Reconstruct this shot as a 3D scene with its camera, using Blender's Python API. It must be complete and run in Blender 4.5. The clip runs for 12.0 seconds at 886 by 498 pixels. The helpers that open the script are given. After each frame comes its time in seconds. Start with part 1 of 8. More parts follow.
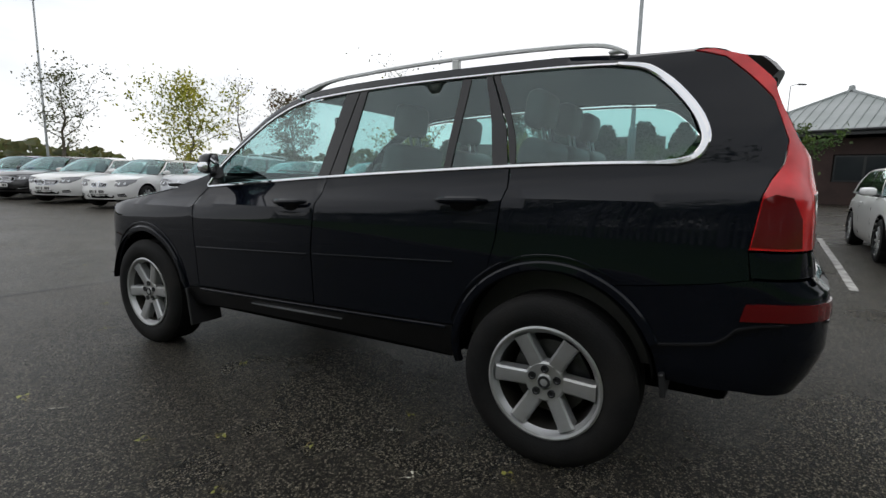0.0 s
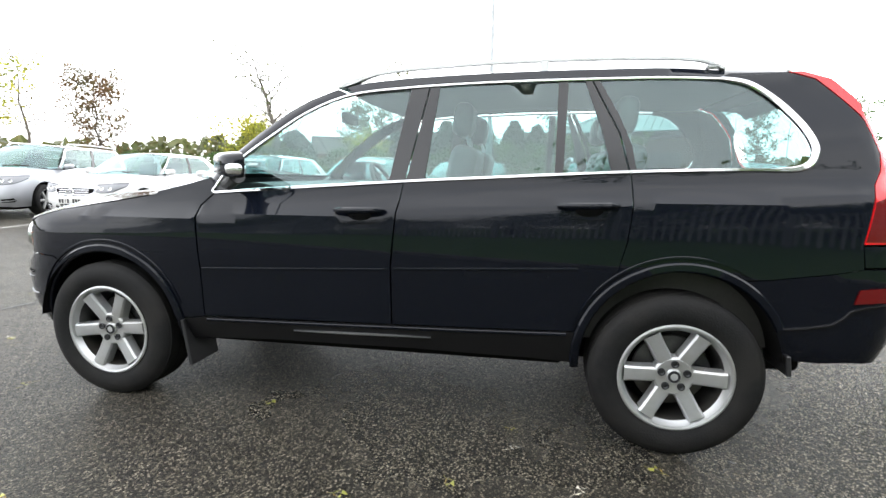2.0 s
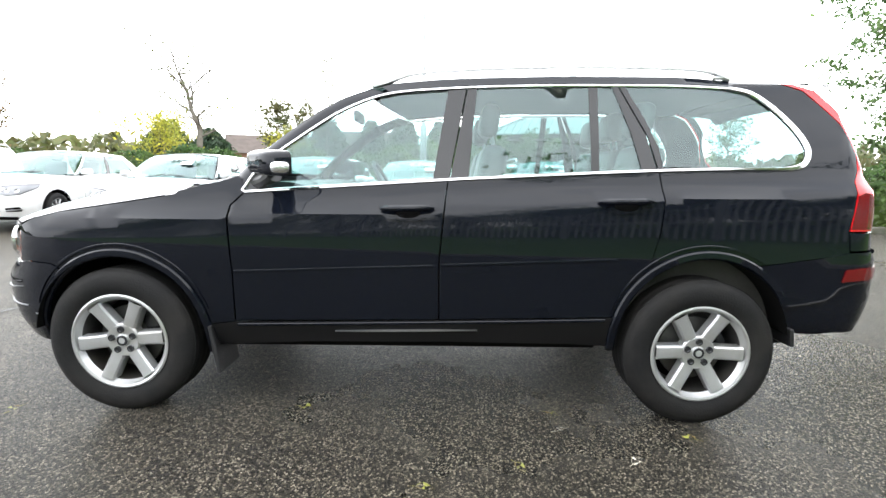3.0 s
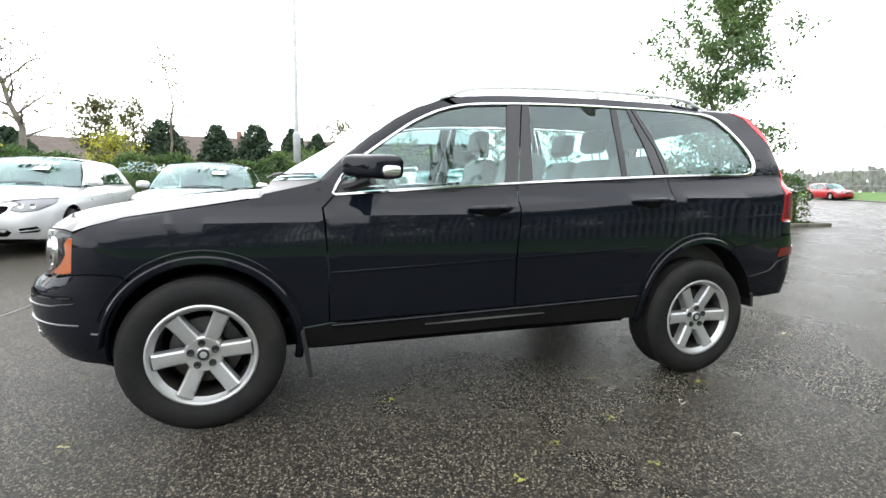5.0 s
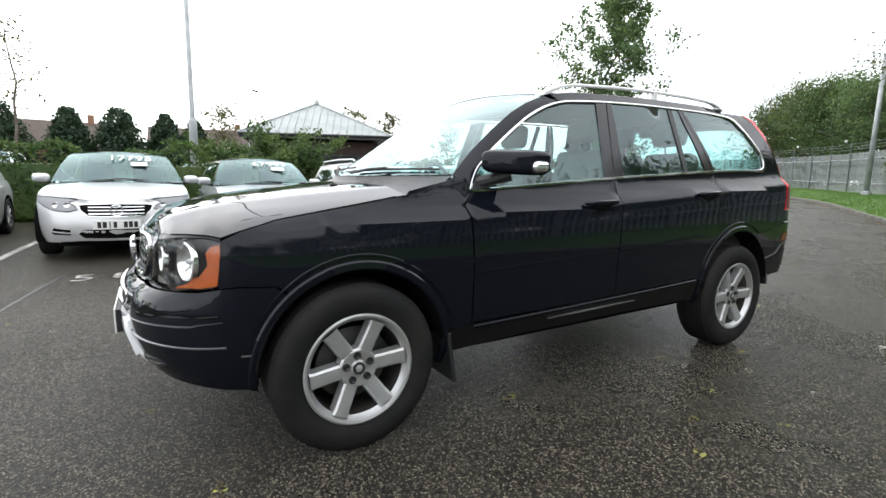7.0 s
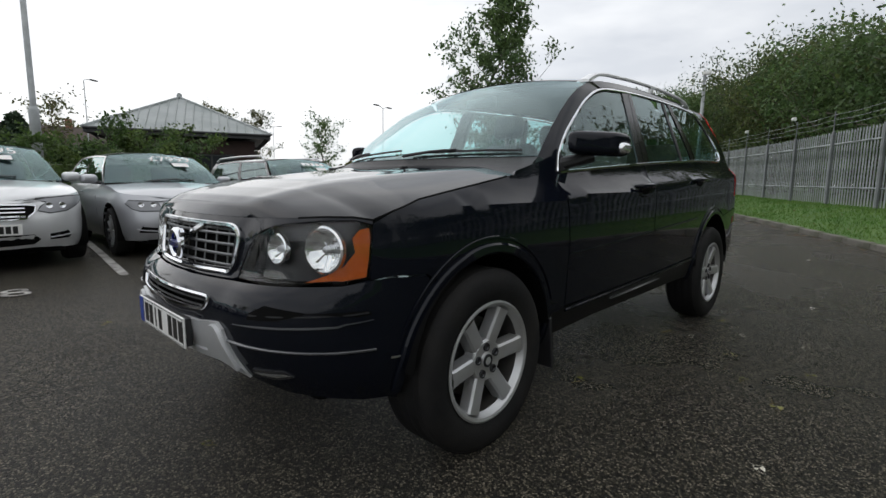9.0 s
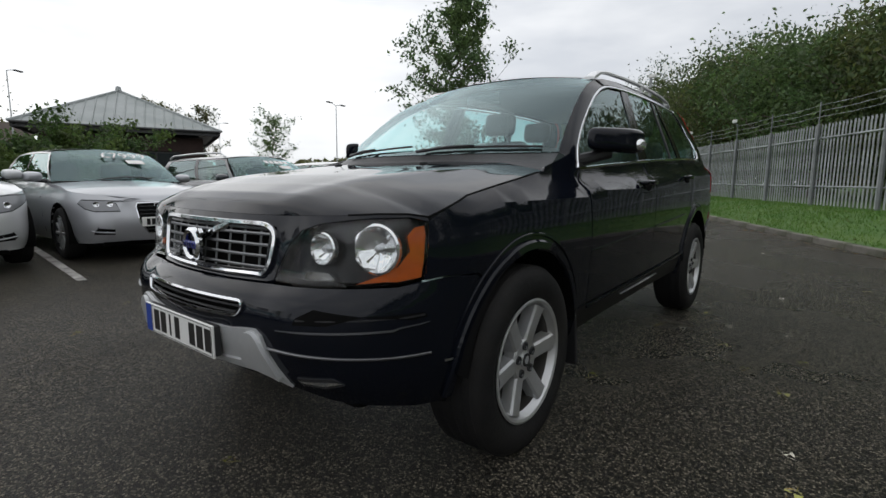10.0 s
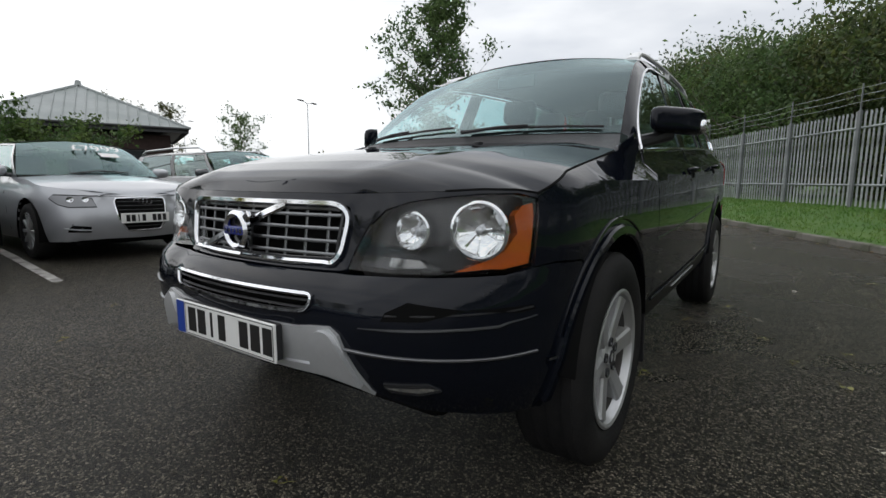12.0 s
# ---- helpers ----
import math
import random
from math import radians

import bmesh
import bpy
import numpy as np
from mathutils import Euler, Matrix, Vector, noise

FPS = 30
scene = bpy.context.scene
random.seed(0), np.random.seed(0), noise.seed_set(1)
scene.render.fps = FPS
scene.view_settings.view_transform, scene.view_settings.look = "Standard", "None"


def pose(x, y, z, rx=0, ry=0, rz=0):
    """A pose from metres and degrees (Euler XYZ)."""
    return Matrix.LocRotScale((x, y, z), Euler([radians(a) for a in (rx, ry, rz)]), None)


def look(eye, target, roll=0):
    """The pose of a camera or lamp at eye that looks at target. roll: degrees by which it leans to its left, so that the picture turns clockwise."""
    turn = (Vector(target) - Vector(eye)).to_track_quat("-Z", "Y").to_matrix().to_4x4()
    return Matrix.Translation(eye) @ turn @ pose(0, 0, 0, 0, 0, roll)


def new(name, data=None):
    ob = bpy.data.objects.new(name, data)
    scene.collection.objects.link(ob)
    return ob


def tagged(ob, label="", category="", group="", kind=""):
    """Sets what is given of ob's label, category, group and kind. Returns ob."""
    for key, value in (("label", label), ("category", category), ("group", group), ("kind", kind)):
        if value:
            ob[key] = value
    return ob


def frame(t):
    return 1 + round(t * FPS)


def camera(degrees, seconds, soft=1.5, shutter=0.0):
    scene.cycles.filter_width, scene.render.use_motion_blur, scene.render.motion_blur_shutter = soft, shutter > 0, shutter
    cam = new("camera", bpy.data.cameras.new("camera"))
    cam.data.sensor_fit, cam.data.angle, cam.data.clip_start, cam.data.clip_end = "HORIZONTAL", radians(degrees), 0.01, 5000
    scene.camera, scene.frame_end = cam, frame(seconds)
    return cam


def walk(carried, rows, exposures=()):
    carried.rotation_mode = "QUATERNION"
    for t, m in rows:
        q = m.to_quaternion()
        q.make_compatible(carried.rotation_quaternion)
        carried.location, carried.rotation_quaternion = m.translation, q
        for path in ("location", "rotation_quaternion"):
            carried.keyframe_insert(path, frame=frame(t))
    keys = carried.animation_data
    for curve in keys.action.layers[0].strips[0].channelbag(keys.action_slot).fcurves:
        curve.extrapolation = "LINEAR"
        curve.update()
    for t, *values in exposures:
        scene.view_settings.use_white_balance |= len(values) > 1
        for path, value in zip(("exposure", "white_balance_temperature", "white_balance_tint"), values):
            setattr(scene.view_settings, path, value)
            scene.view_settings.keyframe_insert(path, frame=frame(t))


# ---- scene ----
cam = camera(84.8, 12.0)
PATH = [
    (0, (1.998, -2.783, 1.196), (1.021, -1.062, 0.904), 1.1),
    (0.5, (1.727, -2.859, 1.177), (0.906, -1.059, 0.887), 1.0),
    (1, (1.398, -2.931, 1.194), (0.704, -1.078, 0.9), 1.0),
    (1.5, (1.087, -3.031, 1.224), (0.579, -1.121, 0.919), 1.0),
    (2, (0.78, -3.076, 1.229), (0.43, -1.131, 0.92), 1.0),
    (2.5, (0.471, -3.188, 1.232), (0.333, -1.218, 0.918), 1.1),
    (3, (0.196, -3.211, 1.21), (0.169, -1.234, 0.908), 1.0),
    (5, (-1.011, -3.319, 1.161), (-0.427, -1.423, 0.906), 1.0),
    (5.5, (-1.295, -3.196, 1.157), (-0.59, -1.343, 0.891), 0.9),
    (6, (-1.627, -3.089, 1.167), (-0.812, -1.285, 0.887), 1.1),
    (6.5, (-1.902, -2.948, 1.157), (-0.969, -1.201, 0.88), 1.0),
    (7, (-2.142, -2.781, 1.162), (-1.124, -1.083, 0.881), 0.9),
    (7.5, (-2.411, -2.649, 1.133), (-1.212, -1.072, 0.863), 0.9),
    (9.5, (-2.958, -1.886, 1.04), (-1.477, -0.569, 0.774), 0.5),
    (10, (-3.041, -1.774, 1.035), (-1.486, -0.544, 0.769), 0.5),
    (10.5, (-3.103, -1.667, 1.015), (-1.507, -0.491, 0.752), 0.5),
    (11, (-3.105, -1.573, 0.987), (-1.494, -0.417, 0.725), 0.5),
    (11.5, (-3.078, -1.445, 0.958), (-1.452, -0.309, 0.699), 0.6),
    (12, (-3.1, -1.36, 0.956), (-1.474, -0.226, 0.693), 0.5),
]
EXPOSURES = [(0.0, -0.85), (0.5, -0.2), (1.0, 0.25), (1.5, 0.65), (2.0, 0.96), (3.0, 1.35), (5.0, 0.95), (5.5, 1.0), (6.0, 0.82), (6.5, 0.62), (7.5, 0.04), (9.5, -1.0), (12.0, -0.85)]
walk(cam, [(t, look(eye, target, roll)) for t, eye, target, roll in PATH], EXPOSURES)

# ---- light: an overcast sky with a weak, wide sun ----
SUN_AZ, SUN_EL = radians(-15), radians(38)
world = bpy.data.worlds.new("overcast_sky")
scene.world = world
world.use_nodes = True
wn, wl = world.node_tree.nodes, world.node_tree.links
wn.clear()
w_out, w_bg = wn.new("ShaderNodeOutputWorld"), wn.new("ShaderNodeBackground")
w_sky = wn.new("ShaderNodeTexSky")
w_sky.sky_type, w_sky.sun_disc = "NISHITA", False
w_sky.sun_elevation, w_sky.sun_rotation = SUN_EL, SUN_AZ
w_co, w_map, w_noise, w_ramp = wn.new("ShaderNodeTexCoord"), wn.new("ShaderNodeMapping"), wn.new("ShaderNodeTexNoise"), wn.new("ShaderNodeValToRGB")
w_map.inputs["Scale"].default_value = (1.2, 1.2, 4.5)
w_noise.inputs["Scale"].default_value, w_noise.inputs["Detail"].default_value, w_noise.inputs["Roughness"].default_value = 1.3, 7.0, 0.55
w_ramp.color_ramp.elements[0].position, w_ramp.color_ramp.elements[0].color = 0.34, (7.2, 7.5, 8.0, 1)
w_ramp.color_ramp.elements[1].position, w_ramp.color_ramp.elements[1].color = 0.62, (11.0, 11.1, 11.2, 1)
w_mix = wn.new("ShaderNodeMixRGB")
w_mix.inputs["Fac"].default_value = 0.92
wl.new(w_co.outputs["Generated"], w_map.inputs["Vector"])
wl.new(w_map.outputs["Vector"], w_noise.inputs["Vector"])
wl.new(w_noise.outputs["Fac"], w_ramp.inputs["Fac"])
wl.new(w_sky.outputs["Color"], w_mix.inputs["Color1"])
wl.new(w_ramp.outputs["Color"], w_mix.inputs["Color2"])
# the cloud is brighter round the hidden sun
w_dot, w_range, w_gain = wn.new("ShaderNodeVectorMath"), wn.new("ShaderNodeMapRange"), wn.new("ShaderNodeMixRGB")
w_dot.operation = "DOT_PRODUCT"
w_dot.inputs[1].default_value = (math.sin(SUN_AZ) * math.cos(SUN_EL), math.cos(SUN_AZ) * math.cos(SUN_EL), math.sin(SUN_EL))
w_range.inputs["From Min"].default_value, w_range.inputs["From Max"].default_value = -0.6, 1.0
w_range.inputs["To Min"].default_value, w_range.inputs["To Max"].default_value = 1.06, 1.34
w_gain.blend_type, w_gain.inputs["Fac"].default_value = "MULTIPLY", 1.0
wl.new(w_co.outputs["Generated"], w_dot.inputs[0])
wl.new(w_dot.outputs["Value"], w_range.inputs["Value"])
wl.new(w_mix.outputs["Color"], w_gain.inputs["Color1"])
wl.new(w_range.outputs["Result"], w_gain.inputs["Color2"])
wl.new(w_gain.outputs["Color"], w_bg.inputs["Color"])
w_bg.inputs["Strength"].default_value = 0.165
wl.new(w_bg.outputs["Background"], w_out.inputs["Surface"])

sun_data = bpy.data.lights.new("sun", "SUN")
sun_data.energy, sun_data.angle, sun_data.color = 0.6, radians(90), (1.0, 0.97, 0.93)
sun = new("sun", sun_data)
sun.matrix_world = look((30 * math.sin(SUN_AZ), 30 * math.cos(SUN_AZ), 22), (0, 0, 0))


# ---- materials ----
def material(name, colour, rough=0.5, metal=0.0, vary=0.12, scale=8.0, bump=0.0, bump_scale=60.0, coat=0.0, rough_vary=0.0, spread=0.0, second=None, second_scale=1.5, spec=0.5):
    """A surface with two scales of variation: fine grain (scale, bump) and broad wear (second_scale). spread: piece to piece."""
    m = bpy.data.materials.new(name)
    m.use_nodes = True
    n, l = m.node_tree.nodes, m.node_tree.links
    b = n["Principled BSDF"]
    b.inputs["Roughness"].default_value, b.inputs["Metallic"].default_value = rough, metal
    b.inputs["Coat Weight"].default_value, b.inputs["Coat Roughness"].default_value = coat, 0.04
    b.inputs["Specular IOR Level"].default_value = spec
    co = n.new("ShaderNodeTexCoord")
    fine, broad = n.new("ShaderNodeTexNoise"), n.new("ShaderNodeTexNoise")
    fine.inputs["Scale"].default_value, fine.inputs["Detail"].default_value = scale, 5.0
    broad.inputs["Scale"].default_value, broad.inputs["Detail"].default_value = second_scale, 3.0
    for t in (fine, broad):
        l.new(co.outputs["Object"], t.inputs["Vector"])
    mix = n.new("ShaderNodeMixRGB")
    c = Vector(colour[:3])
    mix.inputs["Color1"].default_value = (*(c * (1 - vary)), 1)
    mix.inputs["Color2"].default_value = (*(c * (1 + vary)), 1)
    l.new(fine.outputs["Fac"], mix.inputs["Fac"])
    last = mix.outputs["Color"]
    ramp = n.new("ShaderNodeValToRGB")
    ramp.color_ramp.elements[0].position, ramp.color_ramp.elements[1].position = 0.42, 0.62
    l.new(broad.outputs["Fac"], ramp.inputs["Fac"])
    wear = n.new("ShaderNodeMixRGB")
    wear.inputs["Color2"].default_value = (*(second or c * (1 - vary * 0.8)), 1)
    l.new(ramp.outputs["Color"], wear.inputs["Fac"])
    l.new(last, wear.inputs["Color1"])
    last = wear.outputs["Color"]
    if spread:
        info, hsv, ma = n.new("ShaderNodeObjectInfo"), n.new("ShaderNodeHueSaturation"), n.new("ShaderNodeMath")
        ma.operation = "MULTIPLY_ADD"
        ma.inputs[1].default_value, ma.inputs[2].default_value = 2 * spread, 1 - spread
        l.new(info.outputs["Random"], ma.inputs[0])
        l.new(ma.outputs[0], hsv.inputs["Value"])
        l.new(last, hsv.inputs["Color"])
        last = hsv.outputs["Color"]
    l.new(last, b.inputs["Base Color"])
    if rough_vary:
        mr = n.new("ShaderNodeMapRange")
        mr.inputs["From Min"].default_value, mr.inputs["From Max"].default_value = 0.3, 0.7
        mr.inputs["To Min"].default_value, mr.inputs["To Max"].default_value = max(0.02, rough - rough_vary), min(1, rough + rough_vary)
        l.new(broad.outputs["Fac"], mr.inputs["Value"])
        l.new(mr.outputs["Result"], b.inputs["Roughness"])
    if bump:
        bn, bp = n.new("ShaderNodeTexNoise"), n.new("ShaderNodeBump")
        bn.inputs["Scale"].default_value, bn.inputs["Detail"].default_value = bump_scale, 4.0
        bp.inputs["Strength"].default_value, bp.inputs["Distance"].default_value = bump, 0.01
        l.new(co.outputs["Object"], bn.inputs["Vector"])
        l.new(bn.outputs["Fac"], bp.inputs["Height"])
        l.new(bp.outputs["Normal"], b.inputs["Normal"])
    return m


def glass(name, tint, gloss=1.0, base=0.075, edge=0.85, sharp=4.0):
    """Thin window glass: lets light straight through, tinted, and mirrors by Fresnel."""
    m = bpy.data.materials.new(name)
    m.use_nodes = True
    n, l = m.node_tree.nodes, m.node_tree.links
    n.clear()
    out, mix, tr, gl, lw, pw, ma = (n.new("ShaderNode" + k) for k in ("OutputMaterial", "MixShader", "BsdfTransparent", "BsdfGlossy", "LayerWeight", "Math", "Math"))
    tr.inputs["Color"].default_value = (*tint, 1)
    gl.inputs["Roughness"].default_value = 0.02
    gl.inputs["Color"].default_value = (*gloss, 1) if isinstance(gloss, tuple) else (gloss, gloss, gloss, 1)
    lw.inputs["Blend"].default_value = 0.5
    pw.operation, pw.inputs[1].default_value = "POWER", sharp
    ma.operation, ma.inputs[1].default_value, ma.inputs[2].default_value = "MULTIPLY_ADD", edge, base
    l.new(lw.outputs["Facing"], pw.inputs[0])
    l.new(pw.outputs[0], ma.inputs[0])
    l.new(ma.outputs[0], mix.inputs["Fac"])
    l.new(tr.outputs["BSDF"], mix.inputs[1])
    l.new(gl.outputs["BSDF"], mix.inputs[2])
    l.new(mix.outputs["Shader"], out.inputs["Surface"])
    return m


def asphalt():
    """Damp asphalt: dark binder, paler chips of stone with glints painted in, wet patches that mirror the sky."""
    m = bpy.data.materials.new("wet_asphalt")
    m.use_nodes = True
    n, l = m.node_tree.nodes, m.node_tree.links
    b = n["Principled BSDF"]
    co = n.new("ShaderNodeTexCoord")

    def tex(kind, scale, detail=3.0):
        t = n.new("ShaderNodeTex" + kind)
        t.inputs["Scale"].default_value = scale
        if kind == "Noise":
            t.inputs["Detail"].default_value = detail
        l.new(co.outputs["Object"], t.inputs["Vector"])
        return t

    chips, gaps, grain, patch, broad, mottle = tex("Voronoi", 122.0), tex("Voronoi", 122.0), tex("Noise", 260.0, 2.0), tex("Noise", 0.55, 5.0), tex("Noise", 0.16, 3.0), tex("Noise", 3.2, 4.0)
    gaps.feature = "DISTANCE_TO_EDGE"
    ramp = n.new("ShaderNodeValToRGB")
    e = ramp.color_ramp.elements
    e[0].position, e[0].color = 0.3, (0.022, 0.02, 0.016, 1)
    # palest chips go beyond stone colour, to paint in wet glints
    e[1].position, e[1].color = 0.86, (0.6, 0.53, 0.4, 1)
    mid = ramp.color_ramp.elements.new(0.55)
    mid.color = (0.105, 0.09, 0.064, 1)
    l.new(chips.outputs["Color"], ramp.inputs["Fac"])
    gr = n.new("ShaderNodeMapRange")
    gr.inputs["From Min"].default_value, gr.inputs["From Max"].default_value = 0.02, 0.2
    gr.inputs["To Min"].default_value, gr.inputs["To Max"].default_value = 0.1, 1.3
    l.new(gaps.outputs["Distance"], gr.inputs["Value"])
    binder = n.new("ShaderNodeMixRGB")
    binder.blend_type, binder.inputs["Fac"].default_value = "MULTIPLY", 1.0
    l.new(ramp.outputs["Color"], binder.inputs["Color1"])
    l.new(gr.outputs["Result"], binder.inputs["Color2"])
    tone, tone2 = n.new("ShaderNodeMixRGB"), n.new("ShaderNodeMixRGB")
    for q, src, tx, f in ((tone, binder, broad, 0.55), (tone2, tone, mottle, 0.5)):
        q.blend_type, q.inputs["Fac"].default_value = "MULTIPLY", f
        l.new(src.outputs["Color"], q.inputs["Color1"])
        l.new(tx.outputs["Fac"], q.inputs["Color2"])
    l.new(tone2.outputs["Color"], b.inputs["Base Color"])
    # the driven lane lies wetter than the ground before the bays
    sep, lane, acr, sm = n.new("ShaderNodeSeparateXYZ"), n.new("ShaderNodeMapRange"), n.new("ShaderNodeMapRange"), n.new("ShaderNodeMath")
    l.new(co.outputs["Object"], sep.inputs[0])
    for mr, ax, lo, hi, g0, g1 in ((lane, 0, -4.0, 5.0, -0.09, 0.1), (acr, 1, -2.5, 3.5, 0.06, -0.05)):
        mr.inputs["From Min"].default_value, mr.inputs["From Max"].default_value = lo, hi
        mr.inputs["To Min"].default_value, mr.inputs["To Max"].default_value = g0, g1
        l.new(sep.outputs[ax], mr.inputs["Value"])
    sm.operation = "ADD"
    l.new(lane.outputs["Result"], sm.inputs[0])
    l.new(acr.outputs["Result"], sm.inputs[1])
    tot = n.new("ShaderNodeMath")
    tot.operation = "ADD"
    l.new(sm.outputs[0], tot.inputs[0])
    l.new(patch.outputs["Fac"], tot.inputs[1])
    wet = n.new("ShaderNodeMapRange")
    wet.inputs["From Min"].default_value, wet.inputs["From Max"].default_value = 0.32, 0.78
    wet.inputs["To Min"].default_value, wet.inputs["To Max"].default_value = 0.38, 0.21
    l.new(tot.outputs[0], wet.inputs["Value"])
    l.new(wet.outputs["Result"], b.inputs["Roughness"])
    b.inputs["Specular IOR Level"].default_value = 0.36
    add, bp = n.new("ShaderNodeMath"), n.new("ShaderNodeBump")
    add.operation = "ADD"
    l.new(gaps.outputs["Distance"], add.inputs[0])
    l.new(grain.outputs["Fac"], add.inputs[1])
    bp.inputs["Strength"].default_value, bp.inputs["Distance"].default_value = 1.0, 0.017
    l.new(add.outputs[0], bp.inputs["Height"])
    l.new(bp.outputs["Normal"], b.inputs["Normal"])
    return m


M_ASPHALT = asphalt()
M_PAINT_BLACK = material("black_car_paint", (0.005, 0.0065, 0.011), 0.5, 0.0, 0.1, 300, coat=1.0, spec=0.0)
M_PAINT_BLACK.node_tree.nodes["Principled BSDF"].inputs["Coat IOR"].default_value = 1.35
M_PLASTIC = material("black_grained_plastic", (0.022, 0.022, 0.024), 0.42, 0.0, 0.2, 120, bump=0.15, bump_scale=500)
M_GLOSS_BLACK = material("gloss_black_pillar_trim", (0.012, 0.012, 0.014), 0.12, 0.0, 0.1, 60)
M_CHROME = material("chrome", (0.75, 0.76, 0.78), 0.07, 1.0, 0.03, 40)
M_RAIL = material("bright_silver_rail", (0.86, 0.87, 0.88), 0.3, 0.15, 0.04, 80)
M_SATIN = material("satin_aluminium", (0.62, 0.63, 0.65), 0.3, 1.0, 0.05, 80)
M_ALLOY = material("silver_alloy", (0.52, 0.53, 0.54), 0.32, 0.6, 0.05, 60, second=(0.45, 0.45, 0.44), second_scale=6)
M_SKID = material("silver_painted_skid_plate", (0.55, 0.56, 0.57), 0.35, 0.5, 0.05, 60)
M_TYRE = material("tyre_rubber", (0.012, 0.012, 0.0125), 0.72, 0.0, 0.3, 60, bump=0.2, bump_scale=120, second=(0.02, 0.019, 0.018), second_scale=5, spec=0.2)
M_DISC = material("disc_steel_and_shaded_barrel", (0.13, 0.13, 0.13), 0.5, 0.7, 0.2, 90, second=(0.075, 0.068, 0.06))
# near-black: deep shade of wells, underbody and openings put into the colour; also black trim
M_DARK = material("cavity_shade_and_black_trim", (0.005, 0.005, 0.005), 0.9, 0.0, 0.3, 30, spec=0.1)
M_SILL = material("black_sill_plastic", (0.009, 0.009, 0.01), 0.4, 0.0, 0.2, 120, spec=0.3)
M_GLASS = glass("window_glass", (0.7, 0.88, 0.87), (0.85, 1.0, 1.0), 0.09)
M_GLASS_SCREEN = glass("raked_windscreen_glass", (0.62, 0.84, 0.84), (0.74, 0.95, 0.97), 0.1)
M_GLASS_HERO = glass("clear_windscreen_glass", (0.62, 0.82, 0.82), (0.8, 0.98, 1.0), 0.10, 0.8, 4.0)
M_GUNMETAL = material("gunmetal_trim", (0.22, 0.225, 0.235), 0.32, 0.9, 0.08, 80)
M_REFLECTOR = material("lamp_reflector_chrome", (0.8, 0.81, 0.82), 0.05, 0.92, 0.04, 60)
M_GLASS_DARK = glass("tinted_window_glass", (0.5, 0.7, 0.69), (0.85, 1.0, 1.0), 0.09)
M_LENS = glass("clear_lens", (0.97, 0.98, 0.98), 1.0, 0.03)
M_LAMP_RED = material("red_lamp_lens", (0.85, 0.012, 0.018), 0.25, 0.0, 0.2, 14, coat=0.4, second=(0.55, 0.004, 0.008), second_scale=5)
M_LAMP_DARKRED = material("deep_red_reflector", (0.14, 0.002, 0.004), 0.2, 0.0, 0.25, 200, coat=0.4)
M_LAMP_CLEAR = material("frosted_clear_lens", (0.42, 0.42, 0.4), 0.1, 0.0, 0.2, 90, coat=1.0)
M_AMBER = material("amber_lens", (0.5, 0.1, 0.01), 0.1, 0.0, 0.3, 60, coat=1.0)
M_LAMP_HOUSING = material("dark_lamp_housing", (0.03, 0.031, 0.034), 0.25, 0.0, 0.2, 60)
M_LEATHER = material("grey_leather", (0.1, 0.098, 0.095), 0.5, 0.0, 0.12, 40, bump=0.1, bump_scale=200)
M_TRIM = material("dark_interior_trim", (0.05, 0.048, 0.046), 0.6, 0.0, 0.2, 50)
M_LINER = material("grey_headliner", (0.3, 0.3, 0.29), 0.8, 0.0, 0.1, 80)
M_WHITE = material("white_plate", (0.78, 0.78, 0.76), 0.35, 0.0, 0.04, 30)
M_YELLOWPLATE = material("yellow_plate", (0.75, 0.55, 0.06), 0.35, 0.0, 0.04, 30)
M_INK = material("black_lettering", (0.012, 0.012, 0.012), 0.4, 0.0, 0.1, 30)
M_BLUE = material("blue_band", (0.012, 0.05, 0.32), 0.35, 0.0, 0.1, 30)
M_EMBLEM_BLUE = material("dark_blue_badge", (0.02, 0.03, 0.22), 0.2, 0.0, 0.1, 60, coat=1.0)
M_LINE = material("worn_white_road_paint", (0.42, 0.41, 0.38), 0.55, 0.0, 0.3, 60, bump=0.3, bump_scale=120, second=(0.18, 0.17, 0.16), second_scale=7)
M_KERB = material("weathered_concrete_kerb", (0.16, 0.15, 0.13), 0.85, 0.0, 0.3, 30, bump=0.4, bump_scale=70, second=(0.08, 0.085, 0.055), second_scale=3, spread=0.12)
M_SOIL = material("dark_soil", (0.05, 0.042, 0.03), 0.95, 0.0, 0.4, 20, bump=0.6, bump_scale=30)
M_GRASS = material("grass_turf", (0.056, 0.13, 0.018), 0.8, 0.0, 0.35, 14, bump=0.7, bump_scale=60, second=(0.08, 0.15, 0.025), second_scale=1.2)
M_BLADE = material("grass_blades", (0.075, 0.18, 0.022), 0.7, 0.0, 0.3, 4, second=(0.115, 0.2, 0.035), second_scale=1.0)
M_GALV = material("galvanised_steel", (0.37, 0.395, 0.4), 0.5, 0.35, 0.14, 12, second=(0.22, 0.24, 0.24), second_scale=2.2, spread=0.14)
M_POLE = material("galvanised_column", (0.36, 0.38, 0.39), 0.45, 0.4, 0.1, 10, second=(0.27, 0.29, 0.29), second_scale=2)
M_BRICK = material("dark_red_brick", (0.048, 0.029, 0.025), 0.85, 0.0, 0.3, 9, bump=0.3, bump_scale=60)
M_MORTAR = material("mortar", (0.2, 0.18, 0.16), 0.9, 0.0, 0.2, 30)
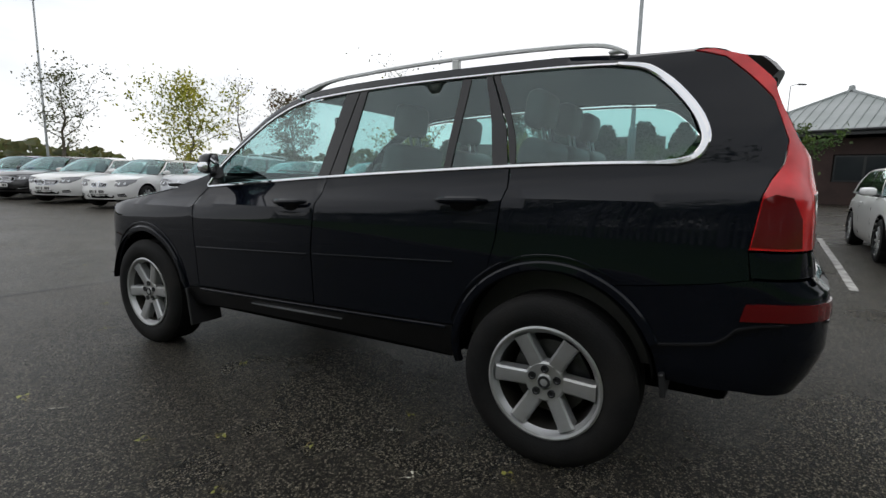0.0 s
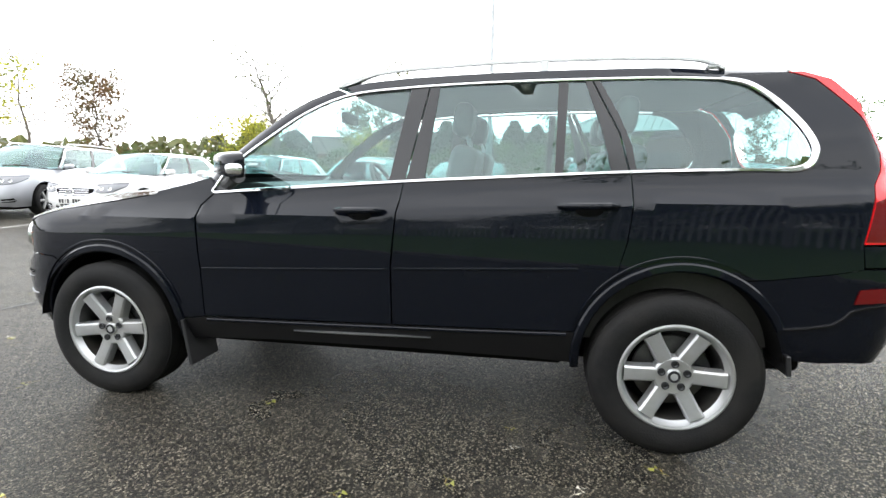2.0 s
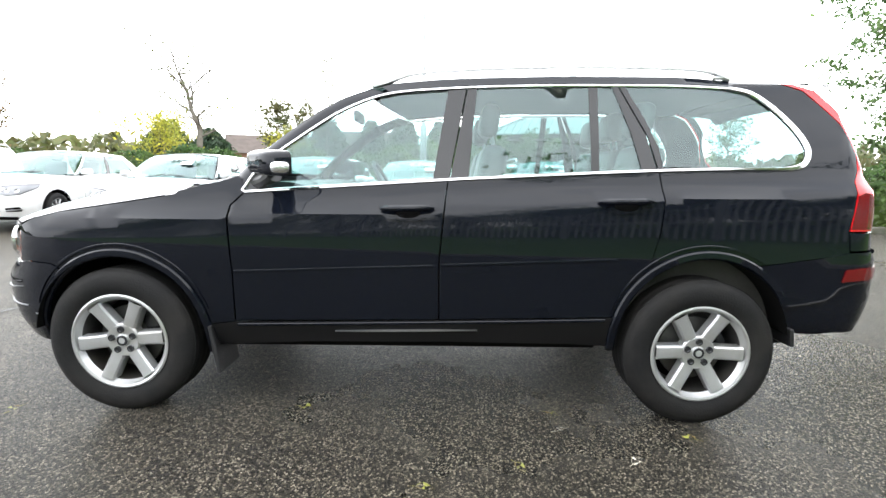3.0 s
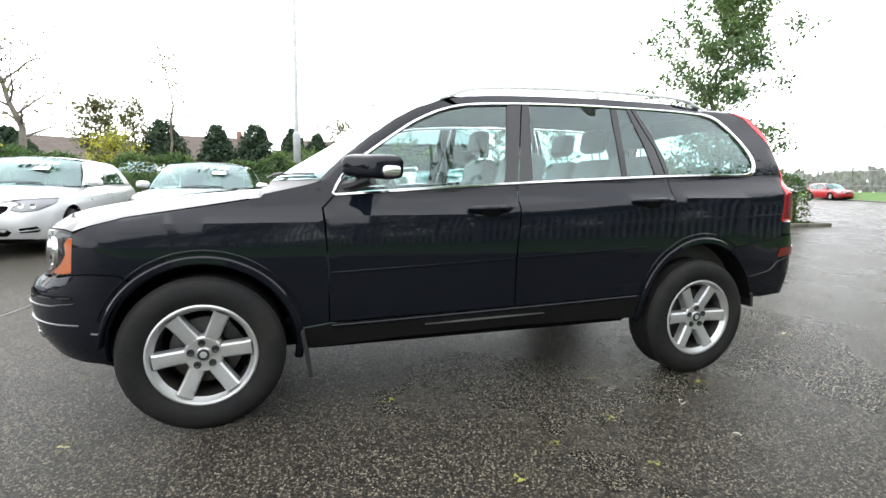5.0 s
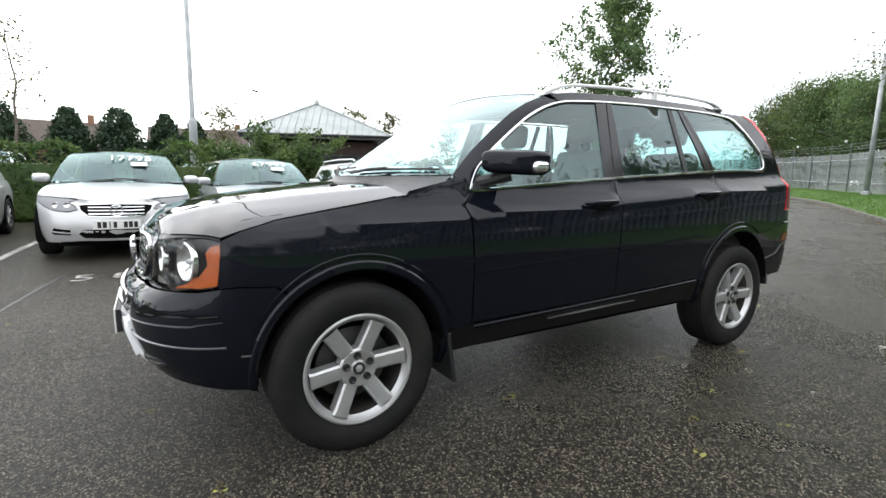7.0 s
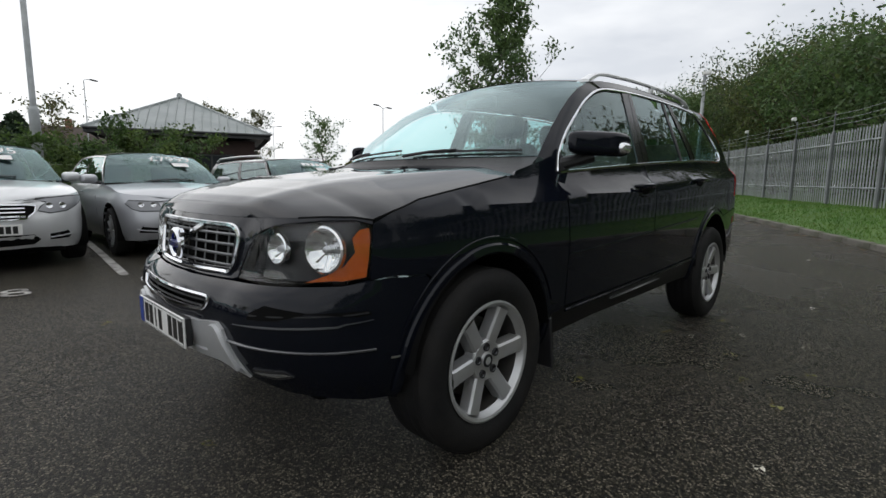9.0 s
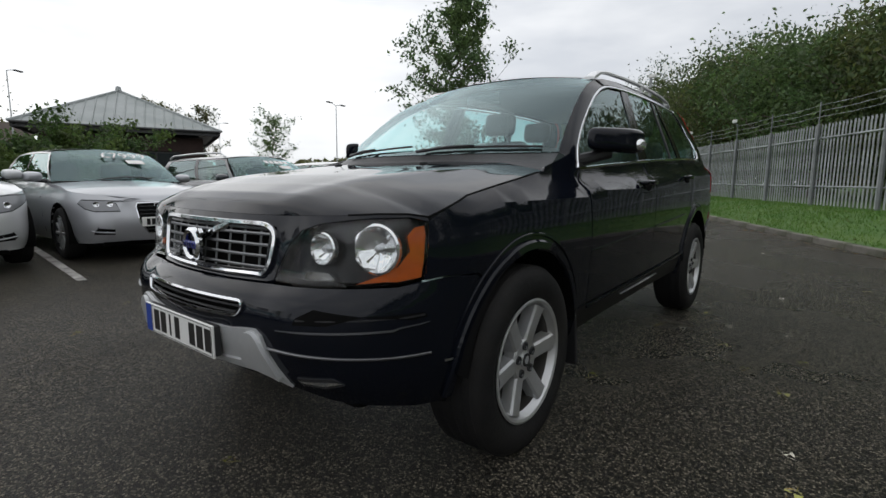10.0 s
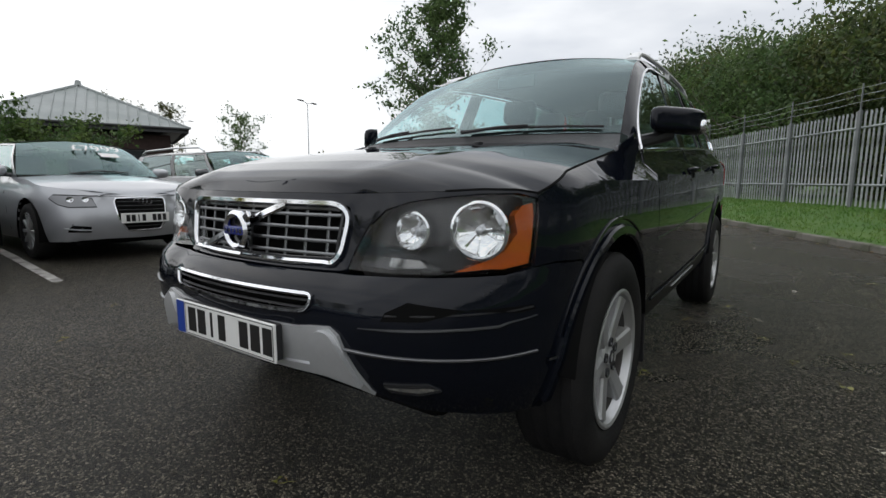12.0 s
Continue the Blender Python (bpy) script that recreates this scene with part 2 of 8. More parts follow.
M_ROOF_METAL = material("pale_grey_green_sheet_roof", (0.32, 0.345, 0.345), 0.5, 0.1, 0.1, 6, second=(0.26, 0.29, 0.285), second_scale=0.7)
M_FASCIA = material("dark_painted_fascia", (0.03, 0.032, 0.034), 0.5, 0.0, 0.2, 10)
M_TILE = material("brown_roof_tile", (0.085, 0.066, 0.056), 0.85, 0.0, 0.25, 5)
M_RENDER = material("cream_render", (0.5, 0.44, 0.34), 0.85, 0.0, 0.1, 3)
M_HOUSEBRICK = material("house_brick", (0.26, 0.14, 0.09), 0.85, 0.0, 0.2, 6)
M_FARGLASS = material("far_window_glass", (0.03, 0.035, 0.04), 0.08, 0.0, 0.1, 5)
M_BARK = material("grey_brown_bark", (0.11, 0.09, 0.07), 0.9, 0.0, 0.35, 12, bump=0.7, bump_scale=24, second=(0.16, 0.145, 0.12), second_scale=3)


def leaf_material(name, colour, other):
    m = material(name, colour, 0.55, 0.0, 0.3, 3, second=other, second_scale=0.8)
    n, l = m.node_tree.nodes, m.node_tree.links
    b, out = n["Principled BSDF"], n["Material Output"]
    geo, hsv, ma = n.new("ShaderNodeNewGeometry"), n.new("ShaderNodeHueSaturation"), n.new("ShaderNodeMath")
    ma.operation = "MULTIPLY_ADD"
    ma.inputs[1].default_value, ma.inputs[2].default_value = 0.9, 0.55
    l.new(geo.outputs["Random Per Island"], ma.inputs[0])
    l.new(ma.outputs[0], hsv.inputs["Value"])
    src = b.inputs["Base Color"].links[0].from_socket
    l.new(src, hsv.inputs["Color"])
    l.new(hsv.outputs["Color"], b.inputs["Base Color"])
    tl, mx = n.new("ShaderNodeBsdfTranslucent"), n.new("ShaderNodeMixShader")
    l.new(hsv.outputs["Color"], tl.inputs["Color"])
    mx.inputs["Fac"].default_value = 0.42
    l.new(b.outputs["BSDF"], mx.inputs[1])
    l.new(tl.outputs["BSDF"], mx.inputs[2])
    l.new(mx.outputs["Shader"], out.inputs["Surface"])
    return m


M_LEAF_GREEN = leaf_material("green_leaves", (0.085, 0.15, 0.055), (0.12, 0.185, 0.06))
M_LEAF_DARK = leaf_material("dark_conifer_needles", (0.028, 0.06, 0.03), (0.042, 0.07, 0.035))
M_LEAF_YELLOW = leaf_material("yellow_green_leaves", (0.4, 0.38, 0.05), (0.24, 0.28, 0.045))
M_LEAF_BROWN = leaf_material("russet_leaves", (0.16, 0.09, 0.04), (0.11, 0.1, 0.04))
M_LEAF_OLIVE = leaf_material("olive_leaves", (0.09, 0.11, 0.04), (0.12, 0.11, 0.04))
M_LEAF_HEDGE = leaf_material("hedge_leaves", (0.05, 0.1, 0.025), (0.085, 0.13, 0.03))
M_LEAF_WOOD = leaf_material("woodland_leaves", (0.06, 0.1, 0.032), (0.115, 0.135, 0.04))
M_FALLEN = material("fallen_leaf", (0.32, 0.33, 0.07), 0.5, 0.0, 0.2, 60, spread=0.35, second=(0.3, 0.2, 0.06), second_scale=30)
M_FALLEN_PALE = material("pale_fallen_leaf", (0.55, 0.52, 0.43), 0.5, 0.0, 0.2, 60, spread=0.25)


# ---- tools ----
def mesh_of(name, verts, faces, smooth=False):
    me = bpy.data.meshes.new(name)
    me.from_pydata([tuple(v) for v in verts], [], [tuple(f) for f in faces])
    if smooth:
        me.polygons.foreach_set("use_smooth", [True] * len(me.polygons))
    me.update()
    return me


def from_bm(name, bm, smooth=None):
    """smooth: degrees above which an edge stays sharp."""
    if smooth is not None:
        bm.normal_update()
        for f in bm.faces:
            f.smooth = True
        for e in bm.edges:
            if len(e.link_faces) == 2 and e.calc_face_angle(0) > radians(smooth):
                e.smooth = False
    me = bpy.data.meshes.new(name)
    bm.to_mesh(me)
    bm.free()
    return me


def part(name, data, mat, parent=None, label="", smooth=35):
    """Links a bmesh or mesh as ONE mesh object, under a thing or part."""
    me = from_bm(name, data, smooth) if isinstance(data, bmesh.types.BMesh) else data
    if mat is not None:
        if len(me.materials):
            me.materials[0] = mat
        else:
            me.materials.append(mat)
    ob = new(name, me)
    if parent is not None:
        ob.parent = parent
    if label:
        tagged(ob, label)
    return ob


def thing(name, label, category, group="", kind="", at=None):
    ob = new(name)
    ob.empty_display_size = 0.1
    if at is not None:
        ob.matrix_basis = at
    return tagged(ob, label, category, group, kind)


def box_bm(x0, x1, y0, y1, z0, z1, bevel=0.0, seg=2, bm=None):
    b = bmesh.new()
    bmesh.ops.create_cube(b, size=1)
    for v in b.verts:
        v.co = Vector((x0 + (v.co.x + 0.5) * (x1 - x0), y0 + (v.co.y + 0.5) * (y1 - y0), z0 + (v.co.z + 0.5) * (z1 - z0)))
    if bevel:
        bmesh.ops.bevel(b, geom=b.edges[:], offset=bevel, segments=seg, affect="EDGES", profile=0.5)
    return join_bm(bm, b) if bm is not None else b


def join_bm(bm, other, m=None):
    """Adds other's geometry to bm, moved by m, and frees other."""
    me = bpy.data.meshes.new("tmp")
    other.to_mesh(me)
    other.free()
    if m is not None:
        me.transform(m)
    bm.from_mesh(me)
    bpy.data.meshes.remove(me)
    return bm


def lathe_bm(profile, n=48, closed=False, axis="y"):
    """Turns a profile of (radius, along) round the axis."""
    bm = bmesh.new()
    rings = []
    for k in range(n):
        a = 2 * math.pi * k / n
        c, s = math.cos(a), math.sin(a)
        if axis == "y":
            rings.append([bm.verts.new((r * c, h, r * s)) for r, h in profile])
        else:
            rings.append([bm.verts.new((r * c, r * s, h)) for r, h in profile])
    m = len(profile)
    for k in range(n):
        a, b = rings[k], rings[(k + 1) % n]
        for i in range(m if closed else m - 1):
            j = (i + 1) % m
            bm.faces.new((a[i], a[j], b[j], b[i]))
    bmesh.ops.remove_doubles(bm, verts=bm.verts[:], dist=1e-5)
    bmesh.ops.recalc_face_normals(bm, faces=bm.faces[:])
    return bm


def tube_data(points, radii, n=8, cap=True):
    """Verts and faces of a tapered tube along points."""
    pts = [Vector(p) for p in points]
    verts, faces = [], []
    side = Vector((1, 0, 0)) if abs((pts[1] - pts[0]).normalized().x) < 0.9 else Vector((0, 1, 0))
    for i, p in enumerate(pts):
        d = (pts[min(i + 1, len(pts) - 1)] - pts[max(i - 1, 0)]).normalized()
        a = (side - d * side.dot(d)).normalized()
        side = a
        b = d.cross(a)
        for k in range(n):
            w = 2 * math.pi * k / n
            verts.append(p + (a * math.cos(w) + b * math.sin(w)) * radii[i])
    for i in range(len(pts) - 1):
        for k in range(n):
            faces.append((i * n + k, i * n + (k + 1) % n, (i + 1) * n + (k + 1) % n, (i + 1) * n + k))
    if cap:
        faces.append(tuple(range(n - 1, -1, -1)))
        faces.append(tuple((len(pts) - 1) * n + k for k in range(n)))
    return verts, faces


def tube_bm(points, radius, n=8, bm=None):
    v, f = tube_data(points, [radius] * len(points) if not isinstance(radius, (list, tuple)) else radius, n)
    b = bm or bmesh.new()
    vs = [b.verts.new(q) for q in v]
    for q in f:
        b.faces.new([vs[i] for i in q])
    return b


def smoothstep(a, b, x):
    t = np.clip((x - a) / (b - a), 0, 1)
    return t * t * (3 - 2 * t)


def rise(x, y):
    """Height of the ground: level round the car, rising gently outwards."""
    d = math.hypot(x, y)
    return 0.011 * min(max(0.0, d - 5.0), 50.0) * min(1.0, max(0.0, (d - 5) / 6)) + 0.018 * min(max(0.0, y - 2.0), 4.0)


def text_mesh(words, size, depth=0.0):
    """Letters of the built-in font as a mesh in the xy plane, centred."""
    cu = bpy.data.curves.new("letters", "FONT")
    cu.body, cu.size, cu.align_x, cu.align_y, cu.extrude = words, size, "CENTER", "CENTER", depth
    ob = new("letters", cu)
    me = bpy.data.meshes.new_from_object(ob.evaluated_get(bpy.context.evaluated_depsgraph_get()))
    bpy.data.objects.remove(ob)
    bpy.data.curves.remove(cu)
    return me


# ---- plants ----
def leaves_mesh(name, centres, size, rng, aspect=0.55, droop=0.3):
    """Many small folded leaves, each an island of two triangles."""
    c = np.asarray(centres)
    n = len(c)
    d = rng.normal(size=(n, 3))
    d[:, 2] -= droop
    d /= np.linalg.norm(d, axis=1, keepdims=True)
    e = np.cross(d, rng.normal(size=(n, 3)))
    e /= np.linalg.norm(e, axis=1, keepdims=True) + 1e-9
    nrm = np.cross(d, e)
    s = (size * rng.uniform(0.6, 1.35, n))[:, None]
    v = np.empty((n, 4, 3))
    v[:, 0] = c - d * s * 0.5
    v[:, 1] = c + e * s * aspect * 0.5 + nrm * s * 0.12
    v[:, 2] = c + d * s * 0.5
    v[:, 3] = c - e * s * aspect * 0.5 + nrm * s * 0.12
    me = bpy.data.meshes.new(name)
    me.vertices.add(4 * n)
    me.vertices.foreach_set("co", v.reshape(-1).astype(np.float32))
    me.loops.add(6 * n)
    base = np.arange(n)[:, None] * 4
    me.loops.foreach_set("vertex_index", (base + np.array([[0, 1, 2, 0, 2, 3]])).reshape(-1).astype(np.int32))
    me.polygons.add(2 * n)
    me.polygons.foreach_set("loop_start", np.arange(0, 6 * n, 3, dtype=np.int32))
    me.update()
    me.validate()
    return me


def tree(name, label, x, y, height, width, leaf, leaves=2500, leaf_size=0.16, seed=1, lean=(0, 0), clear=0.25, spread=0.45, limbs=14, trunk=0.12, up=0.55, cluster=0.35, cone=0.0, category="tree", group=""):
    """A tapered trunk, limbs and twigs, and a crown of loose leaf clumps round the twig ends."""
    rng = np.random.default_rng(seed)
    root = thing(name, label, category, group, at=pose(x, y, rise(x, y) - 0.05))
    verts, faces = [], []

    def add(points, radii, n):
        v, f = tube_data(points, radii, n, False)
        o = len(verts)
        verts.extend(v)
        faces.extend(tuple(i + o for i in q) for q in f)

    top = Vector((lean[0], lean[1], height * 0.93))
    spine = []
    for i in range(9):
        s = i / 8
        wob = 0.018 * height * math.sin(s * math.pi)
        spine.append(Vector((top.x * s + wob * rng.normal(), top.y * s + wob * rng.normal(), top.z * s)))
    add(spine, [trunk * (1 - 0.93 * (i / 8)) * (1.25 if i == 0 else 1) for i in range(9)], 8)
    tips = []
    for k in range(limbs):
        s = clear + (0.97 - clear) * ((k + rng.uniform(0, 0.9)) / limbs)
        i = min(int(s * 8), 7)
        p = spine[i].lerp(spine[i + 1], s * 8 - i)
        a = k * 2.4 + rng.uniform(-0.5, 0.5)
        reach = width * 0.5 * rng.uniform(0.55, 1.1) * math.sin(math.pi * (0.18 + 0.74 * (s - clear) / (1 - clear))) ** 0.8
        reach *= 1 + cone * (1 - 2 * (s - clear) / (1 - clear))
        d = Vector((math.cos(a), math.sin(a), up * rng.uniform(0.5, 1.4)))
        line = [p]
        for j in range(1, 5):
            line.append(p + d * reach * j / 4 + Vector((0, 0, 0.06 * reach * j * j / 4)) + Vector(rng.normal(size=3) * 0.05 * reach))
        r0 = trunk * 0.42 * (1 - 0.75 * s)
        add(line, [r0 * (1 - 0.2 * j) for j in range(5)], 5)
        for q in range(5):
            b = line[1 + q % 4]
            e = Vector(rng.normal(size=3))
            e.z = abs(e.z) * 0.6 + 0.1
            e = (d * 0.5 + e).normalized() * reach * rng.uniform(0.25, 0.6)
            mid = b + e * 0.5 + Vector(rng.normal(size=3) * 0.04 * reach)
            add([b, mid, b + e], [r0 * 0.35, r0 * 0.22, r0 * 0.08], 4)
            tips += [tuple(b + e), tuple(mid), tuple(b + e * 0.8)]
    tips.append(tuple(spine[-1]))
    part("trunk", mesh_of("trunk", verts, faces, True), M_BARK, root)
    if leaves:
        t = np.array(tips)
        pick = t[rng.integers(0, len(t), leaves)]
        c = pick + rng.normal(size=(leaves, 3)) * np.array([cluster, cluster, cluster * 0.75]) * rng.uniform(0.4, 1.2, (leaves, 1))
        part("crown", leaves_mesh("crown", c, leaf_size, rng), leaf, root)
    return root


def conifer(name, label, x, y, height, width, seed, leaves=9000, group=""):
    rng = np.random.default_rng(seed)
    root = thing(name, label, "conifer", group, at=pose(x, y, rise(x, y) - 0.05))
    v, f = tube_data([(0, 0, 0), (0.02, 0.03, height * 0.5), (0, 0, height * 0.97)], [0.16, 0.1, 0.02], 7)
    part("trunk", mesh_of("trunk", v, f, True), M_BARK, root)
    h = 1 - rng.uniform(0, 1, leaves) ** 0.6
    whorl = np.floor(h * 13) / 13
    a = rng.uniform(0, 2 * math.pi, leaves)
    lobe = 1 + 0.22 * np.sin(5 * a + 9 * whorl * 7) + 0.12 * rng.normal(size=leaves)
    prof = np.sin(np.clip(0.12 + (1 - h) * 1.05, 0, 1) * math.pi * 0.62)
    r = width * 0.5 * prof * lobe * rng.uniform(0.35, 1.0, leaves) ** 0.5
    z = 0.06 * height + h * height * 0.94 - 0.12 * r
    part("crown", leaves_mesh("crown", np.stack([r * np.cos(a), r * np.sin(a), z], 1), 0.3, rng, 0.5, 0.5), M_LEAF_DARK, root)
    return root


def hedge(name, label, x0, y0, x1, y1, width, height, seed, leaves, size=0.09, category="hedge"):
    """A clipped but shaggy hedge: a dark twig core under a skin of leaves."""
    rng = np.random.default_rng(seed)
    d = Vector((x1 - x0, y1 - y0, 0))
    n = d.length
    ang = math.atan2(d.y, d.x)
    root = thing(name, label, category, at=pose(x0, y0, rise((x0 + x1) / 2, (y0 + y1) / 2) - 0.03, 0, 0, math.degrees(ang)))
    core = box_bm(0.12, n - 0.12, -width * 0.36, width * 0.36, 0, height * 0.84, 0.12, 2)
    bmesh.ops.subdivide_edges(core, edges=core.edges[:], cuts=2)
    for v in core.verts:
        v.co += Vector(rng.normal(size=3)) * 0.03
    part("twig_core", core, M_LEAF_HEDGE, root)
    u = rng.uniform(0, n, leaves)
    face = rng.uniform(0, 1, leaves)
    lump = 1 + 0.10 * np.sin(u * 2.3 + seed) + 0.07 * np.sin(u * 5.1)
    v = np.where(face < 0.4, rng.uniform(-0.5, 0.5, leaves), np.where(face < 0.7, -0.5, 0.5)) * width
    z = np.where(face < 0.4, height, rng.uniform(0.03, 1, leaves) * height) * lump
    v = v * np.where(z > height * 0.85, 0.88, 1.0) + rng.normal(size=leaves) * 0.06
    z = z + np.abs(rng.normal(size=leaves)) * 0.06 * np.where(face < 0.4, 1, 0)
    part("foliage", leaves_mesh("foliage", np.stack([u, v, z], 1), size, rng), M_LEAF_HEDGE, root)
    return root


# ---- ground ----
def ground():
    """One sheet of asphalt that reaches the horizon."""
    radii = [0, 1.5, 3, 4, 5, 6, 7, 8, 9, 10, 12, 14, 17, 20, 25, 30, 36, 44, 55, 80, 140, 300, 800, 3000]
    n = 72
    verts, faces = [(0, 0, 0)], []
    for r in radii[1:]:
        for k in range(n):
            a = 2 * math.pi * k / n
            x, y = r * math.cos(a), r * math.sin(a)
            verts.append((x, y, rise(x, y)))
    for k in range(n):
        faces.append((0, 1 + k, 1 + (k + 1) % n))
    for i in range(len(radii) - 2):
        for k in range(n):
            a, b = 1 + i * n, 1 + (i + 1) * n
            faces.append((a + k, b + k, b + (k + 1) % n, a + (k + 1) % n))
    ob = part("ground", mesh_of("ground", verts, faces, True), M_ASPHALT)
    return tagged(ob, "damp dark asphalt of a car park with wet patches", "ground", kind="structure")


ground()


def strip_on_ground(name, pts, width, mat, lift, label, category, kind="structure"):
    """A thin painted or patched strip that follows the ground."""
    verts, faces = [], []
    for i, p in enumerate(pts):
        a, b = Vector((*pts[max(i - 1, 0)], 0)), Vector((*pts[min(i + 1, len(pts) - 1)], 0))
        d = (b - a).normalized()
        nrm = Vector((-d.y, d.x, 0)) * width / 2
        for s in (-1, 1):
            x, y = p[0] + s * nrm.x, p[1] + s * nrm.y
            verts.append((x, y, rise(x, y) + lift))
    for i in range(len(pts) - 1):
        faces.append((2 * i, 2 * i + 1, 2 * i + 3, 2 * i + 2))
    return tagged(part(name, mesh_of(name, verts, faces), mat), label, category, kind=kind)


BAY = 2.45
for k in range(8):
    x = 3.37 - BAY * k
    strip_on_ground("road_marking", [(x + 0.035 * i, 4.05 + 0.45 * i) for i in range(13)], 0.09, M_LINE, 0.004, "worn white parking bay line on asphalt", "road marking")
# a long tar joint across the lane, and an older, paler strip of asphalt beside it
M_TAR = material("tar_joint", (0.012, 0.012, 0.012), 0.45, 0.0, 0.3, 30, bump=0.4, bump_scale=50)
M_PATCH = material("older_asphalt", (0.06, 0.057, 0.052), 0.5, 0.0, 0.3, 90, bump=0.5, bump_scale=160, rough_vary=0.2, second_scale=0.8)
seam = [(-4.05 + 0.13 * i + 0.02 * math.sin(i * 1.7), -2.2 + 0.8 * i) for i in range(9)]
strip_on_ground("trench_joint", seam, 0.035, M_TAR, 0.004, "dark tar joint in the asphalt", "joint")
for label_text, x in (("5", -2.84), ("8", -2.46)):
    me = text_mesh(label_text, 0.5)
    me.transform(pose(x, 3.7, rise(x, 4) + 0.005))
    tagged(part("road_marking", me, M_LINE, smooth=None), "worn white bay number painted on the asphalt", "road marking", kind="structure")

# ---- verge, kerb and palisade fence ----
F0, FD = Vector((11.6, -3.1, 0)), Vector((0.876, 0.482, 0)).normalized()
FN = Vector((-FD.y, FD.x, 0))
F_END = 72.0
F_START = -46.0


def fence_turn(s):
    """The fence's heading, in degrees: straight beside the lane, then bending left beyond it."""
    return 28.82 + min(max(0.0, s - 16.0) * 1.05, 34.0)


FENCE_LINE = [F0 + FD * -70.0]
for k in range(300):
    a = radians(fence_turn(-70.0 + 0.5 * k + 0.25))
    FENCE_LINE.append(FENCE_LINE[-1] + Vector((math.cos(a), math.sin(a), 0)) * 0.5)


def fence_point(s, off=0.0):
    """A point s metres along the fence, off metres towards the car park, on the verge."""
    k = min(max((s + 70.0) * 2, 0.0), 299.0)
    i = int(k)
    a = radians(fence_turn(s))
    p = FENCE_LINE[i].lerp(FENCE_LINE[i + 1], k - i) + Vector((-math.sin(a), math.cos(a), 0)) * off
    base = rise(p.x, p.y)
    p.z = base + 0.10 + 0.30 * smoothstep(2.9, 0.6, off) + 0.3 * smoothstep(22, 50, s) * smoothstep(2.9, 1.0, off)
    return p


def verge():
    verts, faces = [], []
    offs = [2.86, 2.5, 2.0, 1.5, 1.0, 0.5, 0.0, -1.0, -3.0, -8.0, -30.0]
    ss = [F_START - 20 + 2.0 * i for i in range(71)]
    for s in ss:
        for o in offs:
            p = fence_point(s, o)
            verts.append((p.x, p.y, p.z + 0.012 * math.sin(s * 1.3 + o * 2)))
    m = len(offs)
    for i in range(len(ss) - 1):
        for j in range(m - 1):
            faces.append((i * m + j, i * m + j + 1, (i + 1) * m + j + 1, (i + 1) * m + j))
    tagged(part("grass_verge", mesh_of("grass_verge", verts, faces, True), M_GRASS), "bright green mown grass verge along a kerb", "grass verge", kind="structure")
    rng = np.random.default_rng(7)
    n = 26000
    s, o = rng.uniform(-6, 32, n), rng.uniform(0.05, 2.84, n)
    c = np.array([fence_point(a, b) for a, b in zip(s, o)])
    hgt = rng.uniform(0.03, 0.085, n)
    a = rng.uniform(0, 6.28, n)
    w = 0.012
    v = np.empty((n, 3, 3))
    side = np.stack([np.cos(a), np.sin(a), 0 * a], 1) * w
    v[:, 0], v[:, 1] = c - side, c + side
    v[:, 2] = c + np.stack([rng.normal(size=n) * 0.02, rng.normal(size=n) * 0.02, hgt], 1)
    me = mesh_of("grass", v.reshape(-1, 3), np.arange(3 * n).reshape(-1, 3))
    tagged(part("grass", me, M_BLADE), "short green grass blades on the verge", "grass", kind="stuff")


verge()


def kerb():
    root = thing("kerb", "weathered grey concrete kerb edging the grass verge", "kerb", kind="structure")
    bm = box_bm(-0.455, 0.455, -0.06, 0.06, -0.15, 0.10, 0.015, 1)
    me = from_bm("kerb_stone", bm, 30)
    me.materials.append(M_KERB)
    for i in range(-62, 78):
        p = fence_point(i * 0.92, 2.93)
        p.z = rise(p.x, p.y) + 0.01
        m = pose(p.x, p.y, p.z, 0, 0, fence_turn(i * 0.92) + 0.5 * math.sin(i * 3.1))
        ob = new("kerb_stone", me)
        ob.parent = root
        ob.matrix_basis = m


kerb()


def leaf_litter():
    """Brown leaves blown against the kerb and over the grass edge."""
    rng = np.random.default_rng(19)
    n = 900
    s, o = rng.uniform(-8, 26, n), 3.0 + np.abs(rng.normal(size=n)) * 0.35
    o = np.where(rng.uniform(0, 1, n) < 0.3, rng.uniform(0.4, 2.8, n), o)
    c = np.array([fence_point(a, b) for a, b in zip(s, o)])
    c[:, 2] = np.where(o > 2.9, [rise(p[0], p[1]) for p in c], c[:, 2] + 0.05) + 0.012
    me = leaves_mesh("leaf_litter", c, 0.06, rng, 0.7, 0.0)
    v = np.empty(len(me.vertices) * 3, np.float32)
    me.vertices.foreach_get("co", v)
    q = v.reshape(-1, 4, 3)
    q[:, :, 2] = c[:, None, 2] + (q[:, :, 2] - c[:, None, 2]) * 0.3
    me.vertices.foreach_set("co", v)
    tagged(part("leaf_litter", me, M_LEAF_BROWN), "brown fallen leaves blown along the kerb and grass", "leaves", kind="stuff")


leaf_litter()


M_POST = material("weathered_galvanised_post", (0.2, 0.215, 0.22), 0.55, 0.3, 0.14, 12, second=(0.14, 0.155, 0.155), second_scale=2.2, spread=0.1)


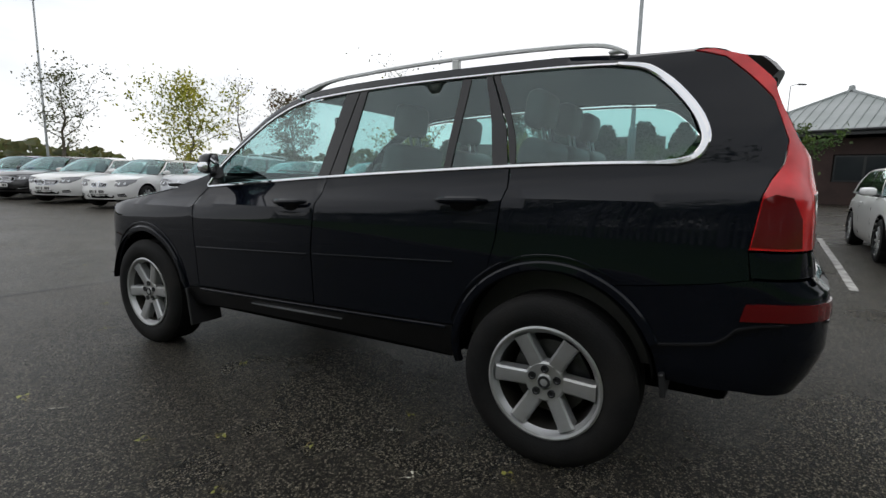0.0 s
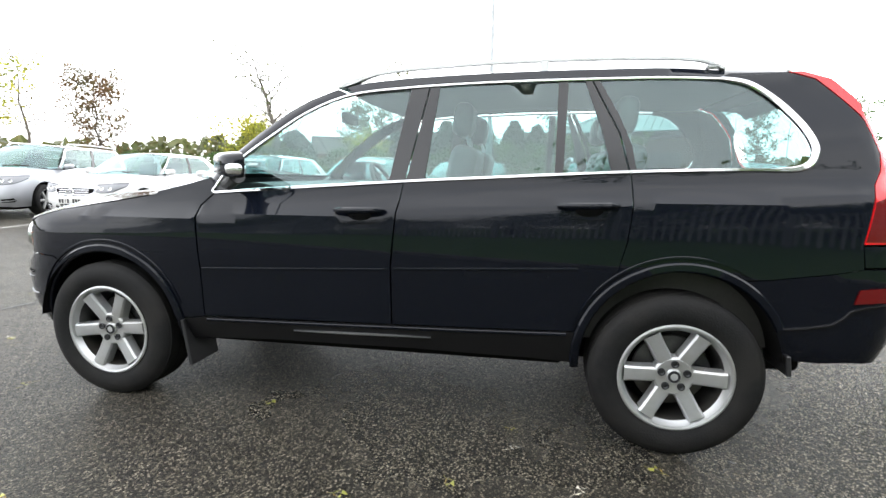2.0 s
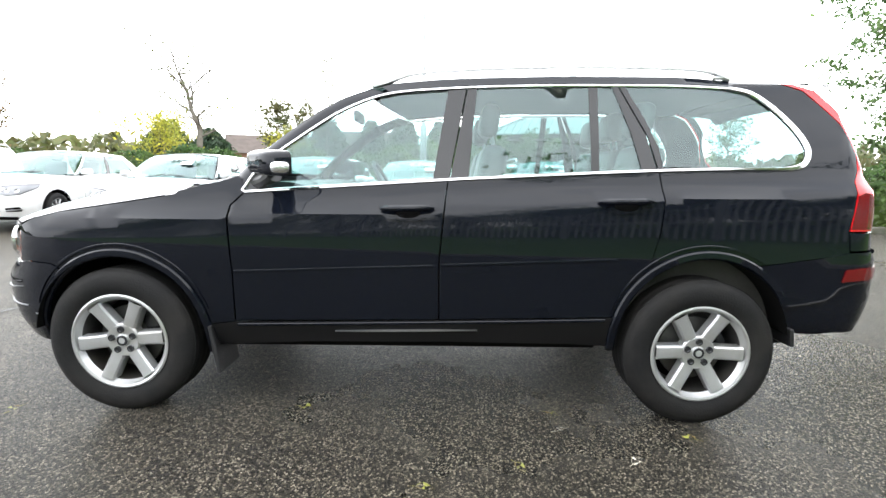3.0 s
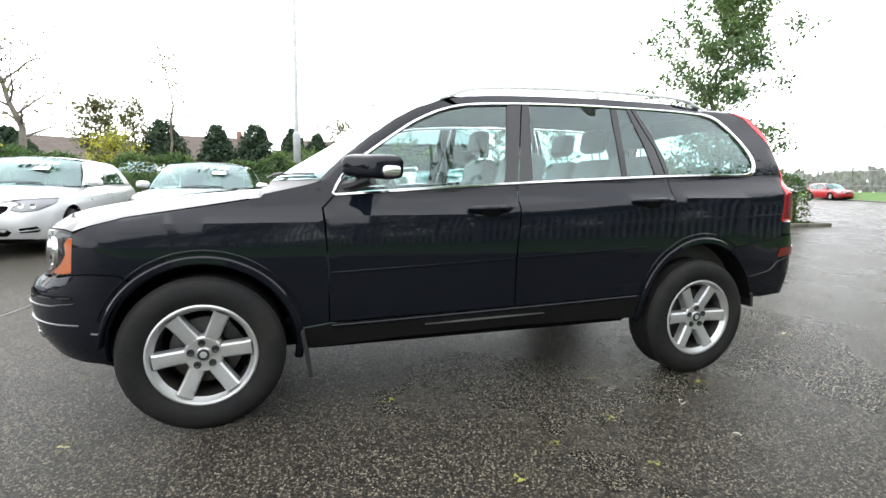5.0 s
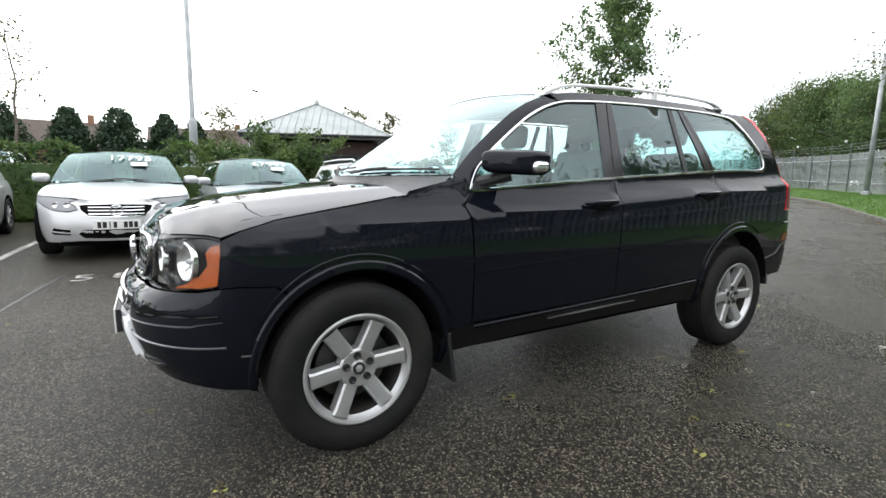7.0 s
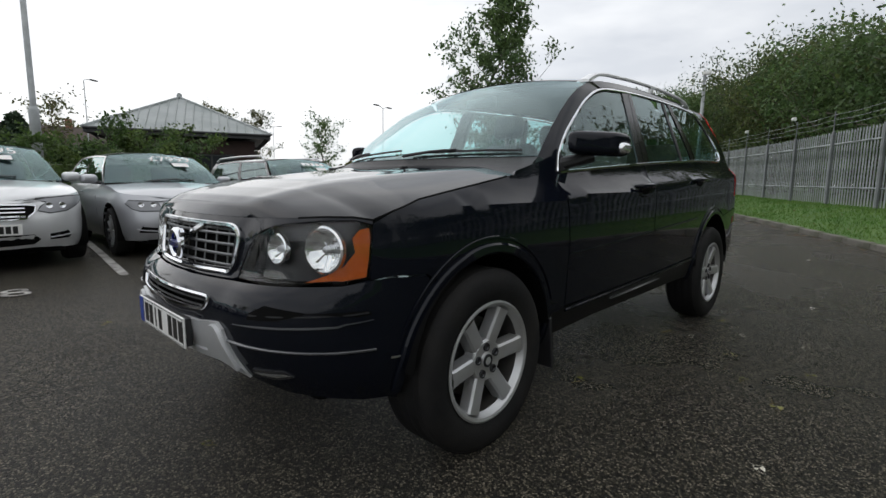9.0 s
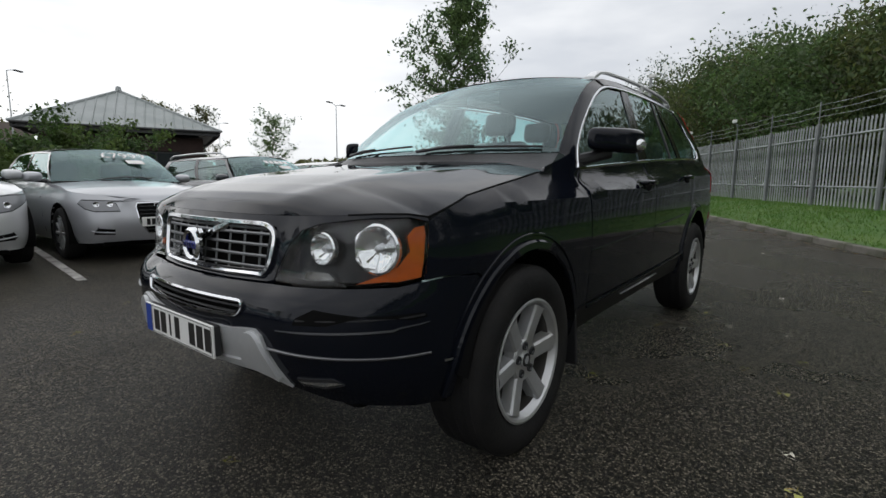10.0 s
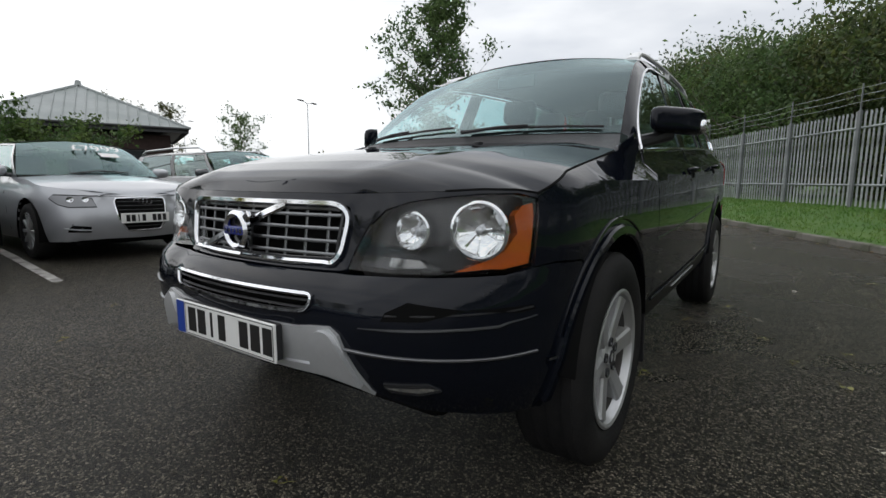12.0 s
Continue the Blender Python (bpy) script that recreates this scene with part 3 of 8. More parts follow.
def palisade():
    """Galvanised pales with split tops on two rails between posts; barbed wire on raised posts above."""
    root = thing("palisade_fence", "grey galvanised steel palisade security fence with barbed wire", "fence", kind="structure")
    # one pale: a W-shaped strip with a splayed three-point top
    prof = [(-0.034, 0.0), (-0.02, 0.014), (-0.007, 0.004), (0.007, 0.004), (0.02, 0.014), (0.034, 0.0)]
    H = 2.35
    verts, faces = [], []
    tops = [H - 0.10, H - 0.02, H - 0.06, H - 0.06, H - 0.02, H - 0.10]
    for (x, d), t in zip(prof, tops):
        verts += [(x, d, 0.06), (x, d, H - 0.15), (x * 1.15, d - 0.01, t)]
    for i in range(5):
        for j in range(2):
            faces.append((3 * i + j, 3 * i + 3 + j, 3 * i + 4 + j, 3 * i + 1 + j))
    pale = mesh_of("pale", verts, faces)
    pale.materials.append(M_GALV)
    pitch = 0.155
    near, rest_v, rest_f = 0, [], []
    for i in range(int((F_END - F_START) / pitch)):
        s = F_START + i * pitch
        p = fence_point(s, 0.0)
        m = pose(p.x, p.y, p.z - 0.03 + 0.012 * math.sin(i * 2.7), 0, 0.25 * math.sin(i * 1.9), fence_turn(s))
        if -14.0 < s < 30.0 and near < 296:
            ob = new("pale", pale)
            ob.parent = root
            ob.matrix_basis = m
            near += 1
        else:
            o = len(rest_v)
            rest_v += [m @ Vector(v) for v in verts]
            rest_f += [tuple(k + o for k in f) for f in faces]
    far = part("pales", mesh_of("pales", rest_v, rest_f), M_GALV, root)
    far["kind"] = "stuff"
    post = from_bm("post", box_bm(-0.016, 0.016, -0.012, 0.012, 2.3, 2.95, bm=box_bm(-0.05, 0.05, -0.03, 0.03, -0.1, 2.33, 0.006, 1)), 30)
    post.materials.append(M_POST)
    wire_pts = []
    i = 0
    s = F_START
    while s <= F_END:
        p = fence_point(s, 0.07)
        ob = new("post", post)
        ob.parent = root
        ob.matrix_basis = pose(p.x, p.y, p.z - 0.03, 0, 0, fence_turn(s))
        wire_pts.append(p)
        s += 2.75
        i += 1
    for h in (0.55, 1.9):
        pts = [fence_point(s, 0.03) + Vector((0, 0, h)) for s in np.arange(F_START, F_END, 2.75)]
        part("rail", tube_bm(pts, 0.025, 4), M_GALV, root)
    for h in (2.5, 2.66, 2.82):
        pts = []
        for a, b in zip(wire_pts[:-1], wire_pts[1:]):
            pts += [a + Vector((0, 0, h)), (a + b) / 2 + Vector((0, 0, h - 0.03))]
        part("barbed_wire", tube_bm(pts, 0.006, 3), M_GALV, root)
    return root


palisade()


def cctv_pole(s, off, h, label):
    p = fence_point(s, off)
    root = thing("camera_pole", label, "pole", at=pose(p.x, p.y, p.z - 0.05, 0, 1.2))
    v, f = tube_data([(0, 0, 0), (0, 0, h)], [0.13, 0.09], 12)
    part("column", mesh_of("column", v, f, True), M_POLE, root)
    part("column_base", from_bm("column_base", box_bm(-0.17, 0.17, -0.17, 0.17, 0, 0.25, 0.02, 1), 30), M_POLE, root)
    part("camera_box", from_bm("camera_box", box_bm(-0.12, 0.12, -0.32, 0.12, h - 0.02, h + 0.2, 0.03, 2), 30), M_WHITE, root)


cctv_pole(20.3, 0.75, 6.9, "grey steel camera pole on the grass by the fence")
for s in (9.0, 14.2, 26.0, 33.0):
    p = fence_point(s, 0.1)
    root = thing("fence_lamp", "small white floodlight on a fence post", "floodlight", "floodlights on the fence", at=pose(p.x, p.y, p.z + 2.85, 0, 0, 20))
    part("arm", tube_bm([(0, 0, 0), (0, 0.08, 0.12)], 0.015, 6), M_GALV, root)
    part("lamp_head", box_bm(-0.09, 0.09, 0.02, 0.16, 0.1, 0.22, 0.02, 2), M_WHITE, root)


# ---- lamp columns ----
def lamp_column(x, y, h, base_h=2.2, r=0.085, arms=0, label="tall grey galvanised lighting column", turn=0.0, lean=0.0):
    root = thing("street_lamp", label, "street lamp", at=pose(x, y, rise(x, y) - 0.05, 0, lean, turn))
    v, f = tube_data([(0, 0, base_h - 0.15), (0, 0, base_h), (0, 0, h)], [r * 1.05, r * 0.8, r * 0.5], 14)
    part("shaft", mesh_of("shaft", v, f, True), M_POLE, root)
    v, f = tube_data([(0, 0, 0), (0, 0, base_h - 0.12), (0, 0, base_h)], [r * 1.3, r * 1.3, r * 1.0], 14)
    part("base", mesh_of("base", v, f, True), M_POLE, root)
    part("access_door", box_bm(-r * 0.55, r * 0.55, -r * 1.36, -r * 1.15, 0.7, 1.25, 0.008, 1), M_POLE, root)
    for k in range(arms):
        a = math.pi * k
        d = Vector((math.cos(a), math.sin(a), 0))
        z = Vector((0, 0, 1))
        part("arm", tube_bm([z * h, z * (h + 0.12) + d * 0.4, z * (h + 0.16) + d * 0.75], 0.03, 6), M_POLE, root)
        head = box_bm(-0.36, 0.36, -0.13, 0.13, -0.05, 0.05, 0.03, 2)
        bmesh.ops.transform(head, matrix=Matrix.Translation(z * (h + 0.18) + d * 1.05) @ Matrix.Rotation(a, 4, "Z"), verts=head.verts)
        part("lamp_head", head, M_FASCIA, root)
    return root


lamp_column(-0.86, 15.3, 13.0, 2.9, 0.095, 2)
lamp_column(-31.6, 10.5, 10.0, 1.6, 0.085, 2, turn=20)
lamp_column(6.1, 46.8, 8.6, 1.6, 0.07, 1, turn=40)
lamp_column(27.7, 35.6, 7.8, 1.6, 0.07, 2, turn=15)
lamp_column(23.0, 58.0, 7.2, 1.6, 0.07, 1)
lamp_column(34.0, 70.0, 9.0, 1.6, 0.08, 2)


# ---- the single-storey building with a hipped sheet roof ----
def pavilion():
    root = thing("pavilion", "single-storey dark brick building with a hipped grey metal roof", "building", at=pose(2.0, 25.5, rise(6, 26), 0, 0, -22))
    X0, X1, Y0, Y1, ZE = 0.0, 8.1, 0.0, 8.4, 3.2
    apex = Vector(((X0 + X1) / 2 - 0.35, (Y0 + Y1) / 2, 5.4))
    wall = bmesh.new()
    a, b, c, d = X0 + 0.75, X1 - 0.75, Y0 + 0.75, Y1 - 0.75
    # front wall with a window opening, end wall, other walls
    for (x0, x1, z0, z1) in ((a, a + 3.4, 0, 2.9), (a + 5.6, b, 0, 2.9), (a + 3.4, a + 5.6, 0, 1.0), (a + 3.4, a + 5.6, 2.2, 2.9)):
        box_bm(x0, x1, c, c + 0.25, z0, z1, bm=wall)
    box_bm(a, a + 0.25, c + 0.25, d, 0, 2.9, bm=wall)
    box_bm(b - 0.25, b, c + 0.25, d, 0, 2.9, bm=wall)
    box_bm(a + 0.25, b - 0.25, d - 0.25, d, 0, 2.9, bm=wall)
    part("wall", wall, M_BRICK, root)
    w = part("window", box_bm(a + 3.42, a + 5.58, c + 0.08, c + 0.14, 1.02, 2.18, 0.01, 1), M_FASCIA, root)
    part("pane", box_bm(a + 3.5, a + 4.45, c + 0.06, c + 0.075, 1.1, 2.1), M_FARGLASS, w)
    part("pane", box_bm(a + 4.55, a + 5.5, c + 0.06, c + 0.075, 1.1, 2.1), M_FARGLASS, w)
    part("soffit", box_bm(X0 + 0.05, X1 - 0.05, Y0 + 0.05, Y1 - 0.05, ZE - 0.1, ZE - 0.02), M_FASCIA, root)
    for x0, x1, y0, y1 in ((X0, X1, Y0, Y0 + 0.04), (X0, X1, Y1 - 0.04, Y1), (X0, X0 + 0.04, Y0 + 0.04, Y1 - 0.04), (X1 - 0.04, X1, Y0 + 0.04, Y1 - 0.04)):
        part("fascia", box_bm(x0, x1, y0, y1, ZE - 0.22, ZE + 0.02), M_FASCIA, root)
    part("gutter", tube_bm([(X0, Y0 - 0.07, ZE - 0.02), (X1, Y0 - 0.07, ZE - 0.02)], 0.06, 8), M_FASCIA, root)
    part("downpipe", tube_bm([(X0 + 0.1, Y0 - 0.05, ZE - 0.05), (X0 + 0.5, Y0 + 0.45, ZE - 0.5), (X0 + 0.7, Y0 + 0.66, ZE - 0.7), (X0 + 0.7, Y0 + 0.66, 0)], 0.04, 6), M_FASCIA, root)
    part("downpipe", tube_bm([(X1 - 0.1, Y0 - 0.05, ZE - 0.05), (X1 - 0.5, Y0 + 0.45, ZE - 0.5), (X1 - 0.7, Y0 + 0.66, ZE - 0.7), (X1 - 0.7, Y0 + 0.66, 0)], 0.04, 6), M_FASCIA, root)
    e = [Vector((X0 - 0.05, Y0 - 0.05, ZE)), Vector((X1 + 0.05, Y0 - 0.05, ZE)), Vector((X1 + 0.05, Y1 + 0.05, ZE)), Vector((X0 - 0.05, Y1 + 0.05, ZE))]
    for k in range(4):
        p, q = e[k], e[(k + 1) % 4]
        bm = bmesh.new()
        vs = [bm.verts.new(v) for v in (p, q, apex)]
        bm.faces.new(vs)
        slope = part("roof_slope", bm, M_ROOF_METAL, root)
        # standing seams run up the slope
        n = (q - p).cross(apex - p).normalized()
        along = (q - p).normalized()
        upv = n.cross(along).normalized()
        L = (q - p).length
        ha = (apex - p).dot(along)
        hv = (apex - p).dot(upv)
        steps = int(L / 0.4)
        for i in range(1, steps):
            s = i * L / steps
            rib = bmesh.new()
            top = hv * (s / ha if s < ha else (L - s) / (L - ha))
            r0, r1 = p + along * s + n * 0.012, p + along * s + upv * max(top - 0.03, 0.05) + n * 0.012
            w3 = along * 0.03
            v8 = [rib.verts.new(t) for t in (r0 - w3, r0 + w3, r0 + w3 * 0.5 + n * 0.035, r0 - w3 * 0.5 + n * 0.035, r1 - w3, r1 + w3, r1 + w3 * 0.5 + n * 0.035, r1 - w3 * 0.5 + n * 0.035)]
            for f in ((0, 1, 2, 3), (0, 4, 5, 1), (1, 5, 6, 2), (2, 6, 7, 3), (3, 7, 4, 0), (4, 7, 6, 5)):
                rib.faces.new([v8[j] for j in f])
            part("roof_rib", rib, M_ROOF_METAL, slope)
        part("hip_cap", tube_bm([p + n * 0.02, apex + n * 0.02], 0.07, 6), M_ROOF_METAL, root)
    cap = lathe_bm([(0.0, 0.28), (0.12, 0.22), (0.16, 0.0)], 12, axis="z")
    bmesh.ops.translate(cap, verts=cap.verts, vec=apex)
    part("apex_vent", cap, M_ROOF_METAL, root)


pavilion()


# ---- houses beyond the car park ----
def house(x, y, w, d, h, ridge, turn, wallmat, label, gable=False):
    root = thing("house", label, "house", "houses beyond the car park", at=pose(x, y, rise(x, y), 0, 0, turn))
    part("wall", box_bm(-w / 2, w / 2, 0, d, 0, h), wallmat, root)
    bm = bmesh.new()
    o = 0.35
    pts = [(-w / 2 - o, -o, h - 0.1), (w / 2 + o, -o, h - 0.1), (w / 2 + o, d + o, h - 0.1), (-w / 2 - o, d + o, h - 0.1), (-w / 2 - o, d / 2, ridge), (w / 2 + o, d / 2, ridge)]
    vs = [bm.verts.new(p) for p in pts]
    for f in ((0, 1, 5, 4), (2, 3, 4, 5), (0, 4, 3), (1, 2, 5), (0, 3, 2, 1)):
        bm.faces.new([vs[i] for i in f])
    roof = part("roof", bm, M_TILE, root)
    part("chimney", box_bm(w * 0.25, w * 0.25 + 0.6, d / 2 - 0.3, d / 2 + 0.3, ridge - 0.5, ridge + 0.8, 0.03, 1), M_HOUSEBRICK, roof)
    for k in range(3):
        for lvl in range(2 if h > 4 else 1):
            cx, cz = -w / 2 + w * (k + 0.5) / 3, 1.5 + 2.5 * lvl
            win = part("window", box_bm(cx - 0.65, cx + 0.65, -0.05, 0.02, cz - 0.55, cz + 0.55, 0.02, 1), M_WHITE, root)
            part("pane", box_bm(cx - 0.57, cx + 0.57, -0.07, -0.045, cz - 0.47, cz + 0.47), M_FARGLASS, win)
    if gable:
        bm = bmesh.new()
        gx = w * 0.12
        vs = [bm.verts.new(p) for p in ((gx - 1.6, -0.8, 2.2), (gx + 1.6, -0.8, 2.2), (gx, -0.8, ridge - 0.9), (gx - 1.6, d / 2, 2.2), (gx + 1.6, d / 2, 2.2), (gx, d / 2, ridge - 0.9))]
        for f in ((0, 1, 2), (0, 2, 5, 3), (1, 4, 5, 2), (3, 5, 4)):
            bm.faces.new([vs[i] for i in f])
        part("dormer", bm, M_RENDER, root)


house(-19.0, 49.0, 8, 7, 2.6, 4.6, 25, M_HOUSEBRICK, "brick bungalow with a brown tiled roof", False)
house(-10.0, 58.0, 11, 8, 3.2, 6.0, 4, M_HOUSEBRICK, "long brick house with a brown tiled roof", False)
house(4.0, 60.0, 12, 8, 3.4, 6.2, -4, M_RENDER, "cream house with a gabled bay and tiled roof", True)
house(19.0, 66.0, 12, 8, 3.0, 5.6, 0, M_HOUSEBRICK, "low brick house with a tiled roof", False)

# ---- trees, shrubs, hedges ----
tree("tree", "young maple with sparse dark green leaves", 13.5, 10.6, 10.2, 3.4, M_LEAF_GREEN, 16000, 0.15, 3, clear=0.08, limbs=34, trunk=0.1, cluster=0.24, cone=0.85)
tree("tree", "half-bare autumn tree with brown leaves", -31.5, 11.3, 6.6, 4.4, M_LEAF_OLIVE, 1500, 0.16, 4, clear=0.3, limbs=18, trunk=0.13)
tree("tree", "small tree with yellow-green autumn leaves", -21.5, 12.6, 5.3, 4.6, M_LEAF_YELLOW, 3000, 0.17, 5, clear=0.2, limbs=16, trunk=0.09)
tree("tree", "thin nearly bare tree with a few brown leaves", -26.6, 19.5, 7.4, 3.4, M_LEAF_BROWN, 420, 0.14, 6, clear=0.35, limbs=16, trunk=0.11)
tree("tree", "rounded tree with russet autumn leaves", -28.0, 25.5, 7.2, 4.8, M_LEAF_BROWN, 3800, 0.19, 7, clear=0.18, limbs=18, trunk=0.12)
tree("tree", "leaning birch with thin bare twigs", -7.3, 12.4, 5.2, 2.8, M_LEAF_OLIVE, 500, 0.1, 8, lean=(-1.4, 0.3), clear=0.42, limbs=14, trunk=0.15)
tree("bush", "yellow-green leafy bush behind parked cars", -14.5, 22.0, 3.6, 4.2, M_LEAF_YELLOW, 2600, 0.17, 9, clear=0.05, limbs=18, trunk=0.07, category="bush")
tree("tree", "thin bare sapling beside the hedge", -27.0, 15.2, 4.6, 2.4, M_LEAF_BROWN, 120, 0.12, 10, clear=0.3, limbs=12, trunk=0.05)
tree("tree", "tall thin tree with few leaves", -7.2, 26.0, 8.4, 2.6, M_LEAF_OLIVE, 300, 0.16, 11, clear=0.45, limbs=12, trunk=0.09)
tree("tree", "olive green tree beyond the car park", -15.2, 40.5, 6.8, 4.0, M_LEAF_OLIVE, 2600, 0.26, 12, clear=0.2, limbs=16, trunk=0.14)
tree("tree", "pale half-bare tree beyond the car park", -12.9, 41.0, 6.8, 3.4, M_LEAF_OLIVE, 1500, 0.24, 13, clear=0.25, limbs=16, trunk=0.14)
tree("tree", "rounded autumn tree beyond the car park", -13.6, 38.0, 4.0, 3.4, M_LEAF_YELLOW, 1800, 0.22, 14, clear=0.12, limbs=14, trunk=0.1)
tree("tree", "pale half-bare tree by the building", 2.9, 40.0, 6.2, 3.4, M_LEAF_OLIVE, 1400, 0.22, 15, clear=0.25, limbs=16, trunk=0.13)
tree("tree", "feathery green tree by the car park", 27.5, 46.0, 8.0, 4.4, M_LEAF_GREEN, 2200, 0.26, 16, clear=0.12, limbs=18, trunk=0.13)
tree("tree", "feathery green tree behind the building", 25.0, 56.5, 9.6, 4.0, M_LEAF_OLIVE, 2200, 0.28, 17, clear=0.12, limbs=18, trunk=0.13)
tree("tree", "feathery green tree behind the building", 21.5, 60.0, 10.2, 5.0, M_LEAF_OLIVE, 2200, 0.28, 18, clear=0.12, limbs=18, trunk=0.13)
for k, (x, y, h, w) in enumerate(((-10.6, 40.0, 5.6, 3.5), (-6.8, 40.0, 5.4, 2.6), (-3.9, 40.0, 5.6, 3.2), (-0.95, 40.0, 5.4, 2.3), (1.0, 40.0, 5.0, 2.2), (-19.0, 30.0, 4.2, 3.4), (-16.6, 31.0, 3.8, 3.0))):
    conifer("conifer", "dark green conifer in front of houses", x, y, h, w, 30 + k, group="conifers before the houses")
hedge("hedge", "clipped green hedge behind parked cars", -9.0, 10.9, 1.2, 10.9, 1.0, 1.5, 41, 15000, 0.1)
hedge("hedge", "low green hedge on a kerbed island", 9.0, 7.9, 13.6, 8.2, 1.7, 1.25, 42, 9000, 0.1)
hedge("hedge", "long green hedge across the car park", -34.0, 24.0, -14.0, 26.0, 1.3, 1.6, 43, 6000, 0.16)
tree("shrub", "large bushy green shrub beside the building", 3.0, 18.6, 1.85, 4.2, M_LEAF_HEDGE, 11000, 0.14, 44, clear=0.04, cluster=0.2, limbs=24, trunk=0.06, category="shrub")
tree("shrub", "bushy green shrub behind the hedge", 0.4, 17.8, 1.7, 2.8, M_LEAF_HEDGE, 7000, 0.14, 45, clear=0.04, cluster=0.2, limbs=20, trunk=0.05, category="shrub")


def island():
    """Kerbed bed under the low hedge."""
    root = thing("kerbed_island", "kerbed planting bed with dark soil", "planting bed", kind="structure")
    z = rise(11.5, 8)
    part("soil", box_bm(8.6, 14.0, 7.1, 9.2, z - 0.1, z + 0.07, 0.05, 1), M_SOIL, root)
    n = 0
    for x0, y0, x1, y1 in ((8.5, 7.0, 14.1, 7.0), (14.1, 7.0, 14.1, 9.3), (14.1, 9.3, 8.5, 9.3), (8.5, 9.3, 8.5, 7.0)):
        L = math.hypot(x1 - x0, y1 - y0)
        k = round(L / 0.92)
        me = from_bm("kerb_stone", box_bm(-L / k / 2 + 0.004, L / k / 2 - 0.004, -0.06, 0.06, -0.1, 0.12, 0.015, 1), 30)
        me.materials.append(M_KERB)
        for i in range(k):
            s = (i + 0.5) / k
            ob = new("kerb_stone", me)
            ob.parent = root
            ob.matrix_basis = pose(x0 + (x1 - x0) * s, y0 + (y1 - y0) * s, z, 0, 0, math.degrees(math.atan2(y1 - y0, x1 - x0)))


island()


def woodland():
    """Tall mixed trees behind the fence."""
    rng = np.random.default_rng(77)
    s = -44.0
    i = 0
    while s < 46:
        for row in range(2):
            off = -(3.4 + row * 4.5 + rng.uniform(-1.0, 1.2))
            p = fence_point(s + row * 1.6 + rng.uniform(-0.6, 0.6), off)
            h = rng.uniform(7.2, 8.8) + row * 1.2 if s > 17 else rng.uniform(5.9, 7.0) + row * 0.5 if s > 0 else rng.uniform(5.4, 6.2)
            leaf = (M_LEAF_WOOD, M_LEAF_GREEN, M_LEAF_WOOD, M_LEAF_HEDGE, M_LEAF_WOOD)[i % 5] if row == 0 else M_LEAF_WOOD
            n = 15000 if -14 < s else 3000
            tree("tree", "dense green woodland tree behind the fence", p.x, p.y, h, rng.uniform(5.6, 7.2), leaf, n, 0.185, 100 + i, clear=0.06, limbs=24, trunk=0.15, cluster=0.6, group="trees behind the fence")
            i += 1
        s += 4.2
    for s, off, h in ((0.5, -9.5, 11.0), (4.5, -10.5, 10.0)):
        p = fence_point(s, off)
        conifer("conifer", "tall dark pine behind the fence", p.x, p.y, h, 5.0, int(200 + s * 2), group="pines behind the fence")


woodland()


def far_woods():
    rng = np.random.default_rng(5)
    n = 9000
    a = rng.uniform(radians(-5), radians(200), n)
    r = rng.uniform(118, 150, n)
    top = 5.2 + 1.6 * np.sin(a * 9) + 1.1 * np.sin(a * 23 + 1) + 0.6 * np.sin(a * 61)
    z = 0.55 + np.abs(rng.uniform(0, 1, n)) ** 0.7 * top
    me = leaves_mesh("far_woods", np.stack([r * np.cos(a), r * np.sin(a), z], 1), 2.2, rng, 0.8)
    tagged(part("far_woods", me, M_LEAF_OLIVE), "distant belt of dark trees on the horizon", "woods", kind="stuff")


far_woods()

# ---- fallen leaves on the asphalt ----
LEAF_SPOTS = [(-0.535, -0.852), (-0.83, -1.74), (-0.17, -1.68), (0.51, -1.33), (1.02, -1.27), (1.34, -1.06), (0.43, -1.74), (0.74, -1.02), (-6.43, 0.24), (-4.95, 0.25), (1.0, -1.64), (-2.21, -0.1), (2.85, -0.43), (2.37, -1.51), (0.74, -0.86), (-1.99, -0.95), (5.88, -1.04), (-2.84, -0.35), (-1.56, 2.78)]


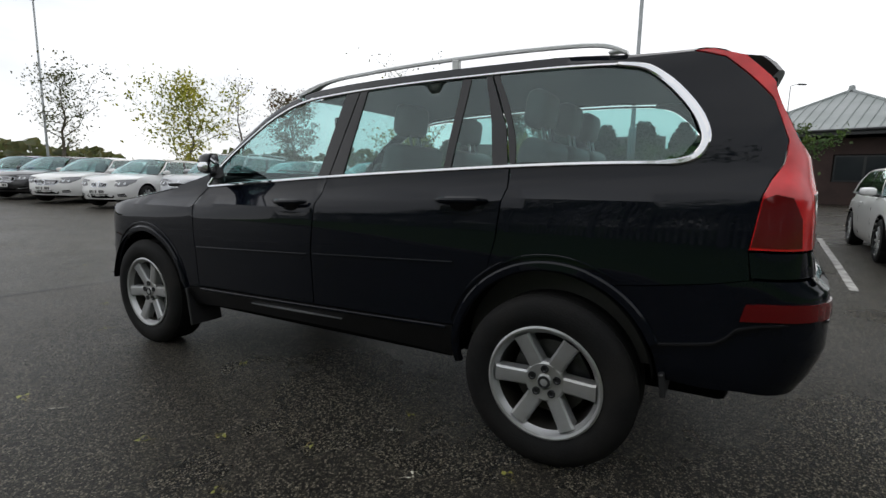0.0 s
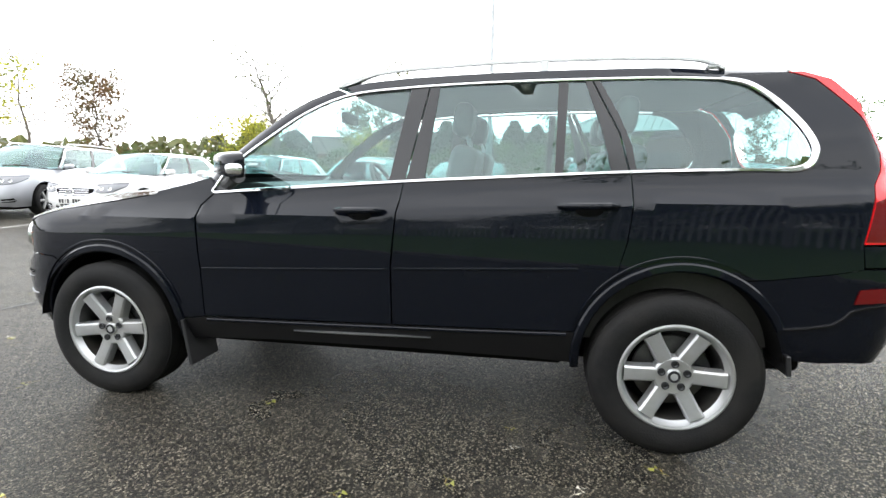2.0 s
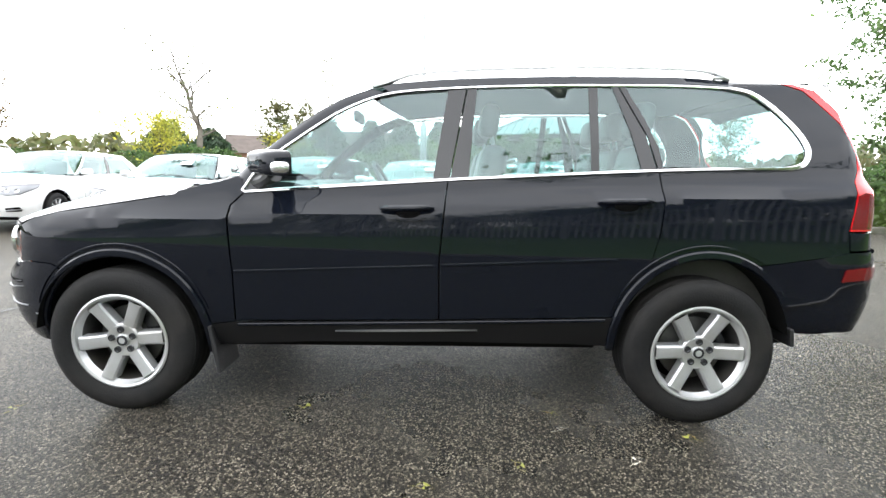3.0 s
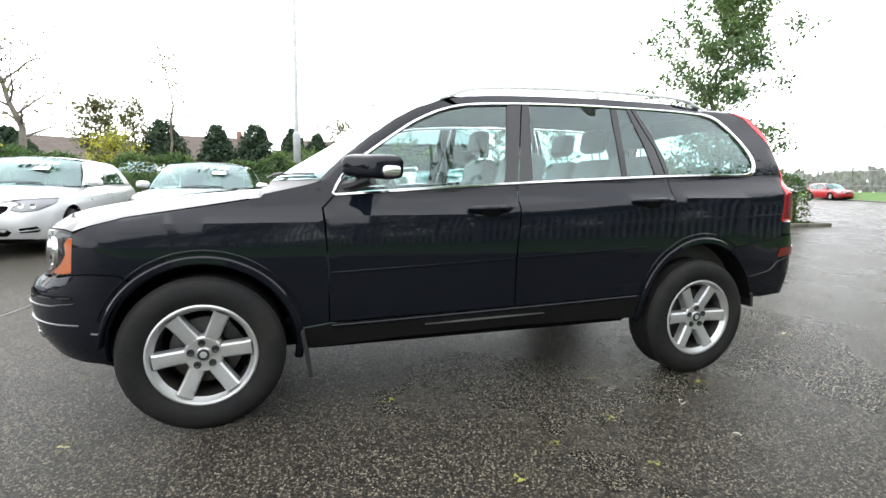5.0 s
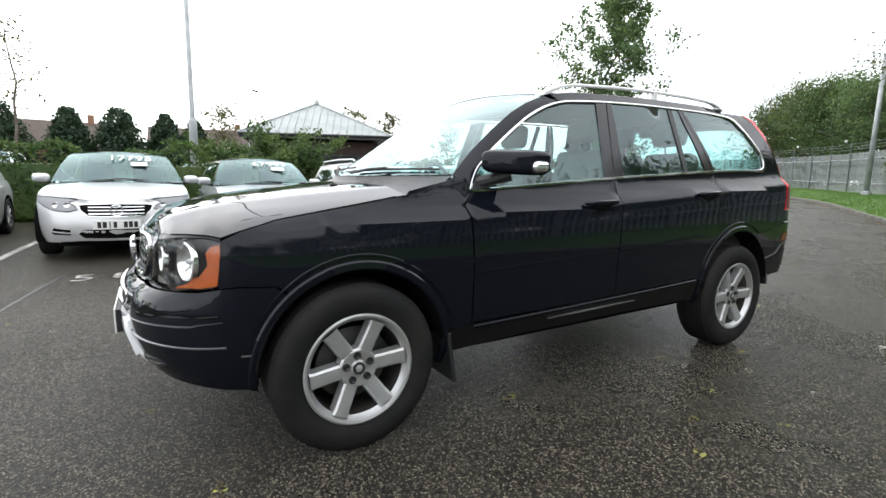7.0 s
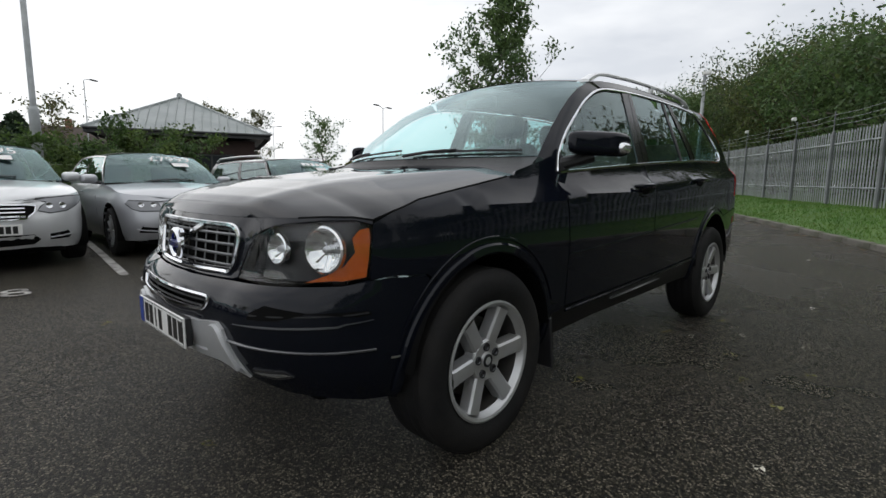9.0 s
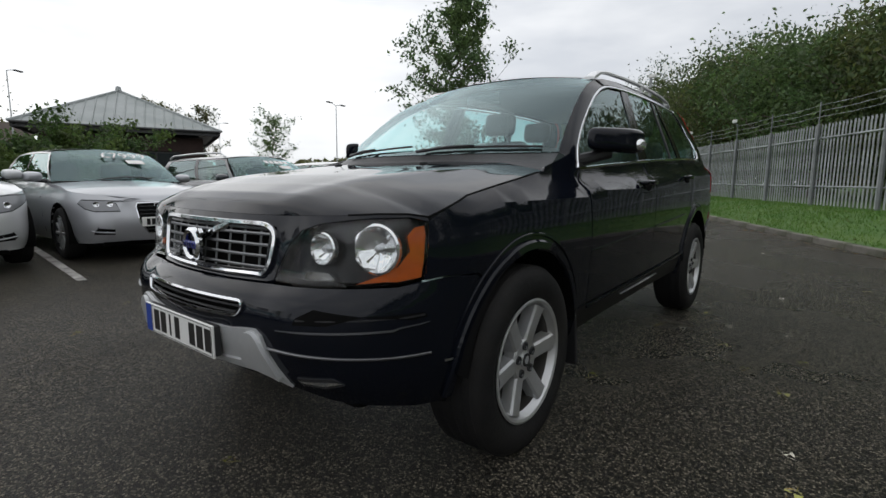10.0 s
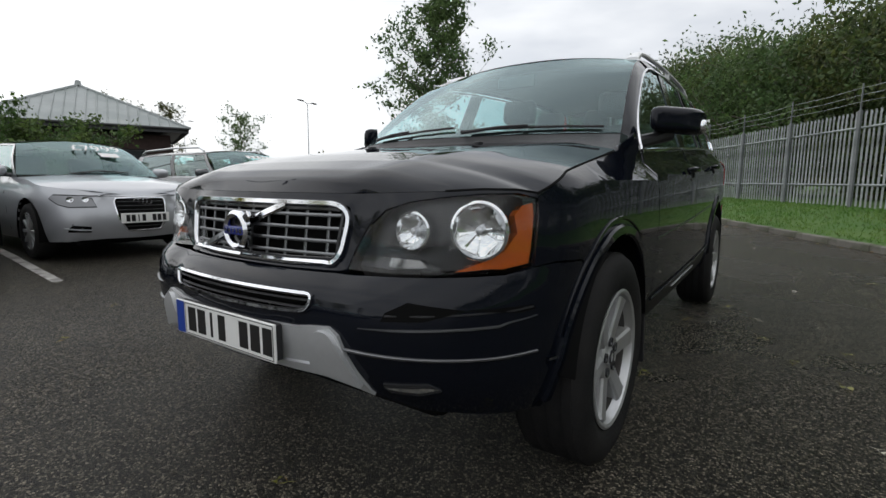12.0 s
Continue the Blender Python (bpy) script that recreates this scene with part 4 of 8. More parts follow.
def fallen_leaf(x, y, k):
    rng = random.Random(k)
    s = rng.uniform(0.028, 0.042)
    pts = [(0, -1.0), (0.35, -0.75), (0.62, -0.2), (0.55, 0.25), (0.25, 0.75), (0, 1.15), (-0.28, 0.7), (-0.6, 0.2), (-0.58, -0.3), (-0.3, -0.8)]
    bm = bmesh.new()
    mid = [bm.verts.new((0, s * t, 0.004 + 0.006 * (1 - t * t))) for t in (-1.0, 0.0, 1.1)]
    ring = [bm.verts.new((s * px * rng.uniform(0.85, 1.15), s * py, 0.002 + 0.016 * abs(px) * rng.uniform(0.3, 1.2))) for px, py in pts]
    n = len(ring)
    for i in range(n):
        a, b = ring[i], ring[(i + 1) % n]
        m = mid[0] if (a.co.y + b.co.y) < -s * 0.6 else mid[2] if (a.co.y + b.co.y) > s * 0.9 else mid[1]
        bm.faces.new((a, b, m))
    v, f = tube_data([(0, -s, 0.004), (0.004, -s * 1.8, 0.003)], [0.0012, 0.0008], 4)
    vs = [bm.verts.new(q) for q in v]
    for q in f:
        bm.faces.new([vs[i] for i in q])
    pale = k % 3 == 1
    ob = part("fallen_leaf", bm, M_FALLEN_PALE if pale else M_FALLEN)
    ob.matrix_basis = pose(x, y, rise(x, y) + 0.001, rng.uniform(-6, 6), rng.uniform(-6, 6), rng.uniform(0, 360))
    tagged(ob, "pale curled fallen leaf on wet asphalt" if pale else "yellow-green fallen leaf on wet asphalt", "leaf", "fallen leaves")


for k, (x, y) in enumerate(LEAF_SPOTS):
    fallen_leaf(x, y, k)
rng_l = random.Random(11)
for k in range(60):
    x, y = rng_l.uniform(-4.5, 14), rng_l.uniform(-3.0, 5.0)
    p = fence_point((Vector((x, y, 0)) - F0).dot(FD), 0)
    if (Vector((x, y, 0)) - F0).dot(FN) > 3.1 and (abs(x) > 2.6 or y < -1.2 or y > 1.2):
        fallen_leaf(x, y, 100 + k)


# ---- car bodies: a skin round a plan curve, cut into panels ----
from mathutils.geometry import delaunay_2d_cdt


class Shell:
    """The skin of a car body: a plan curve from the middle of the nose (u = 0) along the -y flank to the middle of the tail,
    drawn in by front, side and rear profiles that depend on height."""

    def __init__(self, xf, xr, hw, rf, rr, bow, bow_r, front, flank, rear, barrel=0.012, centre=0.0, tilt=0.0):
        pts = []
        y1 = hw - rf[1]
        for i in range(40):
            y = y1 * i / 40
            pts.append((xf + bow * (y / y1) ** 2, -y))
        slope = 2 * bow / y1
        cx = xf + bow + rf[0]
        for i in range(60):
            a = math.pi / 2 * i / 60
            pts.append((cx - rf[0] * math.cos(a) ** 0.9, -(y1 + rf[1] * math.sin(a))))
        y2 = hw - rr[1]
        ex = xr - bow_r - rr[0]
        for i in range(160):
            pts.append((cx + (ex - cx) * i / 160, -hw))
        for i in range(60):
            a = math.pi / 2 * i / 60
            pts.append((ex + rr[0] * math.sin(a), -(y2 + rr[1] * math.cos(a))))
        for i in range(41):
            y = y2 * (1 - i / 40)
            pts.append((xr - bow_r * (y / y2) ** 2, -y))
        p = np.array(pts)
        w = np.abs(p[:, 1]) / hw
        p[:, 1] += barrel * (p[:, 0] - centre) ** 2 * w ** 2
        seg = np.linalg.norm(np.diff(p, axis=0), axis=1)
        self.u = np.r_[0, np.cumsum(seg)]
        self.p = p
        t = np.gradient(p, axis=0)
        for _ in range(3):
            t[1:-1] = (t[:-2] + 2 * t[1:-1] + t[2:]) / 4
        t /= np.linalg.norm(t, axis=1, keepdims=True)
        self.n = np.stack([t[:, 1], -t[:, 0]], 1)  # outward
        self.n[0], self.n[-1] = (-1, 0), (1, 0)
        self.front, self.flank, self.rear, self.tilt = front, flank, rear, tilt
        self.length = self.u[-1]

    def inset(self, x, n, z):
        fz, fv = zip(*self.front)
        sz, sv = zip(*self.flank)
        rz, rv = zip(*self.rear)
        ze = z - self.tilt * (x - 0.2) * smoothstep(0.75, 1.05, z) * (1 - smoothstep(1.3, 1.62, z))
        f = np.interp(z, fz, fv) * np.clip(-n[..., 0], 0, 1) ** 2
        r = np.interp(z, rz, rv) * np.clip(n[..., 0], 0, 1) ** 2
        return f + r + np.interp(ze, sz, sv) * n[..., 1] ** 2

    def at(self, u, z, lift=0.0):
        """The point on the skin; u below 0 is the +y flank."""
        s = -1.0 if u < 0 else 1.0
        a = abs(u)
        px, py = np.interp(a, self.u, self.p[:, 0]), np.interp(a, self.u, self.p[:, 1])
        n = np.array([np.interp(a, self.u, self.n[:, 0]), np.interp(a, self.u, self.n[:, 1])])
        d = self.inset(px, n, z) - lift
        return Vector((px - n[0] * d, s * (py - n[1] * d), z))

    def normal(self, u, z):
        h = 0.004
        a, b = self.at(u + h, z) - self.at(u - h, z), self.at(u, z + h) - self.at(u, z - h)
        n = a.cross(b)
        n.normalize()
        o = Vector((self.at(u, z).x * 0.0, self.at(u, z).y, 0))
        m = Vector((np.interp(abs(u), self.u, self.n[:, 0]), (-1 if u < 0 else 1) * np.interp(abs(u), self.u, self.n[:, 1]), 0))
        return n if n.dot(m) > 0 else -n

    def u_of_x(self, x, z):
        d = self.inset(self.p[:, 0], self.n, z)
        return float(np.interp(x, np.maximum.accumulate(self.p[:, 0] - self.n[:, 0] * d), self.u))

    def u_of_y(self, y, z, rear=False):
        """From the half width at the nose (or tail); y below 0 is the flank with u above 0."""
        d = self.inset(self.p[:, 0], self.n, z)
        yy = np.abs(self.p[:, 1] - self.n[:, 1] * d)
        half = int(np.argmax(yy))
        if rear:
            u = float(np.interp(abs(y), yy[half:][::-1], self.u[half:][::-1]))
        else:
            u = float(np.interp(abs(y), np.maximum.accumulate(yy[: half + 1]), self.u[: half + 1]))
        return u if y <= 0 else -u


def curve2(pts, n=8, closed=False):
    """A smooth line through 2D points (Catmull-Rom); a point given as a 3-tuple (x, z, 1) is a sharp corner."""
    out = []
    m = len(pts)
    for i in range(m if closed else m - 1):
        p1, p2 = pts[i], pts[(i + 1) % m]
        p0 = pts[(i - 1) % m] if (closed or i > 0) else p1
        p3 = pts[(i + 2) % m] if (closed or i + 2 < m) else p2
        a, b = np.array(p1[:2]), np.array(p2[:2])
        t1 = (b - np.array(p0[:2])) / 2 if len(p1) < 3 else (b - a)
        t2 = (np.array(p3[:2]) - a) / 2 if len(p2) < 3 else (b - a)
        for k in range(n):
            s = k / n
            q = (2 * s**3 - 3 * s**2 + 1) * a + (s**3 - 2 * s**2 + s) * t1 + (-2 * s**3 + 3 * s**2) * b + (s**3 - s**2) * t2
            out.append(tuple(q))
    if not closed:
        out.append(tuple(pts[-1][:2]))
    return out


def densify(poly, step):
    out = []
    for a, b in zip(poly, poly[1:] + poly[:1]):
        k = max(1, int(math.dist(a, b) / step))
        out += [(a[0] + (b[0] - a[0]) * i / k, a[1] + (b[1] - a[1]) * i / k) for i in range(k)]
    return out


def shrink(poly, g):
    """Moves a closed outline inwards by g."""
    if not g:
        return poly
    p = np.array(poly)
    a, b = np.roll(p, 1, 0), np.roll(p, -1, 0)
    area = np.sum(p[:, 0] * b[:, 1] - b[:, 0] * p[:, 1])
    t = b - a
    t /= np.linalg.norm(t, axis=1, keepdims=True) + 1e-9
    n = np.stack([-t[:, 1], t[:, 0]], 1) * (1 if area > 0 else -1)
    return [tuple(q) for q in p + n * g]


def inside(poly, x, y):
    p = np.array(poly)
    a, b = p, np.roll(p, -1, 0)
    hit = ((a[:, 1] > y) != (b[:, 1] > y)) & (x < (b[:, 0] - a[:, 0]) * (y - a[:, 1]) / (b[:, 1] - a[:, 1] + 1e-12) + a[:, 0])
    return bool(hit.sum() % 2)


def flat_panel(outline, holes=(), step=0.05, gap=0.0):
    """A triangulated sheet in the plane: outline, holes and a grid of points within."""
    loops = [shrink(densify(outline, step), gap)] + [densify(h, step) for h in holes]
    pts, edges = [], []
    for lp in loops:
        o = len(pts)
        pts += lp
        edges += [(o + i, o + (i + 1) % len(lp)) for i in range(len(lp))]
    lo, hi = np.min(loops[0], axis=0), np.max(loops[0], axis=0)
    nb = len(pts)
    rim = np.array(pts)
    for x in np.arange(lo[0] + step / 2, hi[0], step):
        for y in np.arange(lo[1] + step / 2, hi[1], step):
            if inside(loops[0], x, y) and not any(inside(h, x, y) for h in loops[1:]) and np.min(np.hypot(rim[:, 0] - x, rim[:, 1] - y)) > step * 0.4:
                pts.append((x, y))
    v, e, f, *_ = delaunay_2d_cdt([Vector(p) for p in pts], edges, [], 0, 1e-6)
    keep = []
    for t in f:
        c = sum((v[i] for i in t), Vector((0, 0))) / len(t)
        if inside(loops[0], c.x, c.y) and not any(inside(h, c.x, c.y) for h in loops[1:]):
            keep.append(t)
    return [(p.x, p.y) for p in v], keep


def skin_panel(sh, outline, holes=(), step=0.05, gap=0.0018, depth=0.012, lift=0.0, mirror=False):
    """A panel of the skin, given in (u, z), with its edges turned in. mirror: for the other flank."""
    v, f = flat_panel(outline, holes, step, gap)
    sgn = -1 if mirror else 1
    bm = bmesh.new()
    used = sorted({i for t in f for i in t})
    vs, ns = {}, {}
    for i in used:
        u, z = v[i]
        p, n = sh.at(u, z, lift), sh.normal(u, z)
        vs[i] = bm.verts.new((p.x, sgn * p.y, p.z))
        ns[vs[i]] = Vector((n.x, sgn * n.y, n.z))
    for t in f:
        fc = bm.faces.new([vs[i] for i in t])
        fc.normal_update()
        if fc.normal.dot(ns[vs[t[0]]]) < 0:
            fc.normal_flip()
    if depth:
        rim = [e for e in bm.edges if e.is_boundary]
        low = {}
        for e in rim:
            for q in e.verts:
                if q not in low:
                    low[q] = bm.verts.new(q.co - ns[q] * depth)
        for e in rim:
            a, b = e.verts
            face = e.link_faces[0]
            loop = [l for l in face.loops if l.edge == e][0]
            a, b = loop.vert, loop.link_loop_next.vert
            bm.faces.new((b, a, low[a], low[b]))
    return bm


def ribbon(sh, path, width, lift=0.006, mirror=False, closed=False, thick=None, taper=False):
    """A raised strip along a path of (u, z) on the skin, with a rounded section."""
    sgn = -1 if mirror else 1
    t = thick or lift
    sec = [(-0.5, -0.006), (-0.48, t * 0.55), (-0.3, t), (0.3, t), (0.48, t * 0.55), (0.5, -0.006)]
    bm = bmesh.new()
    rows = []
    n = len(path)
    for i, (u, z) in enumerate(path):
        a = path[(i - 1) % n] if closed else path[max(i - 1, 0)]
        b = path[(i + 1) % n] if closed else path[min(i + 1, n - 1)]
        p = sh.at(u, z)
        d = (sh.at(*b) - sh.at(*a)).normalized()
        nr = sh.normal(u, z)
        s = nr.cross(d).normalized()
        w = (width(i / max(1, n - 1)) if callable(width) else width) * (1 if not taper else max(0.08, min(1, 4 * i / n, 4 * (n - 1 - i) / n)))
        row = []
        for k, h in sec:
            q = p + s * (k * w) + nr * h
            row.append(bm.verts.new((q.x, sgn * q.y, q.z)))
        rows.append(row)
    for i in range(n if closed else n - 1):
        a, b = rows[i], rows[(i + 1) % n]
        for k in range(len(sec) - 1):
            bm.faces.new((a[k], a[k + 1], b[k + 1], b[k]))
    if not closed:
        bm.faces.new(rows[0])
        bm.faces.new(rows[-1])
    bmesh.ops.recalc_face_normals(bm, faces=bm.faces[:])
    return bm


def surface_bm(fn, nu, nv):
    """A grid surface from fn(s, t), both 0 to 1."""
    bm = bmesh.new()
    g = [[bm.verts.new(fn(i / nu, j / nv)) for j in range(nv + 1)] for i in range(nu + 1)]
    for i in range(nu):
        for j in range(nv):
            try:
                bm.faces.new((g[i][j], g[i + 1][j], g[i + 1][j + 1], g[i][j + 1]))
            except ValueError:
                pass
    bmesh.ops.remove_doubles(bm, verts=bm.verts[:], dist=1e-5)
    bmesh.ops.recalc_face_normals(bm, faces=bm.faces[:])
    return bm


def wheel(parent, m, tyre_r=0.367, rim_r=0.238, width=0.235, spokes=6, style="wide", name="wheel", bolts=5):
    """A road wheel whose outer face looks along -y, centred at the hub."""
    w = width / 2
    root = new(name)
    root.parent = parent
    root.matrix_basis = m
    shoulder = tyre_r - 0.03
    prof = [(rim_r - 0.012, -w * 0.86), (rim_r + 0.02, -w * 1.0), ((rim_r + shoulder) / 2, -w * 1.08), (shoulder - 0.012, -w * 1.03), (shoulder + 0.014, -w * 0.93), (tyre_r - 0.004, -w * 0.76)]
    for k in range(4):
        c = -w * 0.62 + k * w * 0.42
        prof += [(tyre_r, c - 0.016), (tyre_r, c + 0.012), (tyre_r - 0.008, c + 0.014), (tyre_r - 0.008, c + 0.022)]
    prof += [(tyre_r - 0.004, w * 0.8), (shoulder, w * 1.0), (rim_r, w * 0.95)]
    part("tyre", lathe_bm(prof, 72), M_TYRE, root, smooth=40)
    # rim: lip, barrel, and the face with its spokes
    rp = [(rim_r - 0.004, -w * 0.9), (rim_r + 0.004, -w * 0.98), (rim_r - 0.004, -w * 1.01), (rim_r - 0.014, -w * 0.97), (rim_r - 0.02, -w * 0.86), (rim_r - 0.03, -w * 0.74)]
    part("rim", lathe_bm(rp, 72), M_ALLOY, root)
    # barrel darker than the alloy lip: shade behind the spokes painted in
    part("barrel", lathe_bm([(rim_r - 0.03, -w * 0.74), (rim_r - 0.04, w * 0.5), (rim_r - 0.02, w * 0.95)], 48), M_DISC, root)
    bm = bmesh.new()
    for k in range(spokes):
        a = 2 * math.pi * (k + 0.0) / spokes
        c, s = math.cos(a), math.sin(a)
        if style == "wide":
            st = [(0.045, 0.031, -0.76), (0.075, 0.031, -0.78), (0.13, 0.031, -0.83), (0.19, 0.032, -0.89), (rim_r - 0.026, 0.035, -0.92)]
        else:
            st = [(0.045, 0.02, -0.8), (0.10, 0.017, -0.88), (0.17, 0.019, -0.93), (rim_r - 0.012, 0.026, -0.97)]
        rings = []
        for r, hw_, dep in st:
            y = dep * w
            sec = [(-hw_ - 0.006, y + 0.05), (-hw_ - 0.002, y + 0.008), (-hw_ + 0.006, y), (0, y - 0.002), (hw_ - 0.006, y), (hw_ + 0.002, y + 0.008), (hw_ + 0.006, y + 0.05)]
            rings.append([bm.verts.new((r * c - t * s, yy, r * s + t * c)) for t, yy in sec])
        for q0, q1 in zip(rings[:-1], rings[1:]):
            for j in range(6):
                bm.faces.new((q0[j], q0[j + 1], q1[j + 1], q1[j]))
    bmesh.ops.recalc_face_normals(bm, faces=bm.faces[:])
    part("spoke_face", bm, M_ALLOY, root)
    hub = lathe_bm([(0.0, -w * 0.80), (0.028, -w * 0.80), (0.034, -w * 0.76), (0.052, -w * 0.77), (0.078, -w * 0.8), (0.086, -w * 0.74), (0.09, -w * 0.4)], 36)
    part("hub", hub, M_ALLOY, root)
    part("hub_cap", lathe_bm([(0.0, -w * 0.86), (0.02, -w * 0.855), (0.029, -w * 0.82), (0.03, -w * 0.74)], 24), M_SKID, root)
    part("cap_ring", lathe_bm([(0.016, -w * 0.865), (0.021, -w * 0.872), (0.026, -w * 0.862), (0.027, -w * 0.82), (0.016, -w * 0.82)], 24, True), M_LAMP_HOUSING, root)
    for k in range(bolts):
        a = 2 * math.pi * (k + 0.25) / bolts
        b = lathe_bm([(0.0, -w * 0.74), (0.008, -w * 0.745), (0.009, -w * 0.775), (0.011, -w * 0.79), (0.0165, -w * 0.79), (0.017, -w * 0.7)], 16)
        bmesh.ops.translate(b, verts=b.verts, vec=(0.056 * math.cos(a), -0.006, 0.056 * math.sin(a)))
        part("wheel_bolt", b, M_LAMP_HOUSING, root)
    part("brake_disc", lathe_bm([(0.03, -w * 0.1), (0.16, -w * 0.1), (0.163, 0.0), (0.03, 0.0)], 40, True), M_DISC, root)
    cal = box_bm(0.09, 0.17, -w * 0.22, w * 0.1, -0.07, 0.07, 0.015, 2)
    bmesh.ops.rotate(cal, verts=cal.verts, cent=(0, 0, 0), matrix=Matrix.Rotation(-0.5, 3, "Y"))
    part("brake_caliper", cal, M_LAMP_HOUSING, root)
    part("backing", lathe_bm([(0.0, w * 0.5), (rim_r - 0.03, w * 0.5), (rim_r - 0.03, w * 0.55), (0.0, w * 0.55)], 32, True), M_DARK, root)
    return root


# ---- the black SUV ----
SUV = Shell(
    -2.345, 2.475, 0.94, (0.60, 0.52), (0.26, 0.28), 0.05, 0.05,
    front=[(0.2, 0.34), (0.30, 0.19), (0.36, 0.11), (0.45, 0.035), (0.55, 0.005), (0.62, 0.0), (0.68, 0.012), (0.712, 0.03), (0.735, 0.07), (0.755, 0.098), (0.85, 0.112), (0.93, 0.124), (0.95, 0.136), (0.965, 0.154), (0.98, 0.18), (1.0, 0.22), (1.2, 0.5)],
    flank=[(0.2, 0.16), (0.33, 0.075), (0.38, 0.05), (0.46, 0.028), (0.5, 0.02), (0.75, 0.008), (0.8, 0.004), (0.95, 0.008), (1.03, 0.014), (1.055, 0.024), (1.07, 0.042), (1.095, 0.072), (1.12, 0.090), (1.14, 0.098), (1.18, 0.108), (1.64, 0.276), (1.70, 0.315), (1.8, 0.39)],
    rear=[(0.2, 0.36), (0.36, 0.18), (0.44, 0.09), (0.52, 0.03), (0.6, 0.0), (0.74, 0.0), (0.82, 0.012), (0.85, 0.06), (0.95, 0.085), (1.15, 0.095), (1.26, 0.12), (1.44, 0.22), (1.59, 0.37), (1.69, 0.5), (1.75, 0.6)],
    barrel=0.009, centre=0.0, tilt=0.042)


def X(*pts):
    """Side view points (x, z) to the skin's (u, z)."""
    return [(SUV.u_of_x(p[0], p[1]), p[1]) for p in pts]


def Y(*pts):
    """Front view points (y, z) to the skin's (u, z)."""
    return [(SUV.u_of_y(p[0], p[1]), p[1]) for p in pts]


def soften(poly, step, n):
    """A closed outline with its corners rounded off."""
    p = np.array(densify(poly, step))
    for _ in range(n):
        p = (np.roll(p, 1, 0) + 2 * p + np.roll(p, -1, 0)) / 4
    return [tuple(q) for q in p]


def arc(cx, cz, r, a0, a1, n=20):
    return [(cx + r * math.cos(radians(a0 + (a1 - a0) * i / n)), cz + r * math.sin(radians(a0 + (a1 - a0) * i / n))) for i in range(n + 1)]


CHROME_TOP = [(-0.81, 1.135), (-0.76, 1.215), (-0.68, 1.29), (-0.6, 1.352), (-0.44, 1.462), (-0.34, 1.522), (-0.2, 1.582), (-0.06, 1.615), (0.16, 1.633), (0.36, 1.642), (0.64, 1.65), (0.92, 1.653), (1.35, 1.652), (1.64, 1.638)]
CHROME_REAR = [(1.60, 1.641), (1.68, 1.628), (1.74, 1.602), (1.82, 1.535), (1.905, 1.43), (1.945, 1.335), (1.925, 1.27), (1.87, 1.243), (1.78, 1.238)]
BELT = [(-0.805, 1.118), (-0.42, 1.143), (0.19, 1.18), (0.65, 1.203), (1.21, 1.228), (1.59, 1.238), (1.8, 1.238)]


def mirror_mesh(me):
    """A copy of a mesh on the other flank."""
    m2 = me.copy()
    m2.transform(Matrix.Diagonal((1, -1, 1, 1)))
    m2.flip_normals()
    return m2


def both(name, bm, mat, parent, label="", smooth=35):
    """A panel and its mirror image; parent may be a pair."""
    me = from_bm(name, bm, smooth)
    me.materials.append(mat)
    pa, pb = parent if isinstance(parent, tuple) else (parent, parent)
    return part(name, me, None, pa, label), part(name, mirror_mesh(me), None, pb, label)


